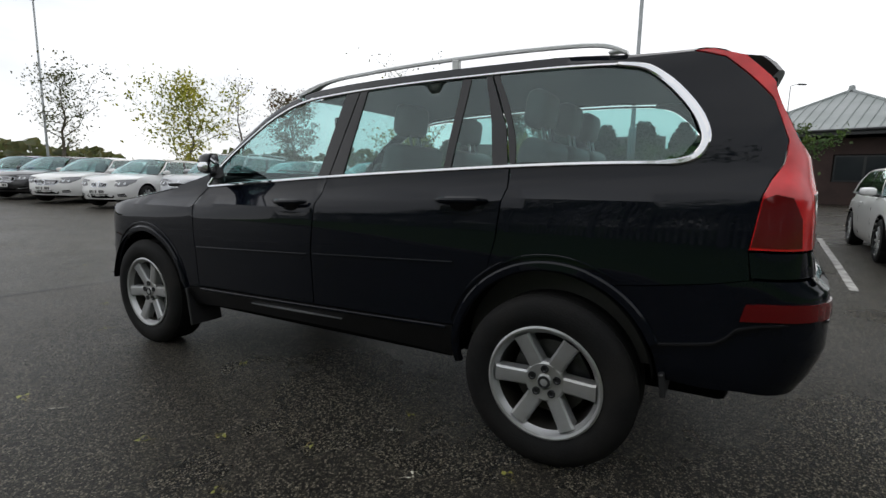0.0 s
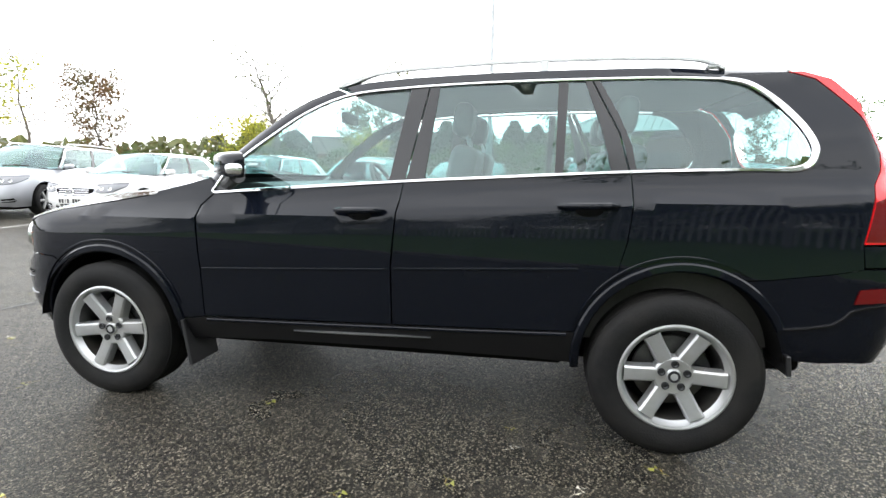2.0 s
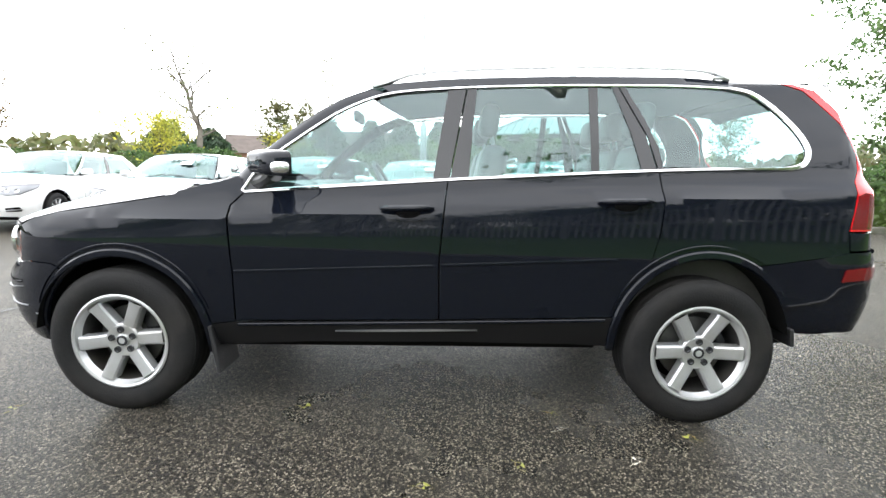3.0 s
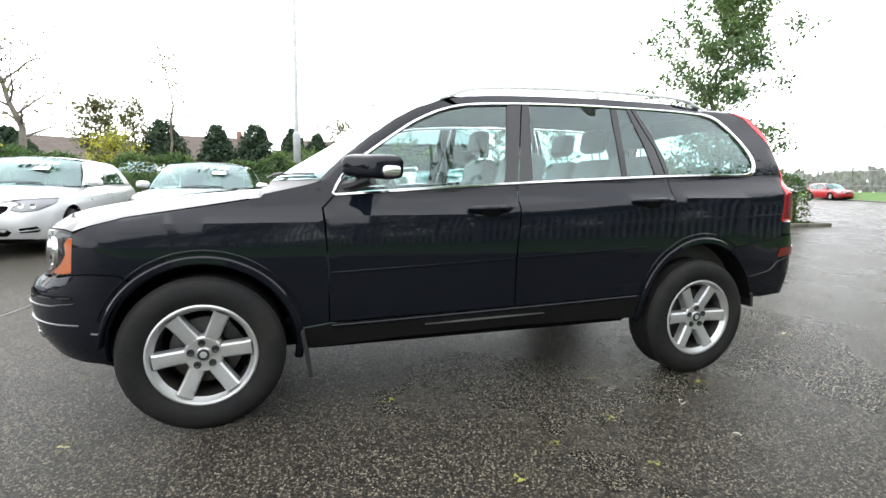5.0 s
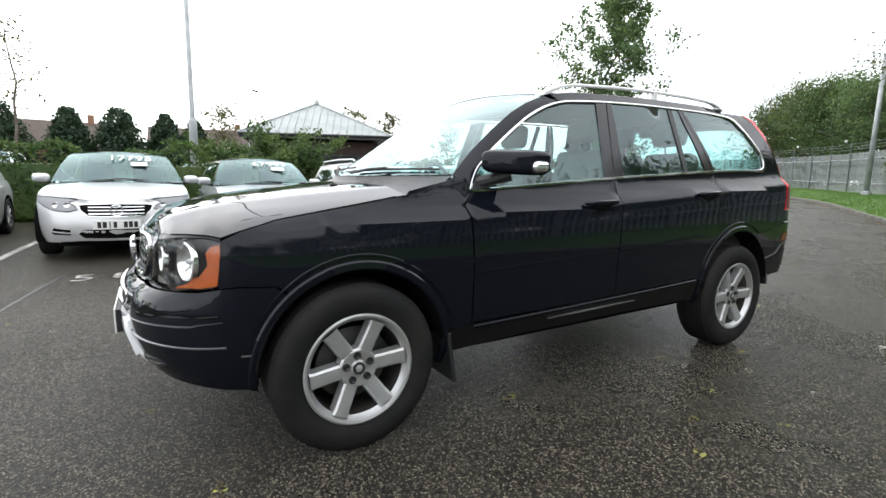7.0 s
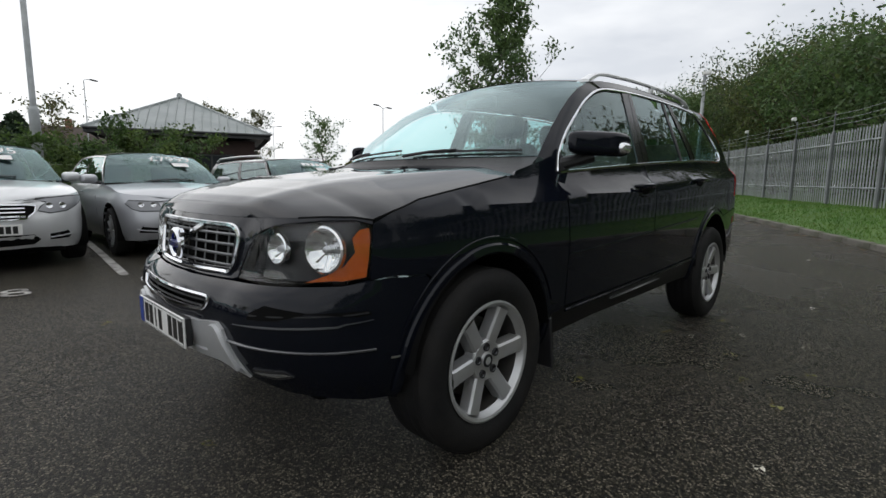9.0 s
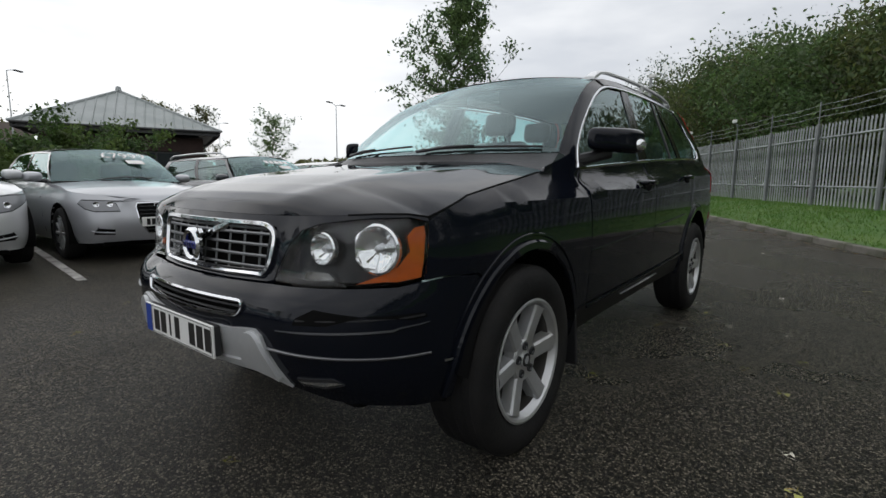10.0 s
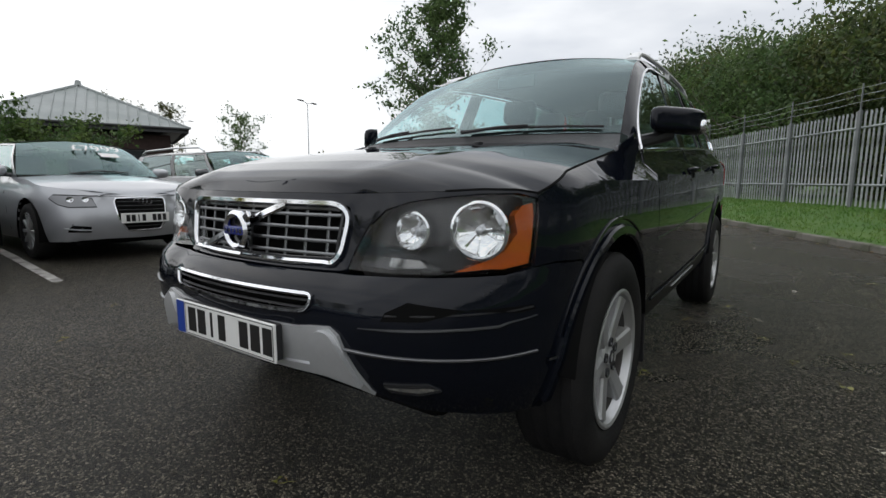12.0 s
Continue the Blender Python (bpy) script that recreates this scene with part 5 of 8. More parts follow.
def suv():
    car = thing("suv_car", "black estate-type SUV with silver six-spoke wheels, parked on asphalt", "car")
    P = M_PAINT_BLACK
    g = 0.0006

    def panel(name, outline, mat=P, parent=car, holes=(), step=0.05, gap=g, lift=0.0, depth=0.014, label=""):
        return both(name, skin_panel(SUV, outline, holes, step, gap, depth, lift), mat, parent, label)

    # --- wings, doors, quarters, sills ---
    wing = X((-0.985, 0.47), (-0.855, 0.487), (-0.852, 0.75), (-0.868, 1.0), (-0.872, 1.055), (-0.815, 1.112), (-0.80, 1.135), (-0.84, 1.195), (-0.95, 1.165), (-1.14, 1.122), (-1.158, 1.103), (-1.39, 1.066), (-1.73, 1.014), (-1.86, 0.98), (-1.935, 0.947), (-1.945, 0.86), (-1.955, 0.768), (-1.88, 0.776), (-1.75, 0.768), *arc(-1.418, 0.40, 0.41, 128, 9, 26))
    panel("front_wing", wing)
    fd = X(*reversed([(-0.862, 1.055), (-0.858, 1.0), (-0.846, 0.75), (-0.848, 0.492), (0.148, 0.508), (0.148, 0.79), (0.178, 1.09), (0.19, 1.178), *BELT[1:2], (-0.80, 1.116)]))
    rd = X(*reversed([(0.195, 1.18), (0.184, 1.09), (0.155, 0.79), (0.155, 0.508), (0.965, 0.522), *arc(1.434, 0.40, 0.456, 164, 128, 8), (1.195, 0.93), (1.217, 1.14), (1.21, 1.226), (0.65, 1.203)]))
    door_f = panel("front_door", fd)
    door_r = panel("rear_door", rd)
    quarter = X(*arc(1.434, 0.40, 0.418, 163, 64, 18), (1.78, 0.792), (2.0, 0.822), (2.12, 0.845), (2.105, 0.945), (2.122, 1.05), (2.136, 1.13), (2.163, 1.18), (2.203, 1.235), (2.213, 1.31), (2.183, 1.39), (2.098, 1.52), (1.983, 1.63), (1.875, 1.668), (1.64, 1.668), (1.60, 1.645), *CHROME_REAR[1:], (1.59, 1.238), (1.215, 1.228), (1.222, 1.14), (1.2, 0.93), *arc(1.434, 0.40, 0.456, 128, 164, 8))
    panel("rear_quarter", quarter)
    sill = X((-0.99, 0.462), (-0.955, 0.35), (-0.5, 0.375), (0.2, 0.382), (0.8, 0.372), (1.0, 0.36), (1.0, 0.518), (0.15, 0.502), (-0.855, 0.481))
    panel("sill", sill, M_SILL)
    both("sill_strip", ribbon(SUV, X(*[(-0.84 + 0.09 * i, 0.468 + 0.0019 * i) for i in range(21)]), 0.016, 0.008), M_PAINT_BLACK, car)
    both("sill_trim", ribbon(SUV, X(*[(-0.36 + 0.1 * i, 0.440 + 0.0016 * i) for i in range(8)]), 0.009, 0.01, taper=True), M_SATIN, car, "thin bright sill trim")
    both("side_moulding", ribbon(SUV, X(*[(-0.84 + 0.16 * i, 0.738 + 0.0058 * i) for i in range(7)]), 0.014, 0.003), P, door_f)
    both("side_moulding", ribbon(SUV, X(*[(0.17 + 0.138 * i, 0.777 + 0.0052 * i) for i in range(7)]), 0.014, 0.003), P, door_r)
    # --- wheel arch flares ---
    for cx, r, a0, a1 in ((-1.418, 0.424, 184, -12), (1.434, 0.432, 187, 24)):
        path = X(*arc(cx, 0.40, r, a0, a1, 44))
        both("arch_flare", ribbon(SUV, path, 0.042, 0.016, taper=False), M_PAINT_BLACK, car)
        path = X(*arc(cx, 0.405, r + 0.036, a0 - 24, a1 + 30, 36))
        both("arch_crease", ribbon(SUV, path, 0.014, 0.006, taper=True), P, car)
    # --- front end ---
    lamp = Y((-0.40, 0.748), (-0.415, 0.80), (-0.455, 0.865), (-0.51, 0.912), (-0.58, 0.934), (-0.66, 0.946), (-0.74, 0.955)) + X((-1.985, 0.956), (-1.937, 0.943), (-1.938, 0.90), (-1.947, 0.84), (-1.957, 0.77), (-2.03, 0.757)) + Y((-0.66, 0.750), (-0.52, 0.746))
    lamp = lamp[::-1]
    grille = Y((0.0, 0.749), (-0.20, 0.750), (-0.345, 0.755), (-0.372, 0.772), (-0.392, 0.887), (-0.388, 0.915), (-0.36, 0.924), (-0.2, 0.925), (0.0, 0.925))
    grille_full = grille + [(-u, z) for u, z in grille[-2:0:-1]]
    edge = Y((0.0, 0.953), (-0.2, 0.953), (-0.4, 0.953), (-0.55, 0.958), (-0.66, 0.962), (-0.74, 0.967)) + X((-1.985, 0.966), (-1.935, 0.957), (-1.86, 0.982), (-1.73, 1.016), (-1.39, 1.068), (-1.16, 1.105))
    nose = Y((0.0, 0.74), (-0.2, 0.74), (-0.38, 0.742)) + lamp[::-1][0:1] + lamp[::-1][1:9] + list(reversed(edge[:8]))
    nose = nose + [(-u, z) for u, z in nose[-2:0:-1]]
    part("nose_panel", skin_panel(SUV, nose, [grille_full], 0.045, 0.001, 0.014), P, car)
    # bumper, one piece round the nose
    bump = Y((0.0, 0.45), (-0.25, 0.45), (-0.48, 0.43), (-0.62, 0.385), (-0.76, 0.36)) + X((-1.95, 0.35), (-1.86, 0.345)) + X(*arc(-1.418, 0.40, 0.41, 190, 131, 12)) + X((-1.75, 0.764), (-1.88, 0.772), (-1.96, 0.764), (-2.03, 0.752)) + Y((-0.66, 0.746), (-0.40, 0.738), (-0.2, 0.736), (0.0, 0.736))
    lower = Y((0.0, 0.632), (-0.2, 0.633), (-0.325, 0.637), (-0.352, 0.684), (-0.2, 0.684), (0.0, 0.684))
    lower_full = lower + [(-u, z) for u, z in lower[-2:0:-1]]
    bump_full = bump + [(-u, z) for u, z in bump[-2:0:-1]]
    bumper = part("front_bumper", skin_panel(SUV, bump_full, [lower_full], 0.045, 0.001, 0.02), P, car)
    # lower grille: chrome surround, dark bars
    part("lower_grille_surround", ribbon(SUV, soften(lower_full, 0.012, 3), 0.013, 0.011, closed=True), M_CHROME, bumper, "chrome surround")
    part("lower_grille_backing", skin_panel(SUV, lower_full, (), 0.06, 0.0, 0.0, -0.05), M_DARK, bumper)
    for z in (0.648, 0.668):
        part("lower_grille_bar", ribbon(SUV, Y(*[(-0.34 + 0.034 * i, z) for i in range(21)]), 0.007, -0.008, thick=-0.004), M_PLASTIC, bumper)
    skid = Y((0.000, 0.462), (-0.220, 0.462), (-0.368, 0.458), (-0.477, 0.44), (-0.514, 0.425), (-0.487, 0.478), (-0.456, 0.54), (-0.439, 0.588), (-0.409, 0.607), (-0.341, 0.602), (-0.300, 0.596), (0.000, 0.594))
    skid_full = skid + [(-u, z) for u, z in skid[-2:0:-1]]
    part("skid_plate", skin_panel(SUV, skid_full, (), 0.04, 0.0, 0.016, 0.012), M_SKID, bumper, "silver painted skid plate")
    lobe = soften(Y((-0.331, 0.478), (-0.402, 0.474), (-0.470, 0.462), (-0.504, 0.44), (-0.480, 0.482), (-0.451, 0.545), (-0.435, 0.582), (-0.405, 0.599), (-0.361, 0.597), (-0.344, 0.54)), 0.014, 4)
    both("skid_corner", skin_panel(SUV, lobe, (), 0.03, 0.0, 0.02, 0.026), M_SKID, bumper)
    part("skid_step", ribbon(SUV, Y(*[(-0.46 + 0.046 * i, 0.487 - 0.012 * (1 - ((i - 10) / 10) ** 2) + 0.012) for i in range(21)]), 0.012, 0.02), M_SKID, bumper)
    both("bumper_strip", ribbon(SUV, Y(*[(-0.44 - 0.034 * i, 0.552 - 0.0012 * i) for i in range(12)]) + X((-2.06, 0.540), (-2.0, 0.540), (-1.94, 0.541)), 0.008, 0.005), M_GUNMETAL, bumper, "thin satin strip")
    both("bumper_strip", ribbon(SUV, Y(*[(-0.50 - 0.03 * i, 0.617 + 0.0008 * i) for i in range(11)]) + X((-2.04, 0.632), (-1.98, 0.638), (-1.95, 0.642)), 0.007, 0.005, taper=True), M_GUNMETAL, bumper, "thin satin strip")
    vent = Y((-0.56, 0.640), (-0.66, 0.644), (-0.74, 0.67)) + X((-2.0, 0.654), (-1.955, 0.660), (-1.965, 0.672), (-2.02, 0.672)) + Y((-0.74, 0.671), (-0.62, 0.69), (-0.57, 0.662))
    both("bumper_vent", skin_panel(SUV, vent, (), 0.03, 0.0, 0.0, 0.0016), M_DARK, bumper)
    both("vent_bar", ribbon(SUV, Y((-0.57, 0.654), (-0.66, 0.657), (-0.75, 0.660)) + X((-2.02, 0.662), (-1.965, 0.666)), 0.005, 0.004), M_PLASTIC, bumper)
    fog = Y((-0.55, 0.468), (-0.66, 0.476), (-0.685, 0.456), (-0.63, 0.440), (-0.565, 0.444))
    fl = both("fog_lamp", skin_panel(SUV, fog, (), 0.03, 0.0, 0.01, 0.006), M_LAMP_HOUSING, bumper, "small clear fog lamp")
    both("fog_reflector", skin_panel(SUV, shrink(fog, 0.01), (), 0.03, 0.0, 0.0, 0.008), M_REFLECTOR, fl, "bright fog lamp reflector")
    both("fog_lens", skin_panel(SUV, fog, (), 0.03, 0.0, 0.0, 0.012), M_LENS, fl)
    tow = X((-1.885, 0.508), (-1.84, 0.506), (-1.84, 0.499), (-1.885, 0.50))
    both("bumper_marker", skin_panel(SUV, tow, (), 0.02, 0, 0.0, 0.003), M_SATIN, bumper)
    # --- grille ---
    gr = part("grille", skin_panel(SUV, grille_full, (), 0.06, 0.0, 0.0, -0.06), M_DARK, car)
    part("grille_surround", ribbon(SUV, soften(grille_full, 0.014, 5), 0.018, 0.014, closed=True), M_CHROME, gr, "chrome grille surround")
    part("grille_surround_inner", ribbon(SUV, densify(shrink(densify(grille_full, 0.03), 0.016), 0.03), 0.012, 0.004, closed=True), M_GLOSS_BLACK, gr)
    for k in range(4):
        z = 0.783 + 0.036 * k
        hw_ = 0.37 + 0.012 * k / 3
        part("grille_slat", ribbon(SUV, Y(*[(-hw_ + 2 * hw_ * i / 20, z) for i in range(21)]), 0.010, -0.006, thick=0.002), M_GUNMETAL, gr)
    for k in range(9):
        y = -0.32 + 0.08 * k
        part("grille_bar", ribbon(SUV, Y((y, 0.755), (y, 0.837), (y, 0.921)), 0.010, -0.012, thick=-0.006), M_GUNMETAL, gr)
    diag = [(0.30 - 0.46 * i / 14, 0.755 + 0.166 * i / 14) for i in range(15)]
    part("grille_diagonal", ribbon(SUV, [q for q in Y(*diag)], 0.026, 0.012), M_CHROME, gr, "chrome diagonal bar")
    eb = lathe_bm([(0.040, 0.0), (0.042, 0.016), (0.052, 0.024), (0.062, 0.014), (0.063, 0.0)], 40, True, "z")
    c = SUV.at(0, 0.834, 0.02)
    bmesh.ops.transform(eb, matrix=Matrix.Translation(c + Vector((-0.004, 0.03, 0))) @ Matrix.Rotation(radians(-90), 4, "Y"), verts=eb.verts)
    em = part("emblem", eb, M_CHROME, gr, "round chrome badge with a blue band")
    arrow = box_bm(-0.016, 0.002, -0.013, 0.013, 0.05, 0.088, 0.004, 1)
    bmesh.ops.transform(arrow, matrix=Matrix.Translation(c + Vector((-0.004, 0.03, 0))) @ Matrix.Rotation(radians(52), 4, "X"), verts=arrow.verts)
    part("emblem_arrow", arrow, M_CHROME, em)
    disc = lathe_bm([(0.0, 0.004), (0.041, 0.004), (0.041, 0.0)], 32, False, "z")
    bmesh.ops.transform(disc, matrix=Matrix.Translation(c + Vector((-0.002, 0.03, 0))) @ Matrix.Rotation(radians(-90), 4, "Y"), verts=disc.verts)
    part("emblem_disc", disc, M_GLOSS_BLACK, em)
    band = box_bm(-0.027, -0.008, -0.054, 0.054, -0.014, 0.014, 0.004, 2)
    bmesh.ops.translate(band, verts=band.verts, vec=c + Vector((0, 0.03, 0)))
    part("emblem_band", band, M_EMBLEM_BLUE, em, "dark blue badge band")
    bars = bmesh.new()
    for k in range(5):
        box_bm(-0.029, -0.0268, -0.043 + 0.019 * k, -0.034 + 0.019 * k, -0.006, 0.006, bm=bars)
    bmesh.ops.translate(bars, verts=bars.verts, vec=c + Vector((0, 0.03, 0)))
    part("emblem_marks", bars, M_CHROME, em)
    # --- number plate, its characters as plain bars ---
    px = SUV.at(0, 0.55, 0.012).x - 0.012
    plate = part("number_plate", box_bm(px - 0.004, px + 0.004, -0.26, 0.26, 0.490, 0.601, 0.002, 1), M_WHITE, car, "white number plate with a blue end band")
    part("plate_holder", box_bm(px + 0.004, px + 0.03, -0.255, 0.255, 0.494, 0.597, 0.003, 1), M_PLASTIC, plate)
    part("plate_band", box_bm(px - 0.0052, px - 0.0042, 0.212, 0.258, 0.493, 0.598), M_BLUE, plate)
    for k, w in enumerate((0.052, 0.052, 0.02, 0.045, 0, 0.05, 0.052, 0.05)):
        y = 0.165 - 0.056 * k
        if w:
            part("plate_character", box_bm(px - 0.0052, px - 0.0042, y - w / 2 + 0.004, y + w / 2 - 0.004, 0.507, 0.585), M_INK, plate)
    part("plate_border", ribbon_rect(px - 0.0046, -0.254, 0.206, 0.495, 0.596), M_INK, plate)
    # --- headlamps ---
    hl = both("headlamp", skin_panel(SUV, lamp, (), 0.035, 0.003, 0.05, -0.055), M_LAMP_HOUSING, car, "clear headlamp with chrome reflectors and amber end")
    both("lamp_cover", skin_panel(SUV, lamp, (), 0.03, 0.002, 0.008, 0.0), M_LENS, hl, "clear lamp cover")
    amber = Y((-0.70, 0.757), (-0.77, 0.765)) + X((-2.03, 0.764), (-1.962, 0.776), (-1.952, 0.84), (-1.944, 0.90), (-1.945, 0.932), (-1.975, 0.925)) + Y((-0.815, 0.90), (-0.822, 0.855), (-0.80, 0.81), (-0.76, 0.782))
    both("indicator", skin_panel(SUV, amber, (), 0.025, 0.0, 0.03, -0.014), M_AMBER, hl, "amber indicator")
    for y, z, r in ((-0.752, 0.862, 0.070), (-0.59, 0.858, 0.047)):
        u = SUV.u_of_y(y, z)
        p = SUV.at(u, z, -0.02)
        n = (SUV.normal(u, z) * 0.6 + Vector((-1, 0, 0)) * 0.6).normalized()
        m = Matrix.Translation(p) @ n.to_track_quat("Z", "Y").to_matrix().to_4x4()
        bowl = lathe_bm([(0.0, -0.026), (r * 0.2, -0.0255), (r * 0.35, -0.024), (r * 0.5, -0.021), (r * 0.65, -0.016), (r * 0.8, -0.009), (r * 0.93, 0.0), (r, 0.008), (r * 1.1, 0.004), (r * 1.12, -0.014)], 48, False, "z")
        for v in bowl.verts:
            rr = math.hypot(v.co.x, v.co.y)
            if r * 0.3 < rr < r * 0.9:
                v.co.z += 0.0032 * math.copysign(1, math.cos(5 * math.atan2(v.co.y, v.co.x) + 0.6)) * (rr / r)
        bmesh.ops.transform(bowl, matrix=m, verts=bowl.verts)
        bo = both("reflector", bowl, M_REFLECTOR, hl, "round chrome reflector", smooth=20)
        bulb = lathe_bm([(0.0, 0.0), (0.008, -0.002), (0.012, -0.012), (0.012, -0.026)], 16, False, "z")
        bmesh.ops.transform(bulb, matrix=m, verts=bulb.verts)
        both("bulb", bulb, M_SATIN, bo)
        bar = box_bm(-r * 0.09, r * 0.09, -r * 0.11, r * 0.11, -0.012, -0.004, 0.003, 2)
        bmesh.ops.transform(bar, matrix=m, verts=bar.verts)
        both("bulb_shield", bar, M_SATIN, bo)
    park = Y((-0.52, 0.760), (-0.58, 0.760), (-0.635, 0.765), (-0.615, 0.784), (-0.53, 0.786))
    both("parking_lamp", skin_panel(SUV, park, (), 0.02, 0, 0.02, -0.02), M_REFLECTOR, hl, "clear parking lamp")
    # --- rear end ---
    L = SUV.length
    tail_front = [(1.88, 1.672), (1.985, 1.632), (2.10, 1.522), (2.185, 1.39), (2.215, 1.31), (2.205, 1.235), (2.165, 1.18), (2.138, 1.13), (2.124, 1.05), (2.107, 0.945)]

    def ur(y, z):
        return (SUV.u_of_y(y, z, True), z)

    tail_rear = [ur(-0.66, 0.945), ur(-0.66, 1.05), ur(-0.655, 1.16), ur(-0.66, 1.24)] + [(SUV.u_of_x(a, b) + w, b) for a, b, w in ((2.217, 1.31, 0.10), (2.185, 1.39, 0.08), (2.10, 1.522, 0.07), (1.985, 1.632, 0.065), (1.88, 1.672, 0.06))]
    tail = X(*tail_front) + tail_rear
    tl = both("tail_lamp", skin_panel(SUV, tail[::-1], (), 0.035, 0.002, 0.014, 0.001), M_LAMP_RED, car, "tall red tail lamp up the rear pillar")
    dark = X((2.113, 0.955), (2.129, 1.05), (2.14, 1.115), (2.18, 1.13)) + [ur(-0.86, 1.12), ur(-0.84, 1.05), ur(-0.835, 0.955)]
    both("tail_lamp_lower", skin_panel(SUV, dark[::-1], (), 0.03, 0.0, 0.004, 0.0035), M_LAMP_DARKRED, tl, "deep red lower lens")
    both("pillar_lining", skin_panel(SUV, tail[::-1], (), 0.06, 0.0, 0.0, -0.035), M_TRIM, car, "dark inner pillar lining")
    clear = [ur(-0.745, 0.955), ur(-0.75, 1.05), ur(-0.77, 1.13), ur(-0.70, 1.14), ur(-0.675, 1.05), ur(-0.675, 0.955)]
    both("reversing_lamp", skin_panel(SUV, clear[::-1], (), 0.03, 0.0, 0.004, 0.004), M_LAMP_CLEAR, tl, "clear reversing lamp")
    tg = [ur(-0.645, 0.86), ur(-0.655, 0.945), ur(-0.655, 1.05), ur(-0.65, 1.16), ur(-0.645, 1.24), (L, 1.24), (L, 0.86)]
    both("tailgate", skin_panel(SUV, tg[::-1], (), 0.06, 0.001, 0.012), P, car)
    corner = X((2.125, 0.852), (2.108, 0.938)) + [ur(-0.66, 0.94), ur(-0.645, 0.858)]
    both("rear_corner_panel", skin_panel(SUV, corner[::-1], (), 0.04, 0.001, 0.012), P, car)
    rg = [ur(-0.64, 1.25), ur(-0.635, 1.32), ur(-0.61, 1.42), ur(-0.58, 1.54), ur(-0.56, 1.64), (L, 1.64), (L, 1.25)]
    both("rear_window", skin_panel(SUV, rg[::-1], (), 0.07, 0.001, 0.0, -0.004), M_GLASS_DARK, car, "tinted rear window glass")
    rb = X(*arc(1.434, 0.40, 0.418, 63, 8, 12), (1.86, 0.44), (2.0, 0.43), (2.12, 0.44)) + [ur(-0.6, 0.44), (L, 0.44), (L, 0.85), ur(-0.6, 0.852)] + X((2.12, 0.843), (2.0, 0.82), (1.78, 0.789))
    rear_b = both("rear_bumper", skin_panel(SUV, rb, (), 0.05, 0.001, 0.02), P, car)
    both("rear_bumper_strip", ribbon(SUV, X((1.845, 0.578), (1.92, 0.588), (2.02, 0.607), (2.06, 0.635), (2.09, 0.668), (2.17, 0.69), (2.24, 0.70)) + [ur(-0.74, 0.704), ur(-0.5, 0.706), ur(-0.2, 0.706)], 0.012, 0.01), M_GLOSS_BLACK, rear_b)
    ref = X((2.10, 0.70), (2.2, 0.708)) + [ur(-0.78, 0.712), ur(-0.62, 0.714), ur(-0.62, 0.768), ur(-0.78, 0.77)] + X((2.2, 0.768), (2.115, 0.76))
    both("rear_reflector", skin_panel(SUV, ref, (), 0.03, 0, 0.006, 0.006), M_LAMP_DARKRED, rear_b, "red bumper reflector")
    both("rear_bumper_ledge", ribbon(SUV, [ur(-0.80, 0.84), ur(-0.6, 0.845), ur(-0.3, 0.845), (L, 0.845)], 0.03, 0.012), P, rear_b)
    # --- glass, pillars, chrome ---
    top_in = [(-0.06, 1.600), (-0.2, 1.566), (-0.34, 1.507), (-0.44, 1.447), (-0.6, 1.337), (-0.68, 1.276), (-0.735, 1.215), (-0.76, 1.16)]
    both("front_door_glass", skin_panel(SUV, X((-0.74, 1.13), (-0.42, 1.152), (0.118, 1.186), (0.19, 1.618), *top_in), (), 0.07, 0.0, 0.0, -0.006), M_GLASS, door_f, "side window glass")
    both("mirror_triangle", skin_panel(SUV, X((-0.80, 1.122), (-0.735, 1.13), (-0.738, 1.21), (-0.77, 1.19)), (), 0.04, 0, 0.004, 0.0), M_PLASTIC, door_f)
    both("pillar_trim", skin_panel(SUV, X((0.118, 1.186), (0.196, 1.186), (0.281, 1.632), (0.19, 1.625)), (), 0.06, 0.0008, 0.01, 0.0), M_GLOSS_BLACK, door_f, "gloss black pillar trim")
    both("pillar_trim", skin_panel(SUV, X((0.202, 1.186), (0.292, 1.194), (0.335, 1.634), (0.288, 1.632)), (), 0.06, 0.0008, 0.01, 0.0), M_GLOSS_BLACK, door_r, "gloss black pillar trim")
    both("rear_door_glass", skin_panel(SUV, X((0.292, 1.194), (0.89, 1.222), (0.90, 1.64), (0.335, 1.634)), (), 0.08, 0, 0, -0.006), M_GLASS_DARK, door_r, "tinted side window glass")
    both("window_divider", skin_panel(SUV, X((0.888, 1.22), (0.925, 1.222), (0.943, 1.642), (0.898, 1.642)), (), 0.06, 0, 0.01, 0.0), M_PLASTIC, door_r)
    both("fixed_door_glass", skin_panel(SUV, X((0.925, 1.222), (1.13, 1.232), (1.09, 1.42), (1.02, 1.638), (0.943, 1.642)), (), 0.08, 0, 0, -0.006), M_GLASS_DARK, door_r, "tinted fixed window glass")
    both("pillar_trim", skin_panel(SUV, X((1.13, 1.232), (1.203, 1.232), (1.165, 1.40), (1.048, 1.645), (1.018, 1.645), (1.09, 1.42)), (), 0.06, 0.0008, 0.01, 0.0), M_GLOSS_BLACK, door_r, "gloss black pillar trim")
    both("rear_pillar_trim", skin_panel(SUV, X((1.21, 1.234), (1.236, 1.236), (1.222, 1.34), (1.165, 1.49), (1.085, 1.645), (1.055, 1.645), (1.172, 1.40)), (), 0.06, 0.0008, 0.01, 0.0), M_GLOSS_BLACK, car, "gloss black pillar trim")
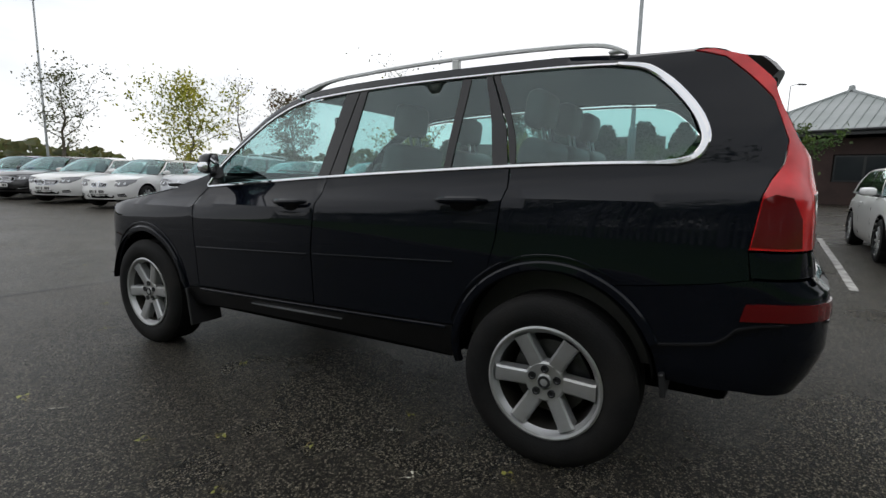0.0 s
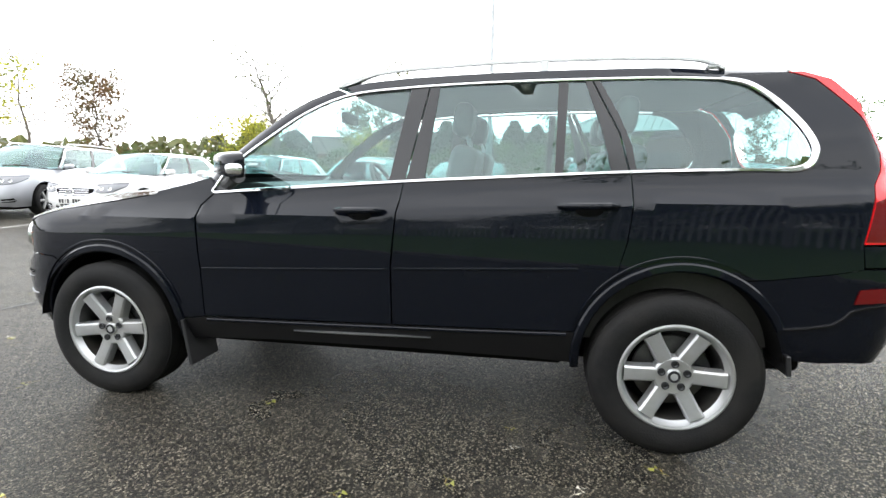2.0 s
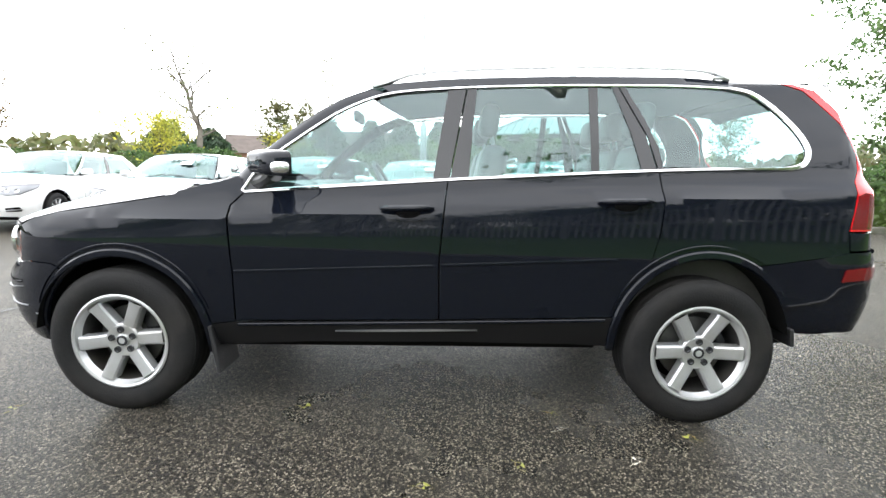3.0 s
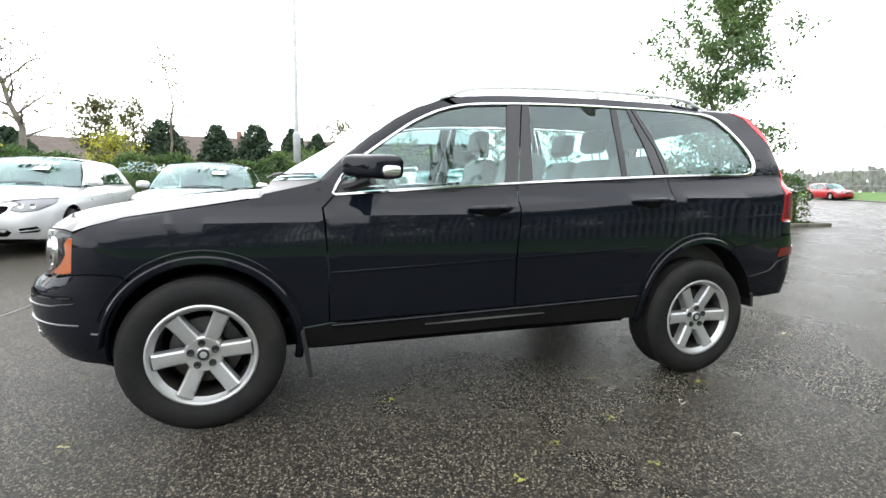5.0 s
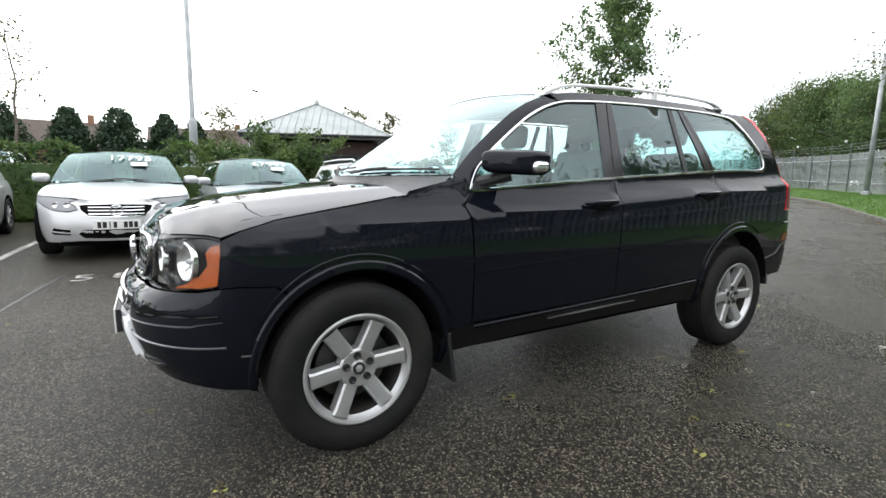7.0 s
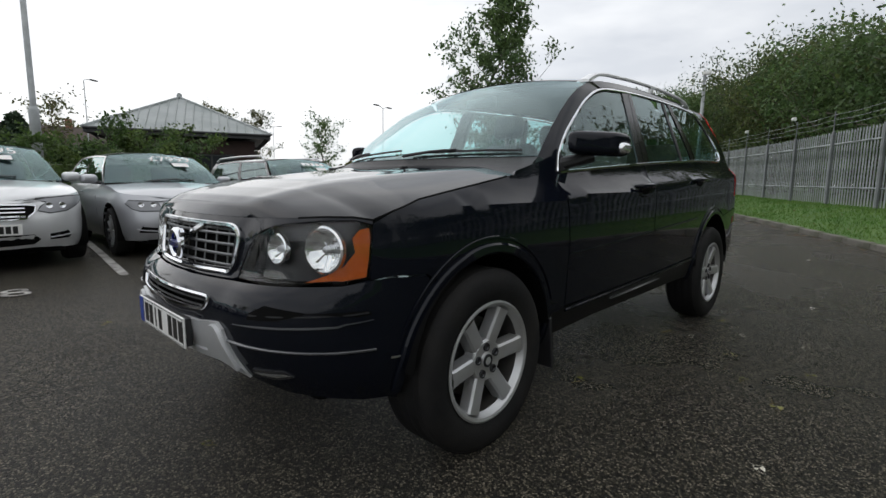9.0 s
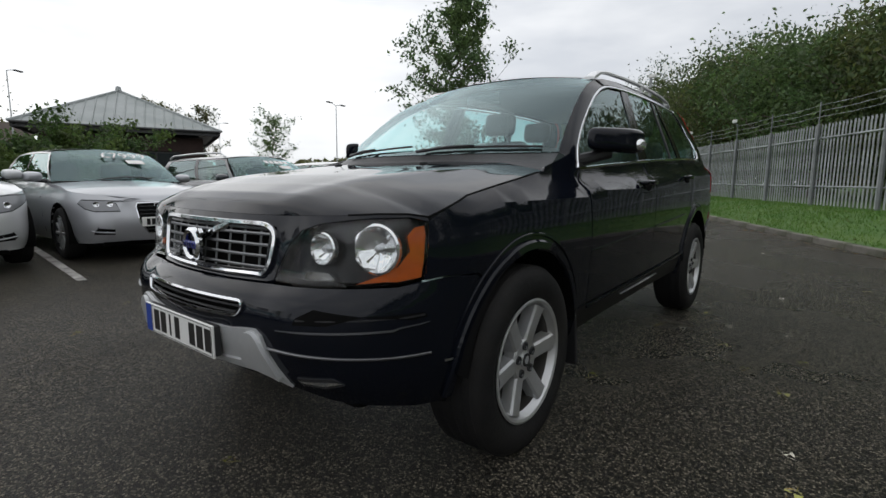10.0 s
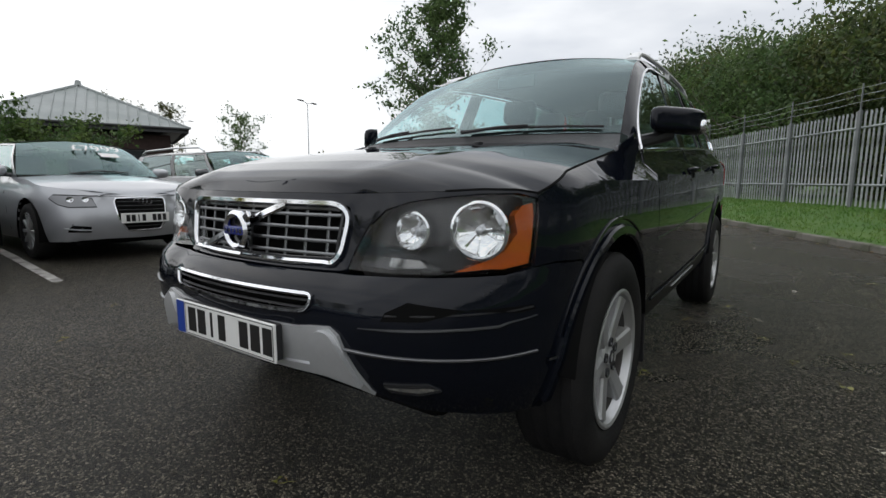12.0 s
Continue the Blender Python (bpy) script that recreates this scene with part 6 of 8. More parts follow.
    both("quarter_glass", skin_panel(SUV, X((1.236, 1.245), (1.80, 1.248), (1.875, 1.265), (1.92, 1.335), (1.885, 1.425), (1.80, 1.525), (1.72, 1.595), (1.63, 1.628), (1.35, 1.642), (1.08, 1.642), (1.165, 1.49), (1.222, 1.34)), (), 0.08, 0, 0, -0.006), M_GLASS_DARK, car, "tinted rear quarter window")
    top_line = curve2(CHROME_TOP, 5)
    both("window_chrome", ribbon(SUV, X(*top_line), 0.014, 0.006), M_CHROME, car, "bright chrome window surround")
    both("window_chrome", ribbon(SUV, X(*curve2(CHROME_REAR, 5)), lambda k: 0.017 + 0.016 * math.sin(math.pi * k) ** 0.7, 0.009), M_CHROME, car, "bright chrome window surround")
    both("belt_chrome", ribbon(SUV, X(*curve2(BELT, 6)), 0.017, 0.008), M_CHROME, car, "bright chrome belt strip")
    both("belt_chrome", ribbon(SUV, X((-0.80, 1.118), (-0.815, 1.126), (-0.808, 1.14)), 0.016, 0.008), M_CHROME, car)

    # --- windscreen, front pillars, roof ---
    K2 = [(-0.868, -0.752, 1.195), (-0.835, -0.747, 1.232), (-0.745, -0.728, 1.315), (-0.61, -0.702, 1.422), (-0.46, -0.677, 1.526), (-0.34, -0.658, 1.590), (-0.2, -0.64, 1.640)]

    def k2(t):
        ks = np.linspace(0, 1, len(K2))
        return Vector([np.interp(t, ks, [q[i] for q in K2]) for i in range(3)])

    def screen(s, t):
        a = 2 * s - 1
        t = max(0.0, t)
        e = k2(t)
        cx = -1.14 + 0.84 * t ** 0.95
        cz = 1.19 + 0.495 * (t ** 0.93)
        w = abs(a) ** 2.2
        return Vector((cx * (1 - w) + e.x * w, a * abs(e.y), cz * (1 - w) + e.z * w))

    part("windscreen", surface_bm(screen, 24, 18), M_GLASS_HERO, car, "windscreen glass")
    band_ = surface_bm(lambda s, t: screen(s, 0.0 + 0.045 * t) + Vector((0.006, 0, -0.004)), 24, 2)
    part("screen_lower_band", band_, M_DARK, car)

    def pillar(s, t):
        x = -0.845 + 0.735 * t
        z = np.interp(x, [q[0] for q in CHROME_TOP], [q[1] for q in CHROME_TOP]) if x > -0.81 else 1.135 + (x + 0.81) * 0.2
        a = SUV.at(SUV.u_of_x(x, z), z, -0.002)
        b = k2(t)
        mid = a.lerp(b, s)
        out = (Vector((0, -1, 0.35))).normalized() * 0.011 * (1 - t ** 2) * math.sin(math.pi * min(1, s)) ** 0.8
        return mid + out

    both("front_pillar", surface_bm(pillar, 8, 22), P, car)
    ZC = [(-0.4, 1.676), (-0.3, 1.688), (-0.1, 1.724), (0.2, 1.748), (0.8, 1.765), (1.5, 1.758), (1.9, 1.732), (2.06, 1.708)]

    def roof(s, t):
        a = 2 * s - 1
        w = min(1.0, abs(a))
        xs = -0.302 + (0.15 + 0.045 * smoothstep(0.9, 1.0, w)) * w ** 2.2
        x = xs + (2.03 - 0.16 * w ** 3 - xs) * t
        zr = np.interp(x, [q[0] for q in CHROME_TOP] + [1.9], [q[1] for q in CHROME_TOP] + [1.655]) + 0.012
        e = SUV.at(SUV.u_of_x(min(x, 1.9), zr), zr, 0.001)
        zc = np.interp(x, [q[0] for q in ZC], [q[1] for q in ZC])
        y = a * abs(e.y) if w < 0.985 else math.copysign(abs(e.y), a)
        side = 0.034 * math.sqrt(max(0.0, 1 - min(1.0, max(0.0, (w - 0.93) / 0.07)) ** 2))
        side *= 1 - 0.7 * smoothstep(0.72, 1.0, t)
        return Vector((x, y, zr + side + (zc - zr - side) * max(0.0, 1 - w ** 2.6)))

    part("roof", surface_bm(roof, 40, 40), P, car)
    part("headliner", surface_bm(lambda s, t: roof(0.06 + 0.88 * s, 0.03 + 0.93 * t) + Vector((0, 0, -0.05)), 16, 16), M_LINER, car, "grey headliner")

    def spoiler(s, t):
        a = 2 * s - 1
        x = 1.95 + 0.28 * t - 0.05 * abs(a) ** 3
        return Vector((x, a * (0.53 - 0.05 * t), 1.712 - 0.035 * t - 0.035 * abs(a) ** 3 - 0.05 * max(0, t - 0.8) / 0.2))

    sp = surface_bm(spoiler, 20, 8)
    bmesh.ops.solidify(sp, geom=sp.faces[:], thickness=0.035)
    part("roof_spoiler", sp, M_PLASTIC, car, "roof-edge spoiler")
    # --- bonnet ---
    ez = edge

    def bonnet(s, t):
        # t runs from the nose to the screen, s across
        a = 2 * s - 1
        w = min(1.0, abs(a))
        i0 = 2
        k = i0 + (len(ez) - 1 - i0) * t
        i = min(int(k), len(ez) - 2)
        u = ez[i][0] + (ez[i + 1][0] - ez[i][0]) * (k - i)
        z = ez[i][1] + (ez[i + 1][1] - ez[i][1]) * (k - i)
        e = SUV.at(u, z)
        tt = (e.x + 2.195) / 1.035
        cx = -2.207 + (2.207 - 1.175) * np.clip(tt, 0, 1)
        zc = np.interp(cx, [-2.207, -2.185, -2.15, -2.1, -1.98, -1.8, -1.55, -1.3, -1.17], [0.953, 0.975, 0.998, 1.022, 1.052, 1.085, 1.117, 1.143, 1.155])
        if t == 0:
            uu = u * w
            return SUV.at(uu if a <= 0 else -uu, 0.953) if w > 1e-6 else SUV.at(0, 0.953)
        f = 1 - w ** 2
        y = w * abs(e.y)
        zz = e.z + (zc - e.z) * (1 - w ** 3.4)
        ridge = 0.40 + 0.24 * np.clip(tt, 0, 1)
        zz += 0.007 * math.exp(-((y - ridge) / 0.08) ** 2) * min(1, 5 * t) * (1 - w ** 6)
        return Vector((e.x + (cx - e.x) * f, math.copysign(y, a), zz))

    part("bonnet", surface_bm(bonnet, 44, 44), P, car)
    both("bonnet_gap", ribbon(SUV, densify(edge[4:], 0.04)[:-int(math.dist(edge[4], edge[-1]) / 0.04)], 0.007, 0.0012, thick=0.0012), M_DARK, car)
    # cowl, wipers, washer jets
    def cowl(s, t):
        a = 2 * s - 1
        r = bonnet(s, 1.0)
        b = screen(s, 0.0)
        q = r.lerp(b, t)
        q.z -= 0.014 * math.sin(math.pi * t) + 0.004
        return q

    part("cowl", surface_bm(cowl, 24, 4), M_PLASTIC, car, "black plastic screen cowl")
    for y0, y1 in ((-0.10, -0.66), (0.52, -0.02)):
        def on_screen(y, t, h=0.012):
            s = (y / 0.72 + 1) / 2
            p = screen(min(max(s, 0), 1), t)
            return p + Vector((-0.6, 0, 0.8)) * h
        arm_pts = [on_screen(y0, -0.02, 0.02), on_screen(y0 * 0.7 + y1 * 0.3, 0.02, 0.028), on_screen((y0 + y1) / 2, 0.045, 0.022)]
        wiper = part("wiper", tube_bm(arm_pts, [0.009, 0.007, 0.005], 6), M_PLASTIC, car)
        part("wiper_blade", tube_bm([on_screen(y0 + (y1 - y0) * q, 0.025 + 0.04 * q, 0.012) for q in (0.05, 0.25, 0.5, 0.75, 1.0)], 0.006, 6), M_PLASTIC, wiper)
    for y in (-0.3, 0.3):
        p = bonnet((y / 0.78 + 1) / 2, 0.93)
        part("washer_jet", box_bm(p.x - 0.018, p.x + 0.018, y - 0.012, y + 0.012, p.z - 0.004, p.z + 0.009, 0.004, 2), M_PLASTIC, car)
    # --- roof rails ---
    rail_pts = [(-0.2, 1.668), (-0.11, 1.700), (-0.02, 1.728), (0.1, 1.745), (0.24, 1.753), (0.5, 1.765), (0.8, 1.771), (1.1, 1.771), (1.35, 1.765), (1.48, 1.757), (1.56, 1.742), (1.63, 1.708)]
    line = [Vector((x, -0.605 + 0.012 * x, z - 0.016)) for x, z in curve2(rail_pts, 3)]
    bm = bmesh.new()
    rows = []
    for i, p in enumerate(line):
        k = i / (len(line) - 1)
        w = 0.013 + 0.026 * max(0, 1 - 5 * k) + 0.012 * max(0, 6 * k - 5)
        h = 0.010 + 0.016 * max(0, min(8 * k, 1 - 5 * k))
        sec = [(-w, -h * 0.7), (-w, h * 0.4), (-w * 0.5, h), (w * 0.5, h), (w, h * 0.4), (w, -h * 0.7)]
        rows.append([bm.verts.new(p + Vector((0, a, b))) for a, b in sec])
    for r0, r1 in zip(rows[:-1], rows[1:]):
        for j in range(6):
            bm.faces.new((r0[j], r0[(j + 1) % 6], r1[(j + 1) % 6], r1[j]))
    bm.faces.new(rows[0])
    bm.faces.new(rows[-1])
    bmesh.ops.recalc_face_normals(bm, faces=bm.faces[:])
    rail = both("roof_rail", bm, M_RAIL, car, "satin aluminium roof rail")
    for x0, x1 in ((0.81, 0.85), (1.55, 1.62)):
        f = box_bm(x0, x1, -0.62 + 0.012 * x0, -0.59 + 0.012 * x0, 1.695, float(np.interp((x0 + x1) / 2, [q[0] for q in rail_pts], [q[1] for q in rail_pts])) - 0.02, 0.006, 1)
        both("rail_foot", f, M_RAIL, rail)
    # --- mirrors ---
    def mirror_shape(s, t):
        # an egg-shaped housing with a flat rear face
        th, ph = 2 * math.pi * s, math.pi * t
        c = math.cos(ph)
        r = math.sin(ph) ** 0.4
        y = math.copysign(abs(math.cos(th)) ** 0.42, math.cos(th)) * r
        z = math.copysign(abs(math.sin(th)) ** 0.48, math.sin(th)) * r
        x = -0.105 * max(c, 0) ** 0.9 + 0.016 * (1 if c < 0 else 0) * min(1, -c * 3)
        return Vector((-0.608 + x - 0.095 * y, -0.94 + 0.10 * y, 1.256 + 0.06 * z + 0.006 * y))

    mir = both("door_mirror", surface_bm(mirror_shape, 36, 20), P, door_f, "black door mirror")
    glassface = lathe_bm([(0.0, 0.0), (0.9, 0.0), (0.96, -0.06)], 28, False, "z")
    for v in glassface.verts:
        a = math.atan2(v.co.y, v.co.x)
        r = math.hypot(v.co.x, v.co.y)
        v.co = Vector((-0.591 - 0.087 * r * math.copysign(abs(math.cos(a)) ** 0.6, math.cos(a)), -0.94 + 0.086 * r * math.copysign(abs(math.cos(a)) ** 0.6, math.cos(a)), 1.256 + 0.049 * r * math.copysign(abs(math.sin(a)) ** 0.65, math.sin(a))))
    both("mirror_glass", glassface, M_CHROME, mir, "mirror glass")
    stalk = bmesh.new()
    for p0, p1, r0, r1 in (((-0.76, -0.79, 1.155), (-0.63, -0.90, 1.205), 0.034, 0.04),):
        v, f = tube_data([p0, ((p0[0] + p1[0]) / 2, (p0[1] + p1[1]) / 2, 1.175), p1], [r0, 0.03, r1], 10)
        vs = [stalk.verts.new(q) for q in v]
        for q in f:
            stalk.faces.new([vs[i] for i in q])
    both("mirror_stalk", stalk, M_PLASTIC, mir)
    sig = box_bm(-0.60, -0.508, -1.054, -0.995, 1.204, 1.262, 0.024, 3)
    both("mirror_indicator", sig, M_REFLECTOR, mir, "clear mirror indicator")
    # --- door handles ---
    for (x0, x1, z), door in (((-0.125, 0.125, 1.047), door_f), ((0.905, 1.155, 1.083), door_r)):
        # flat dark oval on the skin paints the shade of the handle's hollow
        cup = [(x0 + 0.06 + 0.07 + 0.058 * math.cos(a), z - 0.02 + 0.026 * math.sin(a)) for a in np.linspace(0, 2 * math.pi, 20, endpoint=False)]
        both("handle_cup", skin_panel(SUV, X(*cup), (), 0.03, 0, 0.0, 0.0018), M_DARK, door)
        pts = [(x0 + (x1 - x0) * i / 12, z + 0.004 * i / 12) for i in range(13)]
        hpts = []
        for i, (x, zz) in enumerate(pts):
            u = SUV.u_of_x(x, zz)
            lift = 0.008 + 0.03 * math.sin(math.pi * min(1, max(0, (i) / 12))) ** 0.5
            hpts.append(SUV.at(u, zz, lift))
        hb = tube_bm(hpts, [0.008, 0.013, 0.015, 0.0155, 0.016, 0.016, 0.016, 0.016, 0.016, 0.016, 0.0155, 0.014, 0.009], 10)
        both("door_handle", hb, P, door)
        low = [(x0 + 0.045 + 0.16 * i / 8, z - 0.052 - 0.004 * math.sin(math.pi * i / 8)) for i in range(9)]
        both("handle_lip", ribbon(SUV, X(*low), 0.009, 0.006, taper=True), P, door)
    # --- wheels, wells, underbody ---
    for x in (-1.4285, 1.4285):
        for s in (-1, 1):
            wheel(car, pose(x, s * 0.815, 0.365, 0, -6 if x < 0 else 0, 0 if s < 0 else 180))
        # well and underbody take a near-black that holds their shade in the colour
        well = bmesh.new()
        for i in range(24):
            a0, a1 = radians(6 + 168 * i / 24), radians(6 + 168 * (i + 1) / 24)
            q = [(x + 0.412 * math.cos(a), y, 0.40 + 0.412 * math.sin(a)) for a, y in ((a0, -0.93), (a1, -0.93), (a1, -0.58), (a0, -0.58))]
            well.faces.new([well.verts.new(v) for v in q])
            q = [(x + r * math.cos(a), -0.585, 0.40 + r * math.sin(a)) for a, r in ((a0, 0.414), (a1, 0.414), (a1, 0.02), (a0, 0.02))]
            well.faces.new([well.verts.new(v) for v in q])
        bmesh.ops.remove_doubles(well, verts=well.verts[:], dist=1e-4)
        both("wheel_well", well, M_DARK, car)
    for x, z1 in ((-0.985, 0.46), (1.862, 0.47)):
        flap = box_bm(x - 0.008, x + 0.012, -0.92, -0.70, 0.21 if x < 0 else 0.38, z1, 0.004, 1)
        bmesh.ops.rotate(flap, verts=flap.verts, cent=(x, -0.8, z1), matrix=Matrix.Rotation(radians(-8), 3, "Y"))
        both("mud_flap", flap, M_PLASTIC, car)
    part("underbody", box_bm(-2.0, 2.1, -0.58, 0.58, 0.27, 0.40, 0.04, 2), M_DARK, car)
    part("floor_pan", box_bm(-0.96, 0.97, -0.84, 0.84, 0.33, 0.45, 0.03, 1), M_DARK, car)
    # --- cabin ---
    for s in (-1, 1):
        part("door_lining", box_bm(-0.82, 2.1, s * 0.76 - 0.02, s * 0.76 + 0.02, 0.45, 1.08, 0.01, 1), M_TRIM, car)
    part("cabin_floor", box_bm(-0.82, 2.1, -0.73, 0.73, 0.5, 0.62), M_TRIM, car)
    part("boot_lining", box_bm(1.35, 2.15, -0.73, 0.73, 0.625, 1.02, 0.03, 1), M_TRIM, car)
    dash = surface_bm(lambda s, t: Vector((-0.89 + 0.53 * t, (2 * s - 1) * 0.68, 1.14 + 0.035 * math.sin(math.pi * t) - 0.10 * t ** 3)), 12, 8)
    bmesh.ops.solidify(dash, geom=dash.faces[:], thickness=0.12)
    part("dashboard", dash, M_TRIM, car)
    ring = lathe_bm([(0.178 + 0.014 * math.cos(a), 0.014 * math.sin(a)) for a in np.linspace(0, 2 * math.pi, 10, endpoint=False)], 36, True, "z")
    box_bm(-0.17, 0.17, -0.025, 0.025, -0.03, -0.005, 0.01, 1, bm=ring)
    lathe_hub = lathe_bm([(0.0, 0.01), (0.06, 0.0), (0.07, -0.04)], 20, False, "z")
    join_bm(ring, lathe_hub)
    bmesh.ops.transform(ring, matrix=pose(-0.27, 0.37, 1.13, 0, 62, 0), verts=ring.verts)
    part("steering_wheel", ring, M_TRIM, car)
    mirror_in = box_bm(-0.40, -0.37, -0.12, 0.12, 1.53, 1.60, 0.012, 2)
    part("inside_mirror", mirror_in, M_TRIM, car)

    def seat(x, y, w, name, mat=M_LEATHER):
        root = new(name)
        root.parent = car
        part("seat_cushion", box_bm(x - 0.26, x + 0.26, y - w, y + w, 0.68, 0.84, 0.06, 3), mat, root)
        back = box_bm(-0.07, 0.07, -w, w, 0.0, 0.60, 0.055, 3)
        bmesh.ops.transform(back, matrix=pose(x + 0.26, y, 0.78, 0, 14, 0), verts=back.verts)
        part("backrest", back, mat, root)
        head = box_bm(-0.055, 0.05, -0.13, 0.13, 0.64, 0.82, 0.045, 3)
        bmesh.ops.transform(head, matrix=pose(x + 0.27, y, 0.78, 0, 8, 0), verts=head.verts)
        hr = part("headrest", head, mat, root)
        for dy in (-0.05, 0.05):
            part("headrest_post", tube_bm([(x + 0.40, y + dy, 1.36), (x + 0.385, y + dy, 1.44)], 0.007, 6), M_SATIN, hr)

    for y in (-0.37, 0.37):
        seat(0.05, y, 0.24, "front_seat")
    for y in (-0.46, 0.0, 0.46):
        seat(0.86, y, 0.21, "rear_seat", M_LEATHER)
    rake(car)
    return car


def rake(car):
    """Sets the body nose-down on its springs, over level wheels."""
    wheels = [o for o in car.children if o.name.startswith("wheel") and o.data is None]
    on_wheels = {o for w in wheels for o in w.children_recursive}
    for ob in car.children_recursive:
        if ob.data is None or ob in on_wheels:
            continue
        me = ob.data
        co = np.empty(len(me.vertices) * 3, np.float32)
        me.vertices.foreach_get("co", co)
        p = co.reshape(-1, 3)
        x, z = p[:, 0].copy(), p[:, 2].copy()
        x = np.where(x < -1.86, -1.86 + (x + 1.86) * 0.895, np.where(x > 2.05, 2.05 + (x - 2.05) * 0.86, x))
        p[:, 0], p[:, 2] = x - 0.0125 * (z - 0.36), z + 0.0125 * x + 0.004
        me.vertices.foreach_set("co", co)
        me.update()


def ribbon_rect(x, y0, y1, z0, z1, w=0.002):
    """A thin border in the plane x."""
    bm = bmesh.new()
    for a, b, c, d in ((y0, y1, z0, z0 + w), (y0, y1, z1 - w, z1), (y0, y0 + w, z0 + w, z1 - w), (y1 - w, y1, z0 + w, z1 - w)):
        box_bm(x - 0.0006, x + 0.0002, a, b, c, d, bm=bm)
    return bm


suv()


# ---- the other parked cars ----
WHEEL_CACHE = {}


def simple_wheel(parent, m, r, spokes, dark=False):
    """A wheel for a parked car; alike wheels share their meshes."""
    key = (r, spokes, dark)
    if key not in WHEEL_CACHE:
        rr, w = r * 0.68, 0.105
        tyre = lathe_bm([(rr - 0.01, -w * 0.9), (rr + 0.02, -w * 1.02), (r - 0.04, -w * 1.05), (r - 0.012, -w * 0.9), (r, -w * 0.6), (r, w * 0.6), (r - 0.02, w), (rr, w)], 40)
        rim = lathe_bm([(rr, -w * 0.95), (rr - 0.008, -w), (rr - 0.02, -w * 0.9), (rr - 0.03, -w * 0.3), (rr - 0.035, w * 0.4), (0.0, w * 0.4)], 40)
        sp = bmesh.new()
        for k in range(spokes):
            b = box_bm(0.02, rr - 0.012, -w * 0.95, -w * 0.6, -0.011 - 0.07 / spokes, 0.011 + 0.07 / spokes, 0.005, 1)
            join_bm(sp, b, Matrix.Rotation(2 * math.pi * k / spokes, 4, "Y"))
        cap = lathe_bm([(0.0, -w), (0.03, -w * 0.99), (0.045, -w * 0.92), (0.06, -w * 0.6)], 20)
        WHEEL_CACHE[key] = [(n, from_bm(n, b, 35), mt) for n, b, mt in (("tyre", tyre, M_TYRE), ("rim", rim, M_LAMP_HOUSING), ("spoke_face", sp, M_ALLOY), ("hub_cap", cap, M_ALLOY))]
    root = new("wheel")
    root.parent = parent
    root.matrix_basis = m
    for n, me, mt in WHEEL_CACHE[key]:
        part(n, me, mt, root)


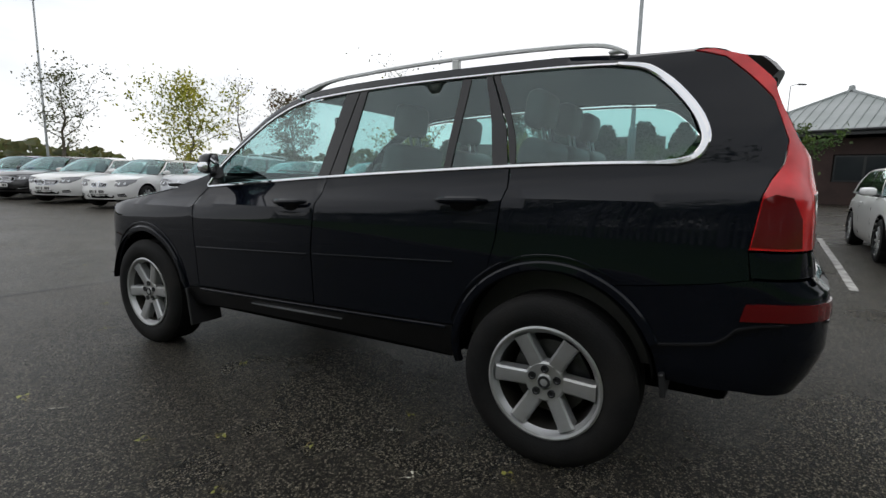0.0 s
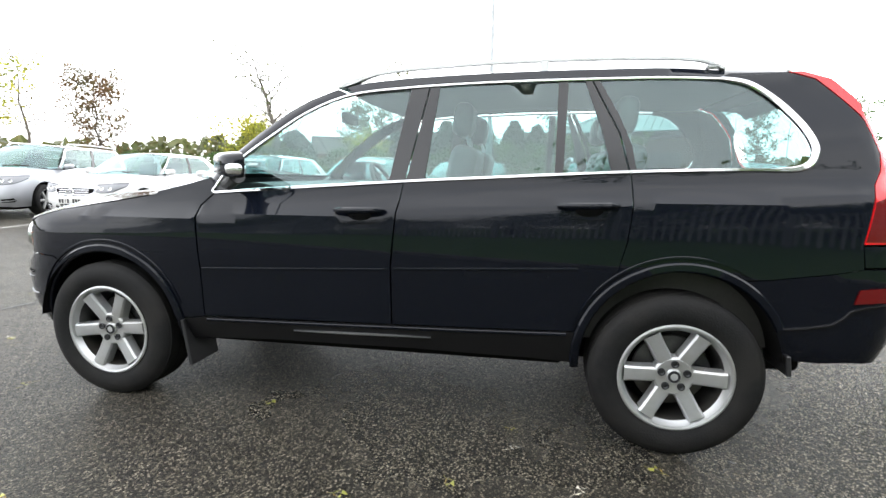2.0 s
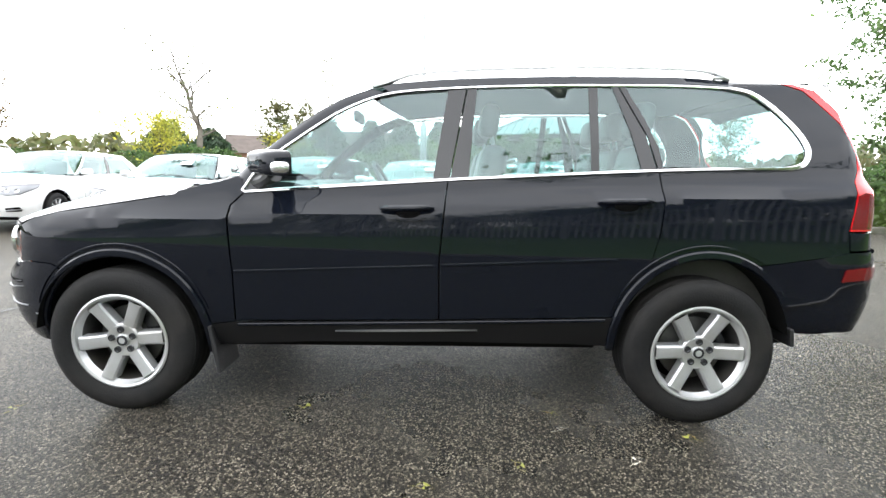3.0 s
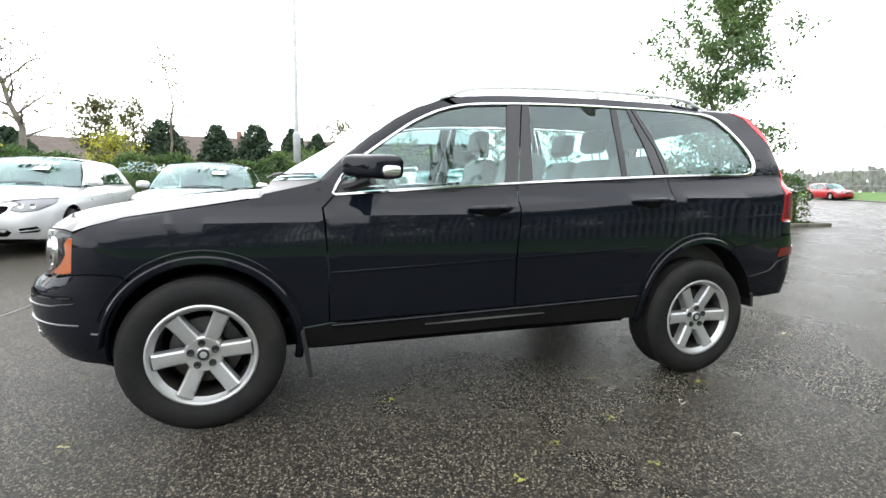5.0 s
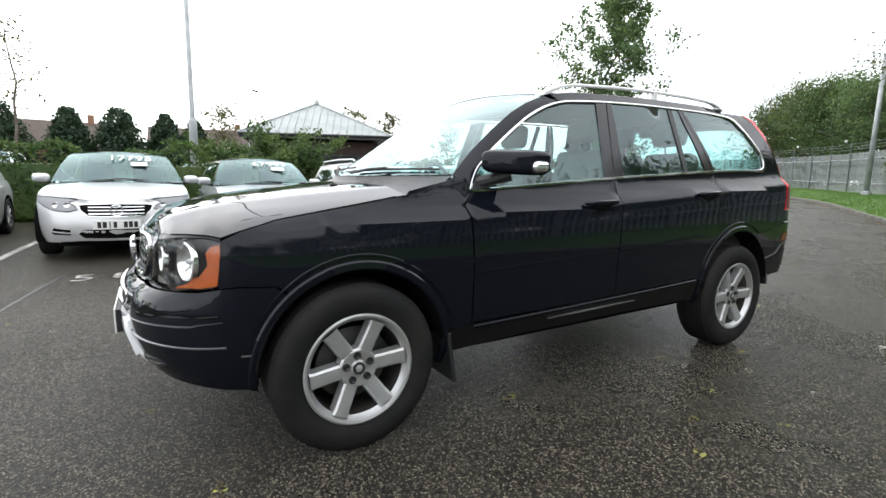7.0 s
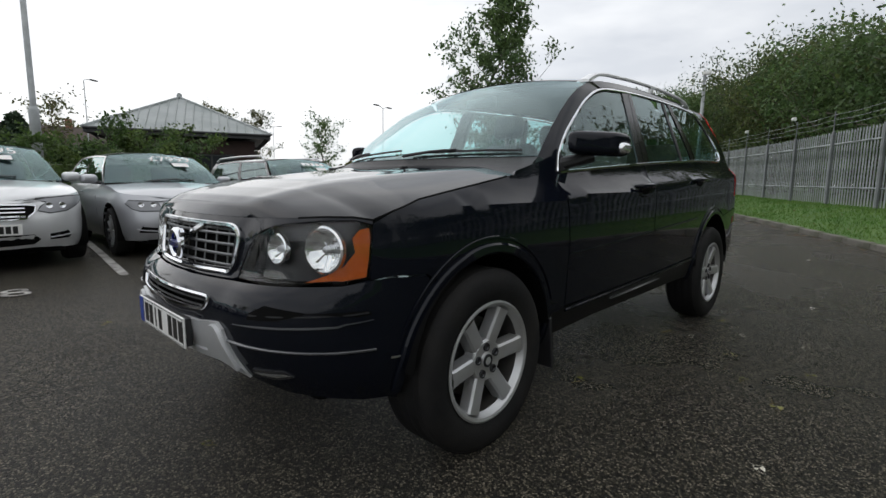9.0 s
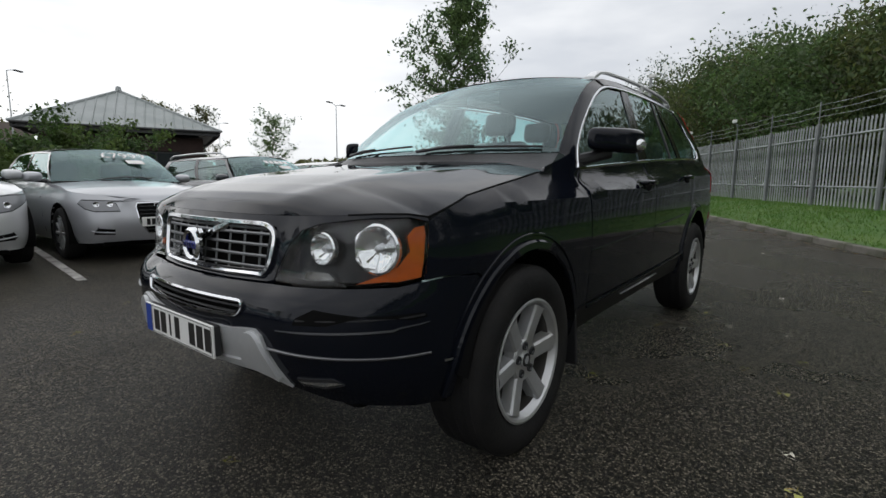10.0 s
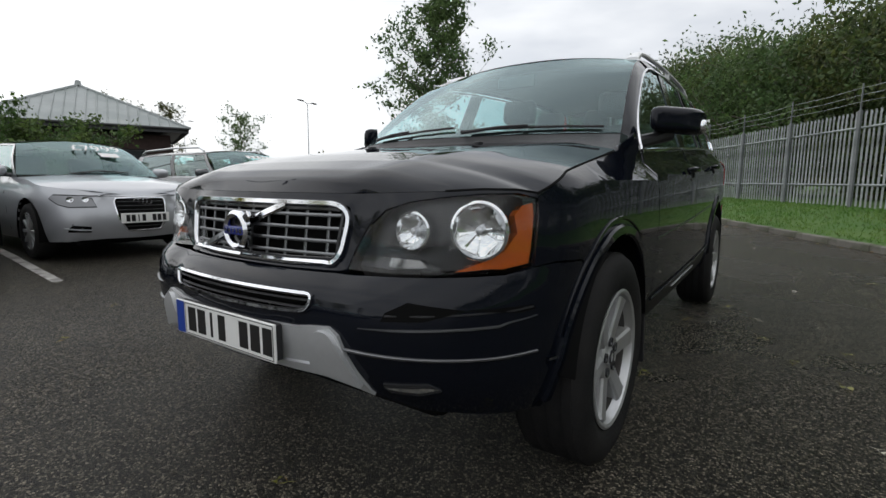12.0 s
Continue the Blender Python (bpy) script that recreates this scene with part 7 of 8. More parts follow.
def parked_car(x, y, turn, label, paint, L=4.4, hw=0.89, roof=1.43, belt=0.95, bonnet_z=0.93, cowl_x=1.12, rear="hatch", grille="bar", rails=False, wheel_r=0.315, spokes=10, price="", lamp_h=0.1, group="row of parked cars", detail=True, plate=True):
    car = thing("parked_car", label, "car", group, at=pose(x, y, rise(x, y + L / 2), 0, 0, turn))
    zf = bonnet_z - 0.23
    sh = Shell(
        0.0, L, hw, (0.52, 0.55), (0.4, 0.42), 0.10, 0.08,
        front=[(0.15, 0.14), (0.24, 0.05), (0.36, 0.0), (0.5, 0.005), (0.6, 0.03), (zf, 0.08), (zf + 0.06, 0.14), (zf + 0.12, 0.25), (1.2, 0.5)],
        flank=[(0.15, 0.10), (0.28, 0.035), (0.45, 0.012), (0.6, 0.008), (0.72, 0.0), (0.82, 0.022), (belt - 0.05, 0.06), (belt + 0.02, 0.12), (1.2, 0.2)],
        rear=[(0.15, 0.2), (0.3, 0.05), (0.45, 0.0), (0.65, 0.03), (0.8, 0.07), (1.0, 0.14), (1.2, 0.2)],
        barrel=0.012, centre=L * 0.5)
    U = sh.u_of_x
    Yf = sh.u_of_y
    fx, rx = 0.86, 0.86 + (L - 0.86) * 0.735
    rw = wheel_r + 0.045

    def xs(*pts):
        return [(U(a, b), b) for a, b in pts]

    def ys(*pts):
        return [(Yf(a, b), b) for a, b in pts]

    edge = ys((0.0, zf), (-0.25, zf + 0.002), (-0.45, zf + 0.012)) + xs((0.17, zf + 0.045), (0.33, zf + 0.085), (0.6, bonnet_z - 0.1), (0.9, bonnet_z - 0.05), (cowl_x + 0.2, belt - 0.03))
    low = ys((0.0, 0.24), (-0.35, 0.24), (-0.6, 0.23)) + xs((0.25, 0.22), *arc(fx, wheel_r + 0.02, rw, 200, -20, 14), (fx + rw + 0.1, 0.2), (rx - rw - 0.1, 0.2), *arc(rx, wheel_r + 0.02, rw, 200, -20, 14), (L - 0.25, 0.26))
    end = [(sh.length, 0.28), (sh.length, belt - 0.02)]
    top = xs((L - 0.2, belt), (L * 0.75, belt + 0.015), (L * 0.5, belt + 0.005), (cowl_x + 0.5, belt - 0.015)) + edge[::-1]
    body = from_bm("body_side", skin_panel(sh, low + end + top, (), 0.11, 0.0, 0.02), 35)
    part("body_side", body, paint, car)
    part("body_side", mirror_mesh(body), paint, car)

    def bonnet(s, t):
        a = 2 * s - 1
        w = min(1.0, abs(a))
        k = 2 + (len(edge) - 3) * t
        i = min(int(k), len(edge) - 2)
        u = edge[i][0] + (edge[i + 1][0] - edge[i][0]) * (k - i)
        z = edge[i][1] + (edge[i + 1][1] - edge[i][1]) * (k - i)
        e = sh.at(u, z)
        if t == 0:
            return sh.at(u * w if a <= 0 else -u * w, zf + 0.012 * w ** 2)
        x0 = sh.at(0, zf).x
        cx = x0 + (cowl_x - x0) * np.clip((e.x - sh.at(edge[2][0], edge[2][1]).x) / (cowl_x + 0.2 - sh.at(edge[2][0], edge[2][1]).x), 0, 1)
        zc = np.interp(cx, [x0, x0 + 0.1, x0 + 0.35, cowl_x], [zf, zf + 0.075, bonnet_z - 0.06, bonnet_z + 0.02])
        return Vector((e.x + (cx - e.x) * (1 - w ** 2), math.copysign(w * abs(e.y), a), e.z + (zc - e.z) * (1 - w ** 2.6)))

    part("bonnet", surface_bm(bonnet, 18, 18), paint, car)
    # greenhouse: screen, side windows, roof, rear window
    yb, yr = hw - 0.10, hw - 0.28
    at_f, at_r = cowl_x + 0.82, L - {"saloon": 1.15, "hatch": 0.45, "estate": 0.30, "suv": 0.32}[rear]
    base_r = L - {"saloon": 0.62, "hatch": 0.16, "estate": 0.12, "suv": 0.12}[rear]
    zr = roof - 0.075

    def screen(s, t):
        a = 2 * s - 1
        w = abs(a) ** 2
        lo = Vector((cowl_x + 0.24 * w, a * (yb + 0.01), bonnet_z + 0.02 + (belt - 0.02 - bonnet_z) * w))
        hi = Vector((at_f - 0.05 + 0.1 * w, a * yr, roof - 0.02 - 0.05 * w))
        q = lo.lerp(hi, t)
        q.z += 0.035 * math.sin(math.pi * t)
        return q

    def back(s, t):
        a = 2 * s - 1
        w = abs(a) ** 2
        lo = Vector((base_r - 0.1 * w, a * (yb - 0.06), belt + 0.03))
        hi = Vector((at_r + 0.06 - 0.06 * w, a * yr, roof - 0.03 - 0.045 * w))
        return lo.lerp(hi, t)

    def side(s, t):
        lo = Vector((cowl_x + 0.24 + (base_r - 0.12 - cowl_x - 0.24) * s, -yb, belt - 0.02 + 0.03 * s))
        sx = at_f + 0.05 + (at_r - at_f - 0.05) * s
        hi = Vector((sx, -yr, zr + 0.02 - 0.03 * (2 * s - 1) ** 2))
        q = lo.lerp(hi, t)
        q.y -= 0.03 * math.sin(math.pi * t)
        return q

    part("windscreen", surface_bm(screen, 12, 8), M_GLASS_SCREEN, car, "windscreen glass")
    part("rear_window", surface_bm(back, 8, 5), M_GLASS_DARK, car, "rear window glass")

    def pieces(name, a, b, mat, t0=0.0, t1=1.0, lift=0.0, n=4):
        me = from_bm(name, surface_bm(lambda s, t: side(a + (b - a) * s, t0 + (t1 - t0) * t) + Vector((0, -lift, 0)), n, 6), 35)
        part(name, me, mat, car)
        part(name, mirror_mesh(me), mat, car)

    pieces("front_pillar", 0.0, 0.035, paint, lift=0.004)
    pieces("side_glass", 0.035, 0.43, M_GLASS, 0.05, 0.94)
    pieces("centre_pillar", 0.43, 0.48, M_GLOSS_BLACK, lift=0.003)
    pieces("side_glass", 0.48, 0.86 if rear == "saloon" else 0.92, M_GLASS_DARK, 0.05, 0.94)
    pieces("rear_pillar", 0.86 if rear == "saloon" else 0.92, 1.0, paint, lift=0.004)
    pieces("window_sill_strip", 0.0, 1.0, M_SATIN if detail else paint, -0.02, 0.05, 0.006, 10)
    pieces("roof_side", 0.0, 1.0, paint, 0.94, 1.0, 0.006, 10)

    def roof_s(s, t):
        a = 2 * s - 1
        w = min(1.0, abs(a))
        x0, x1 = at_f - 0.05 + 0.1 * w ** 2, at_r + 0.06 - 0.06 * w ** 2
        z = zr + 0.0 + (roof - zr) * (1 - w ** 3) - 0.03 * (2 * t - 1) ** 2 * (1 - w ** 3)
        return Vector((x0 + (x1 - x0) * t, a * (yr + 0.008), z + 0.012))

    part("roof", surface_bm(roof_s, 14, 10), paint, car)
    if rear == "saloon":
        def boot(s, t):
            a = 2 * s - 1
            w = min(1, abs(a))
            return Vector((base_r - 0.08 + (L - 0.16 - base_r + 0.08) * t - 0.12 * w ** 4 * t, a * (hw - 0.16), belt + 0.035 - 0.03 * w ** 4 - 0.05 * t ** 3))
        part("boot_lid", surface_bm(boot, 10, 6), paint, car)
    else:
        def gate(s, t):
            a = 2 * s - 1
            w = min(1, abs(a))
            return Vector((base_r - 0.1 * w ** 2 + 0.04 * (1 - t), a * (hw - 0.14), belt - 0.1 + 0.14 * t))
        part("tailgate_sill", surface_bm(gate, 10, 3), paint, car)
    if rails:
        for s_ in (-1, 1):
            part("roof_rail", tube_bm([(at_f + 0.15, s_ * (yr - 0.02), roof - 0.04), (at_f + 0.3, s_ * (yr - 0.02), roof + 0.03), ((at_f + at_r) / 2, s_ * (yr - 0.02), roof + 0.045), (at_r - 0.2, s_ * (yr - 0.02), roof + 0.02), (at_r - 0.05, s_ * (yr - 0.02), roof - 0.04)], 0.018, 8), M_SATIN, car)
    # cabin seen through the glass
    cab = bmesh.new()
    box_bm(cowl_x + 0.2, base_r - 0.2, -yb + 0.05, yb - 0.05, 0.4, belt - 0.1, 0.04, 1, bm=cab)
    part("cabin_lining", cab, M_TRIM, car)
    dash = surface_bm(lambda s, t: Vector((cowl_x + 0.08 + 0.5 * t + 0.15 * abs(2 * s - 1) ** 2, (2 * s - 1) * (yb - 0.03), belt - 0.03 - 0.05 * t)), 8, 4)
    part("dashboard", dash, M_TRIM, car)
    for s_ in (-1, 1):
        b = box_bm(-0.06, 0.06, -0.22, 0.22, 0, 0.42, 0.05, 2)
        box_bm(-0.05, 0.05, -0.12, 0.12, 0.44, 0.6, 0.04, 2, bm=b)
        bmesh.ops.transform(b, matrix=pose(cowl_x + 1.45, s_ * 0.36, belt - 0.14, 0, 14), verts=b.verts)
        part("front_seat", b, M_TRIM, car)
    for xx in (fx, rx):
        for s_ in (-1, 1):
            simple_wheel(car, pose(xx, s_ * (hw - 0.125), wheel_r, 0, 0, 0 if s_ < 0 else 180), wheel_r, spokes)
        for s_ in (-1, 1):
            # shade inside the arch comes from the near-black colour
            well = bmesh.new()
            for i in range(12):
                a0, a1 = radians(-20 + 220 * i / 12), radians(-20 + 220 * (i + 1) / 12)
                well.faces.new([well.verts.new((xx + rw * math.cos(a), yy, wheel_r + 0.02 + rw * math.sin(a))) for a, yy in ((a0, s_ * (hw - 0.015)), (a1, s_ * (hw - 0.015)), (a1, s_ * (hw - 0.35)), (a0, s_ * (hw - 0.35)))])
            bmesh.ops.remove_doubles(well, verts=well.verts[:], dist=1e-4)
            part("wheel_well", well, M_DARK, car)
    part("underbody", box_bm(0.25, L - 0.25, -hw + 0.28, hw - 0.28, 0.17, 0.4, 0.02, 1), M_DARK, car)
    # face: lamps, grille, intakes, plate, badge
    lamp = ys((-0.41, zf - 0.085), (-0.44, zf - 0.03), (-0.50, zf + 0.008)) + xs((0.18, zf + 0.046), (0.33, zf + 0.082), (0.52, zf + 0.088), (0.46, zf + 0.02), (0.32, zf - 0.05)) + ys((-0.68, zf - 0.095), (-0.52, zf - lamp_h - 0.015))
    if grille == "tall":
        lamp = ys((-0.43, zf - 0.115), (-0.455, zf - 0.012), (-0.56, zf + 0.002)) + xs((0.19, zf + 0.012), (0.36, zf + 0.03), (0.39, zf - 0.02), (0.31, zf - 0.09)) + ys((-0.66, zf - 0.118))
    me = from_bm("headlamp", skin_panel(sh, lamp[::-1], (), 0.05, 0.0, 0.01, 0.004), 35)
    inner = from_bm("lamp_inside", skin_panel(sh, shrink(lamp[::-1], 0.012), (), 0.04, 0.0, 0.006, 0.009), 35)
    for f in (lambda q: q, mirror_mesh):
        h = part("headlamp", f(me), M_LAMP_HOUSING, car, "clear-lensed headlamp")
        part("lamp_inside", f(inner), M_GUNMETAL if detail else M_LAMP_CLEAR, h)
    for yy in (-0.52, -0.64):
        u = Yf(yy, zf - 0.03)
        p = sh.at(u, zf - 0.028, 0.006)
        n = (sh.normal(u, zf - 0.028) + Vector((-0.7, 0, 0))).normalized()
        bl = lathe_bm([(0.0, 0.004), (0.022, 0.006), (0.032, 0.012), (0.036, 0.004)], 18, False, "z")
        bmesh.ops.transform(bl, matrix=Matrix.Translation(p) @ n.to_track_quat("Z", "Y").to_matrix().to_4x4(), verts=bl.verts)
        me = from_bm("projector", bl, 50)
        part("projector", me, M_CHROME, car)
        part("projector", mirror_mesh(me), M_CHROME, car)
    shapes = {
        "wide": [(0.0, zf - 0.175), (-0.30, zf - 0.165), (-0.385, zf - 0.10), (-0.40, zf - 0.03), (-0.30, zf - 0.018), (0.0, zf - 0.012)],
        "tall": [(0.0, 0.33), (-0.17, 0.335), (-0.245, 0.45), (-0.27, zf - 0.06), (-0.25, zf - 0.02), (0.0, zf - 0.01)],
        "bar": [(0.0, zf - 0.13), (-0.30, zf - 0.125), (-0.36, zf - 0.08), (-0.36, zf - 0.035), (0.0, zf - 0.025)],
        "twin": [(-0.03, zf - 0.14), (-0.20, zf - 0.13), (-0.24, zf - 0.08), (-0.22, zf - 0.025), (-0.03, zf - 0.02)],
    }[grille]
    half = ys(*shapes)
    outs = [half, [(-u, z) for u, z in half[::-1]]] if grille == "twin" else [half + [(-u, z) for u, z in half[-2:0:-1]]]
    for o in outs:
        g = part("grille", skin_panel(sh, o, (), 0.06, 0.0, 0.0, 0.003), M_DARK, car, "dark grille with a chrome edge")
        part("grille_edge", ribbon(sh, densify(o, 0.05), 0.02, 0.014, closed=True), M_CHROME, g)
        if grille in ("wide", "bar", "tall"):
            z0, z1 = min(p[1] for p in o), max(p[1] for p in o)
            for k in range(1, 4 if grille != "tall" else 8):
                z = z0 + (z1 - z0) * k / (4 if grille != "tall" else 8)
                wz = 0.30 if grille != "tall" else float(np.interp(z, [0.33, 0.45, 0.7], [0.16, 0.235, 0.25]))
                part("grille_slat", ribbon(sh, [(Yf(-wz + 2 * wz * i / 10, z), z) for i in range(11)], 0.02 if grille == "wide" else 0.009, 0.008), M_CHROME if grille == "wide" else M_PLASTIC, g)
        elif grille == "twin":
            for k in range(6):
                q = (o[0][0] + (o[1][0] - o[0][0]) * (k + 0.5) / 6)
                part("grille_slat", ribbon(sh, [(q, zf - 0.125), (q, zf - 0.03)], 0.008, 0.006), M_CHROME, g)
    if grille == "wide":
        bd = lathe_bm([(0.058, 0.0), (0.06, 0.012), (0.072, 0.016), (0.078, 0.0)], 28, True, "z")
        for k in range(3):
            join_bm(bd, box_bm(-0.006, 0.006, 0, 0.066, 0.004, 0.012), Matrix.Rotation(2 * math.pi * k / 3, 4, "Z"))
        c = sh.at(0, zf - 0.095, 0.012)
        bmesh.ops.transform(bd, matrix=Matrix.Translation(c) @ Matrix.Rotation(radians(-90), 4, "Y") @ Matrix.Rotation(radians(-90), 4, "Z"), verts=bd.verts)
        part("badge", bd, M_CHROME, car, "round chrome badge")
    elif grille == "tall":
        c = sh.at(0, zf - 0.055, 0.014)
        for k in range(4):
            bd = lathe_bm([(0.026, 0.0), (0.028, 0.006), (0.033, 0.006), (0.035, 0.0)], 20, True, "z")
            bmesh.ops.transform(bd, matrix=Matrix.Translation(c + Vector((0, -0.066 + 0.044 * k, 0))) @ Matrix.Rotation(radians(-90), 4, "Y"), verts=bd.verts)
            part("badge_ring", bd, M_CHROME, car)
    else:
        c = sh.at(0, zf + 0.012, 0.004)
        bd = lathe_bm([(0.0, 0.008), (0.03, 0.008), (0.036, 0.0)], 20, False, "z")
        bmesh.ops.transform(bd, matrix=Matrix.Translation(c) @ Matrix.Rotation(radians(-70), 4, "Y"), verts=bd.verts)
        part("badge", bd, M_CHROME, car)
    if grille != "tall":
        intake = ys((0.0, 0.27), (-0.36, 0.275), (-0.42, 0.33), (-0.36, 0.385), (0.0, 0.39))
        part("lower_intake", skin_panel(sh, intake + [(-u, z) for u, z in intake[-2:0:-1]], (), 0.07, 0, 0.0, 0.003), M_DARK, car)
    side_in = ys((-0.50, 0.32), (-0.68, 0.325)) + xs((0.24, 0.36), (0.2, 0.42)) + ys((-0.66, 0.405), (-0.50, 0.385))
    me = from_bm("side_intake", skin_panel(sh, side_in, (), 0.05, 0, 0.0, 0.003), 35)
    bar = from_bm("intake_trim", ribbon(sh, ys((-0.50, 0.345), (-0.6, 0.352), (-0.7, 0.365)), 0.016, 0.01), 35)
    for f in (lambda q: q, mirror_mesh):
        i_ = part("side_intake", f(me), M_DARK, car)
        part("intake_trim", f(bar), paint if grille == "tall" else M_SATIN, i_)
    if plate:
        pz = 0.455 if grille != "tall" else 0.47
        if grille == "wide":
            pz = 0.45
        p = sh.at(0, pz, 0.012)
        pl = part("number_plate", box_bm(p.x - 0.012, p.x, -0.26, 0.26, pz - 0.056, pz + 0.056, 0.003, 1), M_WHITE, car, "white number plate")
        for k, w in enumerate((0.048, 0.05, 0.02, 0.045, 0, 0.05, 0.05, 0.048)):
            if w:
                part("plate_character", box_bm(p.x - 0.0135, p.x - 0.0122, 0.19 - 0.056 * k - w / 2 + 0.004, 0.19 - 0.056 * k + w / 2 - 0.004, pz - 0.038, pz + 0.038), M_INK, pl)
    # mirrors
    def egg(s, t):
        th, ph = 2 * math.pi * s, math.pi * t
        r = math.sin(ph) ** 0.6
        return Vector((cowl_x + 0.46 - 0.09 * math.cos(ph) * (1.2 if math.cos(ph) > 0 else 0.5), -(hw + 0.045) + 0.105 * r * math.copysign(abs(math.cos(th)) ** 0.6, math.cos(th)), belt + 0.055 + 0.065 * r * math.copysign(abs(math.sin(th)) ** 0.7, math.sin(th))))
    me = from_bm("door_mirror", surface_bm(egg, 20, 10), 40)
    st = from_bm("mirror_stalk", tube_bm([(cowl_x + 0.44, -hw + 0.12, belt - 0.005), (cowl_x + 0.46, -hw - 0.02, belt + 0.01)], 0.025, 8), 35)
    for f in (lambda q: q, mirror_mesh):
        mm = part("door_mirror", f(me), paint, car)
        part("mirror_stalk", f(st), M_PLASTIC, mm)
    # door lines and handles
    for s_, f in ((0, lambda q: q), (1, mirror_mesh)):
        for xx in (cowl_x + 0.42, cowl_x + 1.45, cowl_x + 2.35):
            me = from_bm("door_gap", ribbon(sh, xs((xx - 0.02, 0.3), (xx, 0.5), (xx + 0.02, 0.75), (xx + 0.03, belt - 0.03)), 0.006, 0.0015), 35)
            part("door_gap", f(me), M_DARK, car)
        for xx in (cowl_x + 1.22, cowl_x + 2.15):
            a = [sh.at(U(xx + 0.03 * i, belt - 0.13), belt - 0.13, 0.004 + 0.026 * math.sin(math.pi * i / 6) ** 0.5) for i in range(7)]
            part("door_handle", f(from_bm("door_handle", tube_bm(a, 0.012, 6), 35)), paint, car)
    if detail:
        w1 = tube_bm([screen(0.72, 0.0) + Vector((-0.01, 0, 0.015)), screen(0.5, 0.06) + Vector((-0.01, 0, 0.02)), screen(0.28, 0.05) + Vector((-0.01, 0, 0.015))], 0.009, 5)
        part("wiper", w1, M_PLASTIC, car)
    if price:
        # large stick-on price figures inside the top of the screen
        c = screen(0.40, 0.66)
        up_ = (screen(0.40, 0.85) - screen(0.40, 0.6)).normalized()
        right = Vector((0, -1, 0))
        nrm = right.cross(up_).normalized()
        rot = Matrix((right, up_, nrm)).transposed().to_4x4()
        if price.startswith("bars"):
            bm = bmesh.new()
            for k in range(int(price[4:])):
                box_bm(-0.25 + 0.1 * k, -0.18 + 0.1 * k, -0.055, 0.055, -0.001, 0.001, bm=bm)
            me = from_bm("price_figures", bm, None)
        else:
            me = text_mesh(price, 0.235)
        me.transform(Matrix.Translation(c + nrm * 0.035) @ rot)
        part("price_figures", me, M_WHITE, car, "white price figures on the windscreen", smooth=None)
        me = from_bm("price_card", box_bm(-0.12, 0.1, -0.20, -0.08, -0.001, 0.001), None)
        me.transform(Matrix.Translation(c + nrm * 0.010 + right * 0.12) @ rot)
        part("price_card", me, M_WHITE, car, smooth=None)
    return car


def car_paint(name, c, metal=0.0, rough=0.28):
    return material(name, c, rough, metal, 0.03, 200, coat=0.8, second=tuple(v * 0.95 for v in c), second_scale=2)


P_SILVER = car_paint("silver_car_paint", (0.43, 0.44, 0.465), 0.55, 0.34)
P_PALE = car_paint("pale_silver_car_paint", (0.62, 0.63, 0.64), 0.35)
P_WHITE = car_paint("white_car_paint", (0.78, 0.78, 0.77))
P_DARK = car_paint("dark_grey_car_paint", (0.045, 0.05, 0.056), 0.4)
P_BLACK2 = car_paint("black_saloon_paint", (0.012, 0.012, 0.014))
P_BLUE = car_paint("dark_blue_car_paint", (0.02, 0.035, 0.16), 0.3)
P_RED = car_paint("red_car_paint", (0.38, 0.012, 0.014))

parked_car(4.8, 5.35, 87, "white hatchback parked in a marked bay", P_WHITE, 4.3, 0.89, 1.44, grille="bar", spokes=10)
parked_car(2.15, 4.85, 90, "dark grey estate car with silver roof rails", P_DARK, 4.7, 0.91, 1.45, 0.97, rear="estate", rails=True, grille="tall", price="bars5")
parked_car(-0.45, 4.72, 90, "silver hatchback with a price on its windscreen", P_SILVER, 4.29, 0.885, 1.43, 0.95, 0.94, rear="hatch", grille="tall", spokes=10, price="£7999")
parked_car(-2.54, 4.68, 90, "silver saloon with a wide chrome-barred grille", P_PALE, 4.88, 0.925, 1.46, 0.97, 0.95, 1.2, rear="saloon", grille="wide", spokes=10, price="17795")
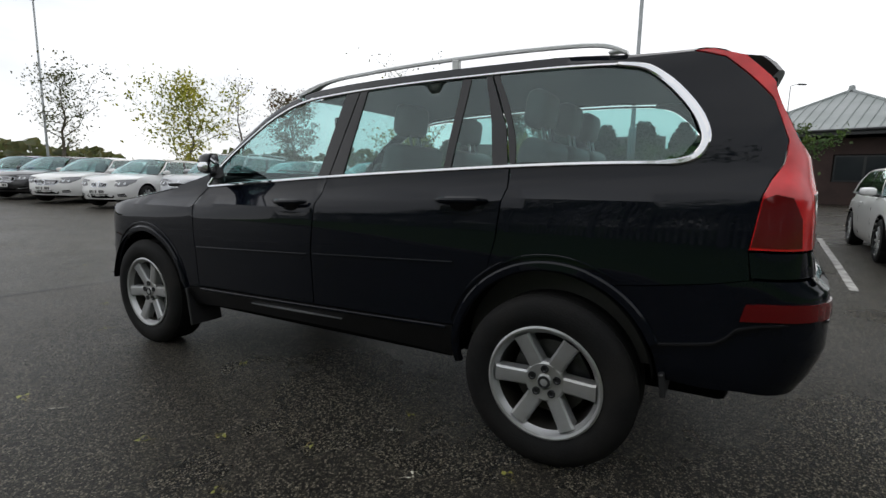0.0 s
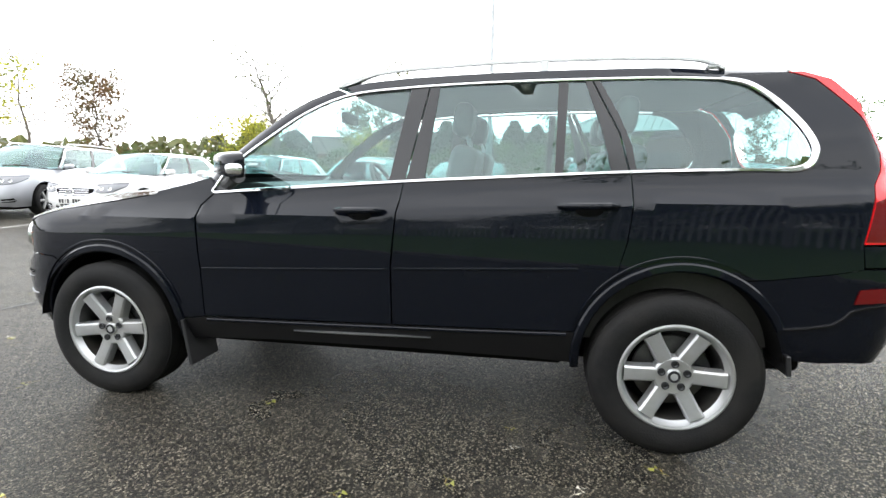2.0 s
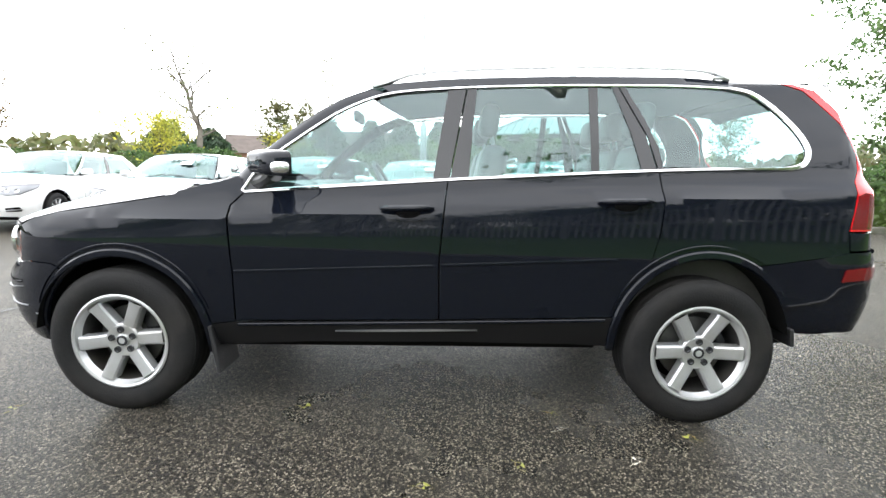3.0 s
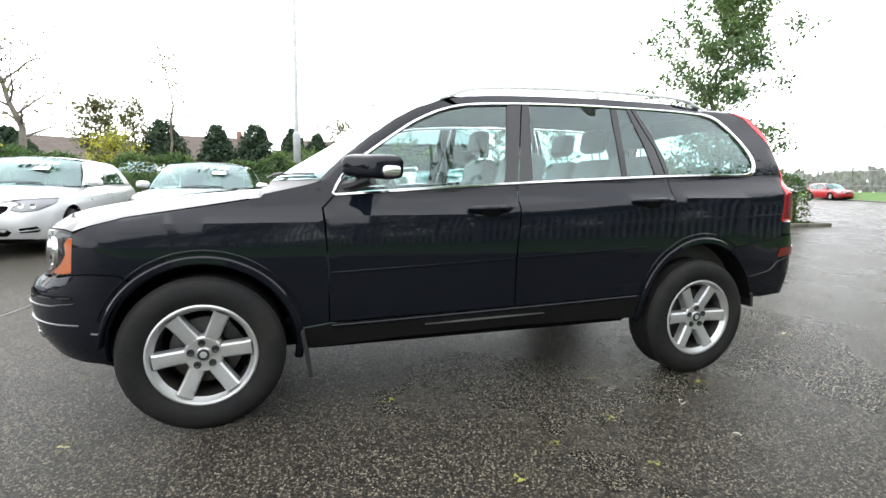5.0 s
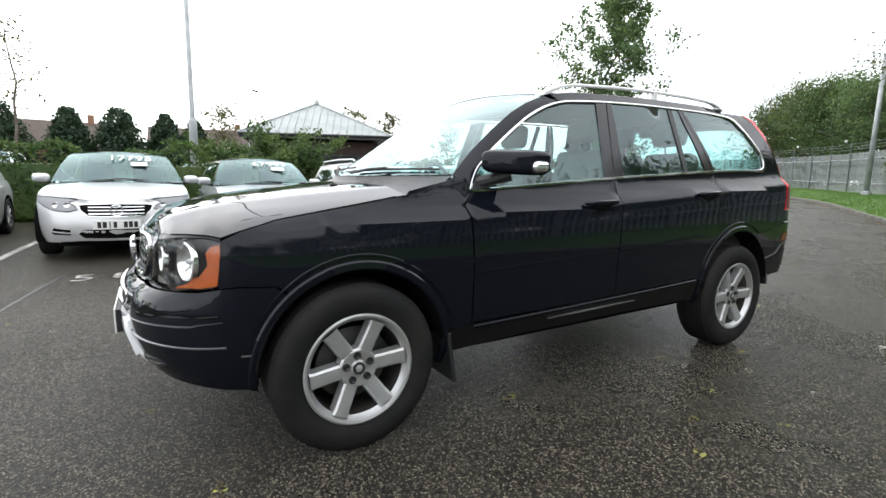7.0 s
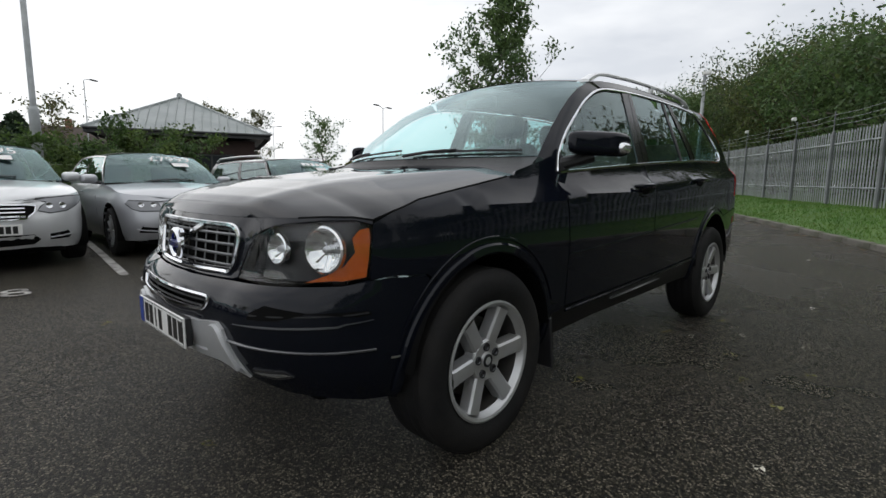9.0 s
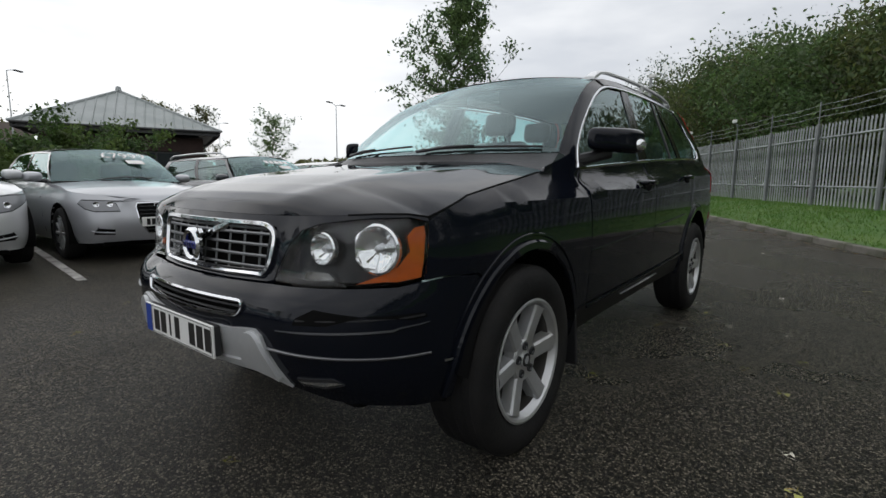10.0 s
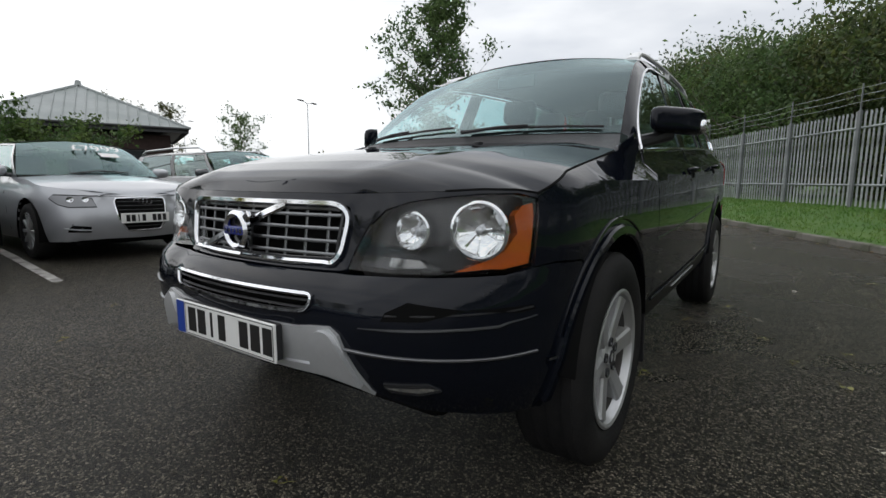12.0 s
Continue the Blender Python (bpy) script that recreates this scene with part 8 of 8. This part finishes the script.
parked_car(-5.15, 4.65, 91, "pale silver saloon with a wide chrome-barred grille", P_PALE, 4.88, 0.925, 1.46, 0.97, 0.95, 1.2, rear="saloon", grille="wide", spokes=10, price="bars6")
parked_car(-7.9, 4.8, 95, "white saloon with a round badge in its grille", P_WHITE, 4.69, 0.905, 1.44, 0.96, 0.94, 1.2, rear="saloon", grille="wide", spokes=10)
parked_car(-10.3, 4.8, 108, "silver estate car with roof rails", P_SILVER, 4.82, 0.93, 1.58, 1.02, 1.02, 1.2, rear="estate", rails=True, grille="bar", spokes=6, wheel_r=0.34)
parked_car(-12.9, 4.15, 112, "white hatchback with a twin chrome grille", P_WHITE, 4.32, 0.88, 1.42, 0.95, 0.94, 1.15, rear="hatch", grille="twin", spokes=10)
parked_car(-15.7, 4.0, 114, "white saloon with a wide chrome-barred grille", P_WHITE, 4.69, 0.905, 1.44, 0.96, 0.94, 1.2, rear="saloon", grille="wide", spokes=10)
parked_car(-18.4, 3.9, 114, "black saloon with a chrome-barred grille", P_BLACK2, 4.88, 0.92, 1.46, 0.97, 0.95, 1.2, rear="saloon", grille="wide")
parked_car(-21.1, 3.9, 114, "dark blue hatchback in the row", P_BLUE, 4.4, 0.89, 1.46, rear="hatch", grille="bar")
far_group = "cars parked beyond the hedge"
parked_car(-6.6, 15.6, 90, "white off-road estate beyond the hedge", P_WHITE, 4.5, 0.91, 1.68, 1.05, 1.05, rear="suv", grille="bar", group=far_group, detail=False, plate=False)
parked_car(-0.4, 16.8, 90, "white hatchback beyond the hedge", P_WHITE, 4.3, 0.89, 1.46, rear="hatch", group=far_group, detail=False, plate=False)
far_group = "cars parked by the far fence"
parked_car(43.6, 26.0, 70, "red hatchback parked by the far fence", P_RED, 4.2, 0.88, 1.45, rear="hatch", group=far_group, detail=False, plate=False)
parked_car(42.0, 29.6, 75, "white hatchback parked by the far fence", P_WHITE, 4.2, 0.88, 1.5, rear="hatch", group=far_group, detail=False, plate=False)
parked_car(40.4, 32.4, 75, "white hatchback parked by the far fence", P_WHITE, 4.2, 0.88, 1.5, rear="hatch", group=far_group, detail=False, plate=False)
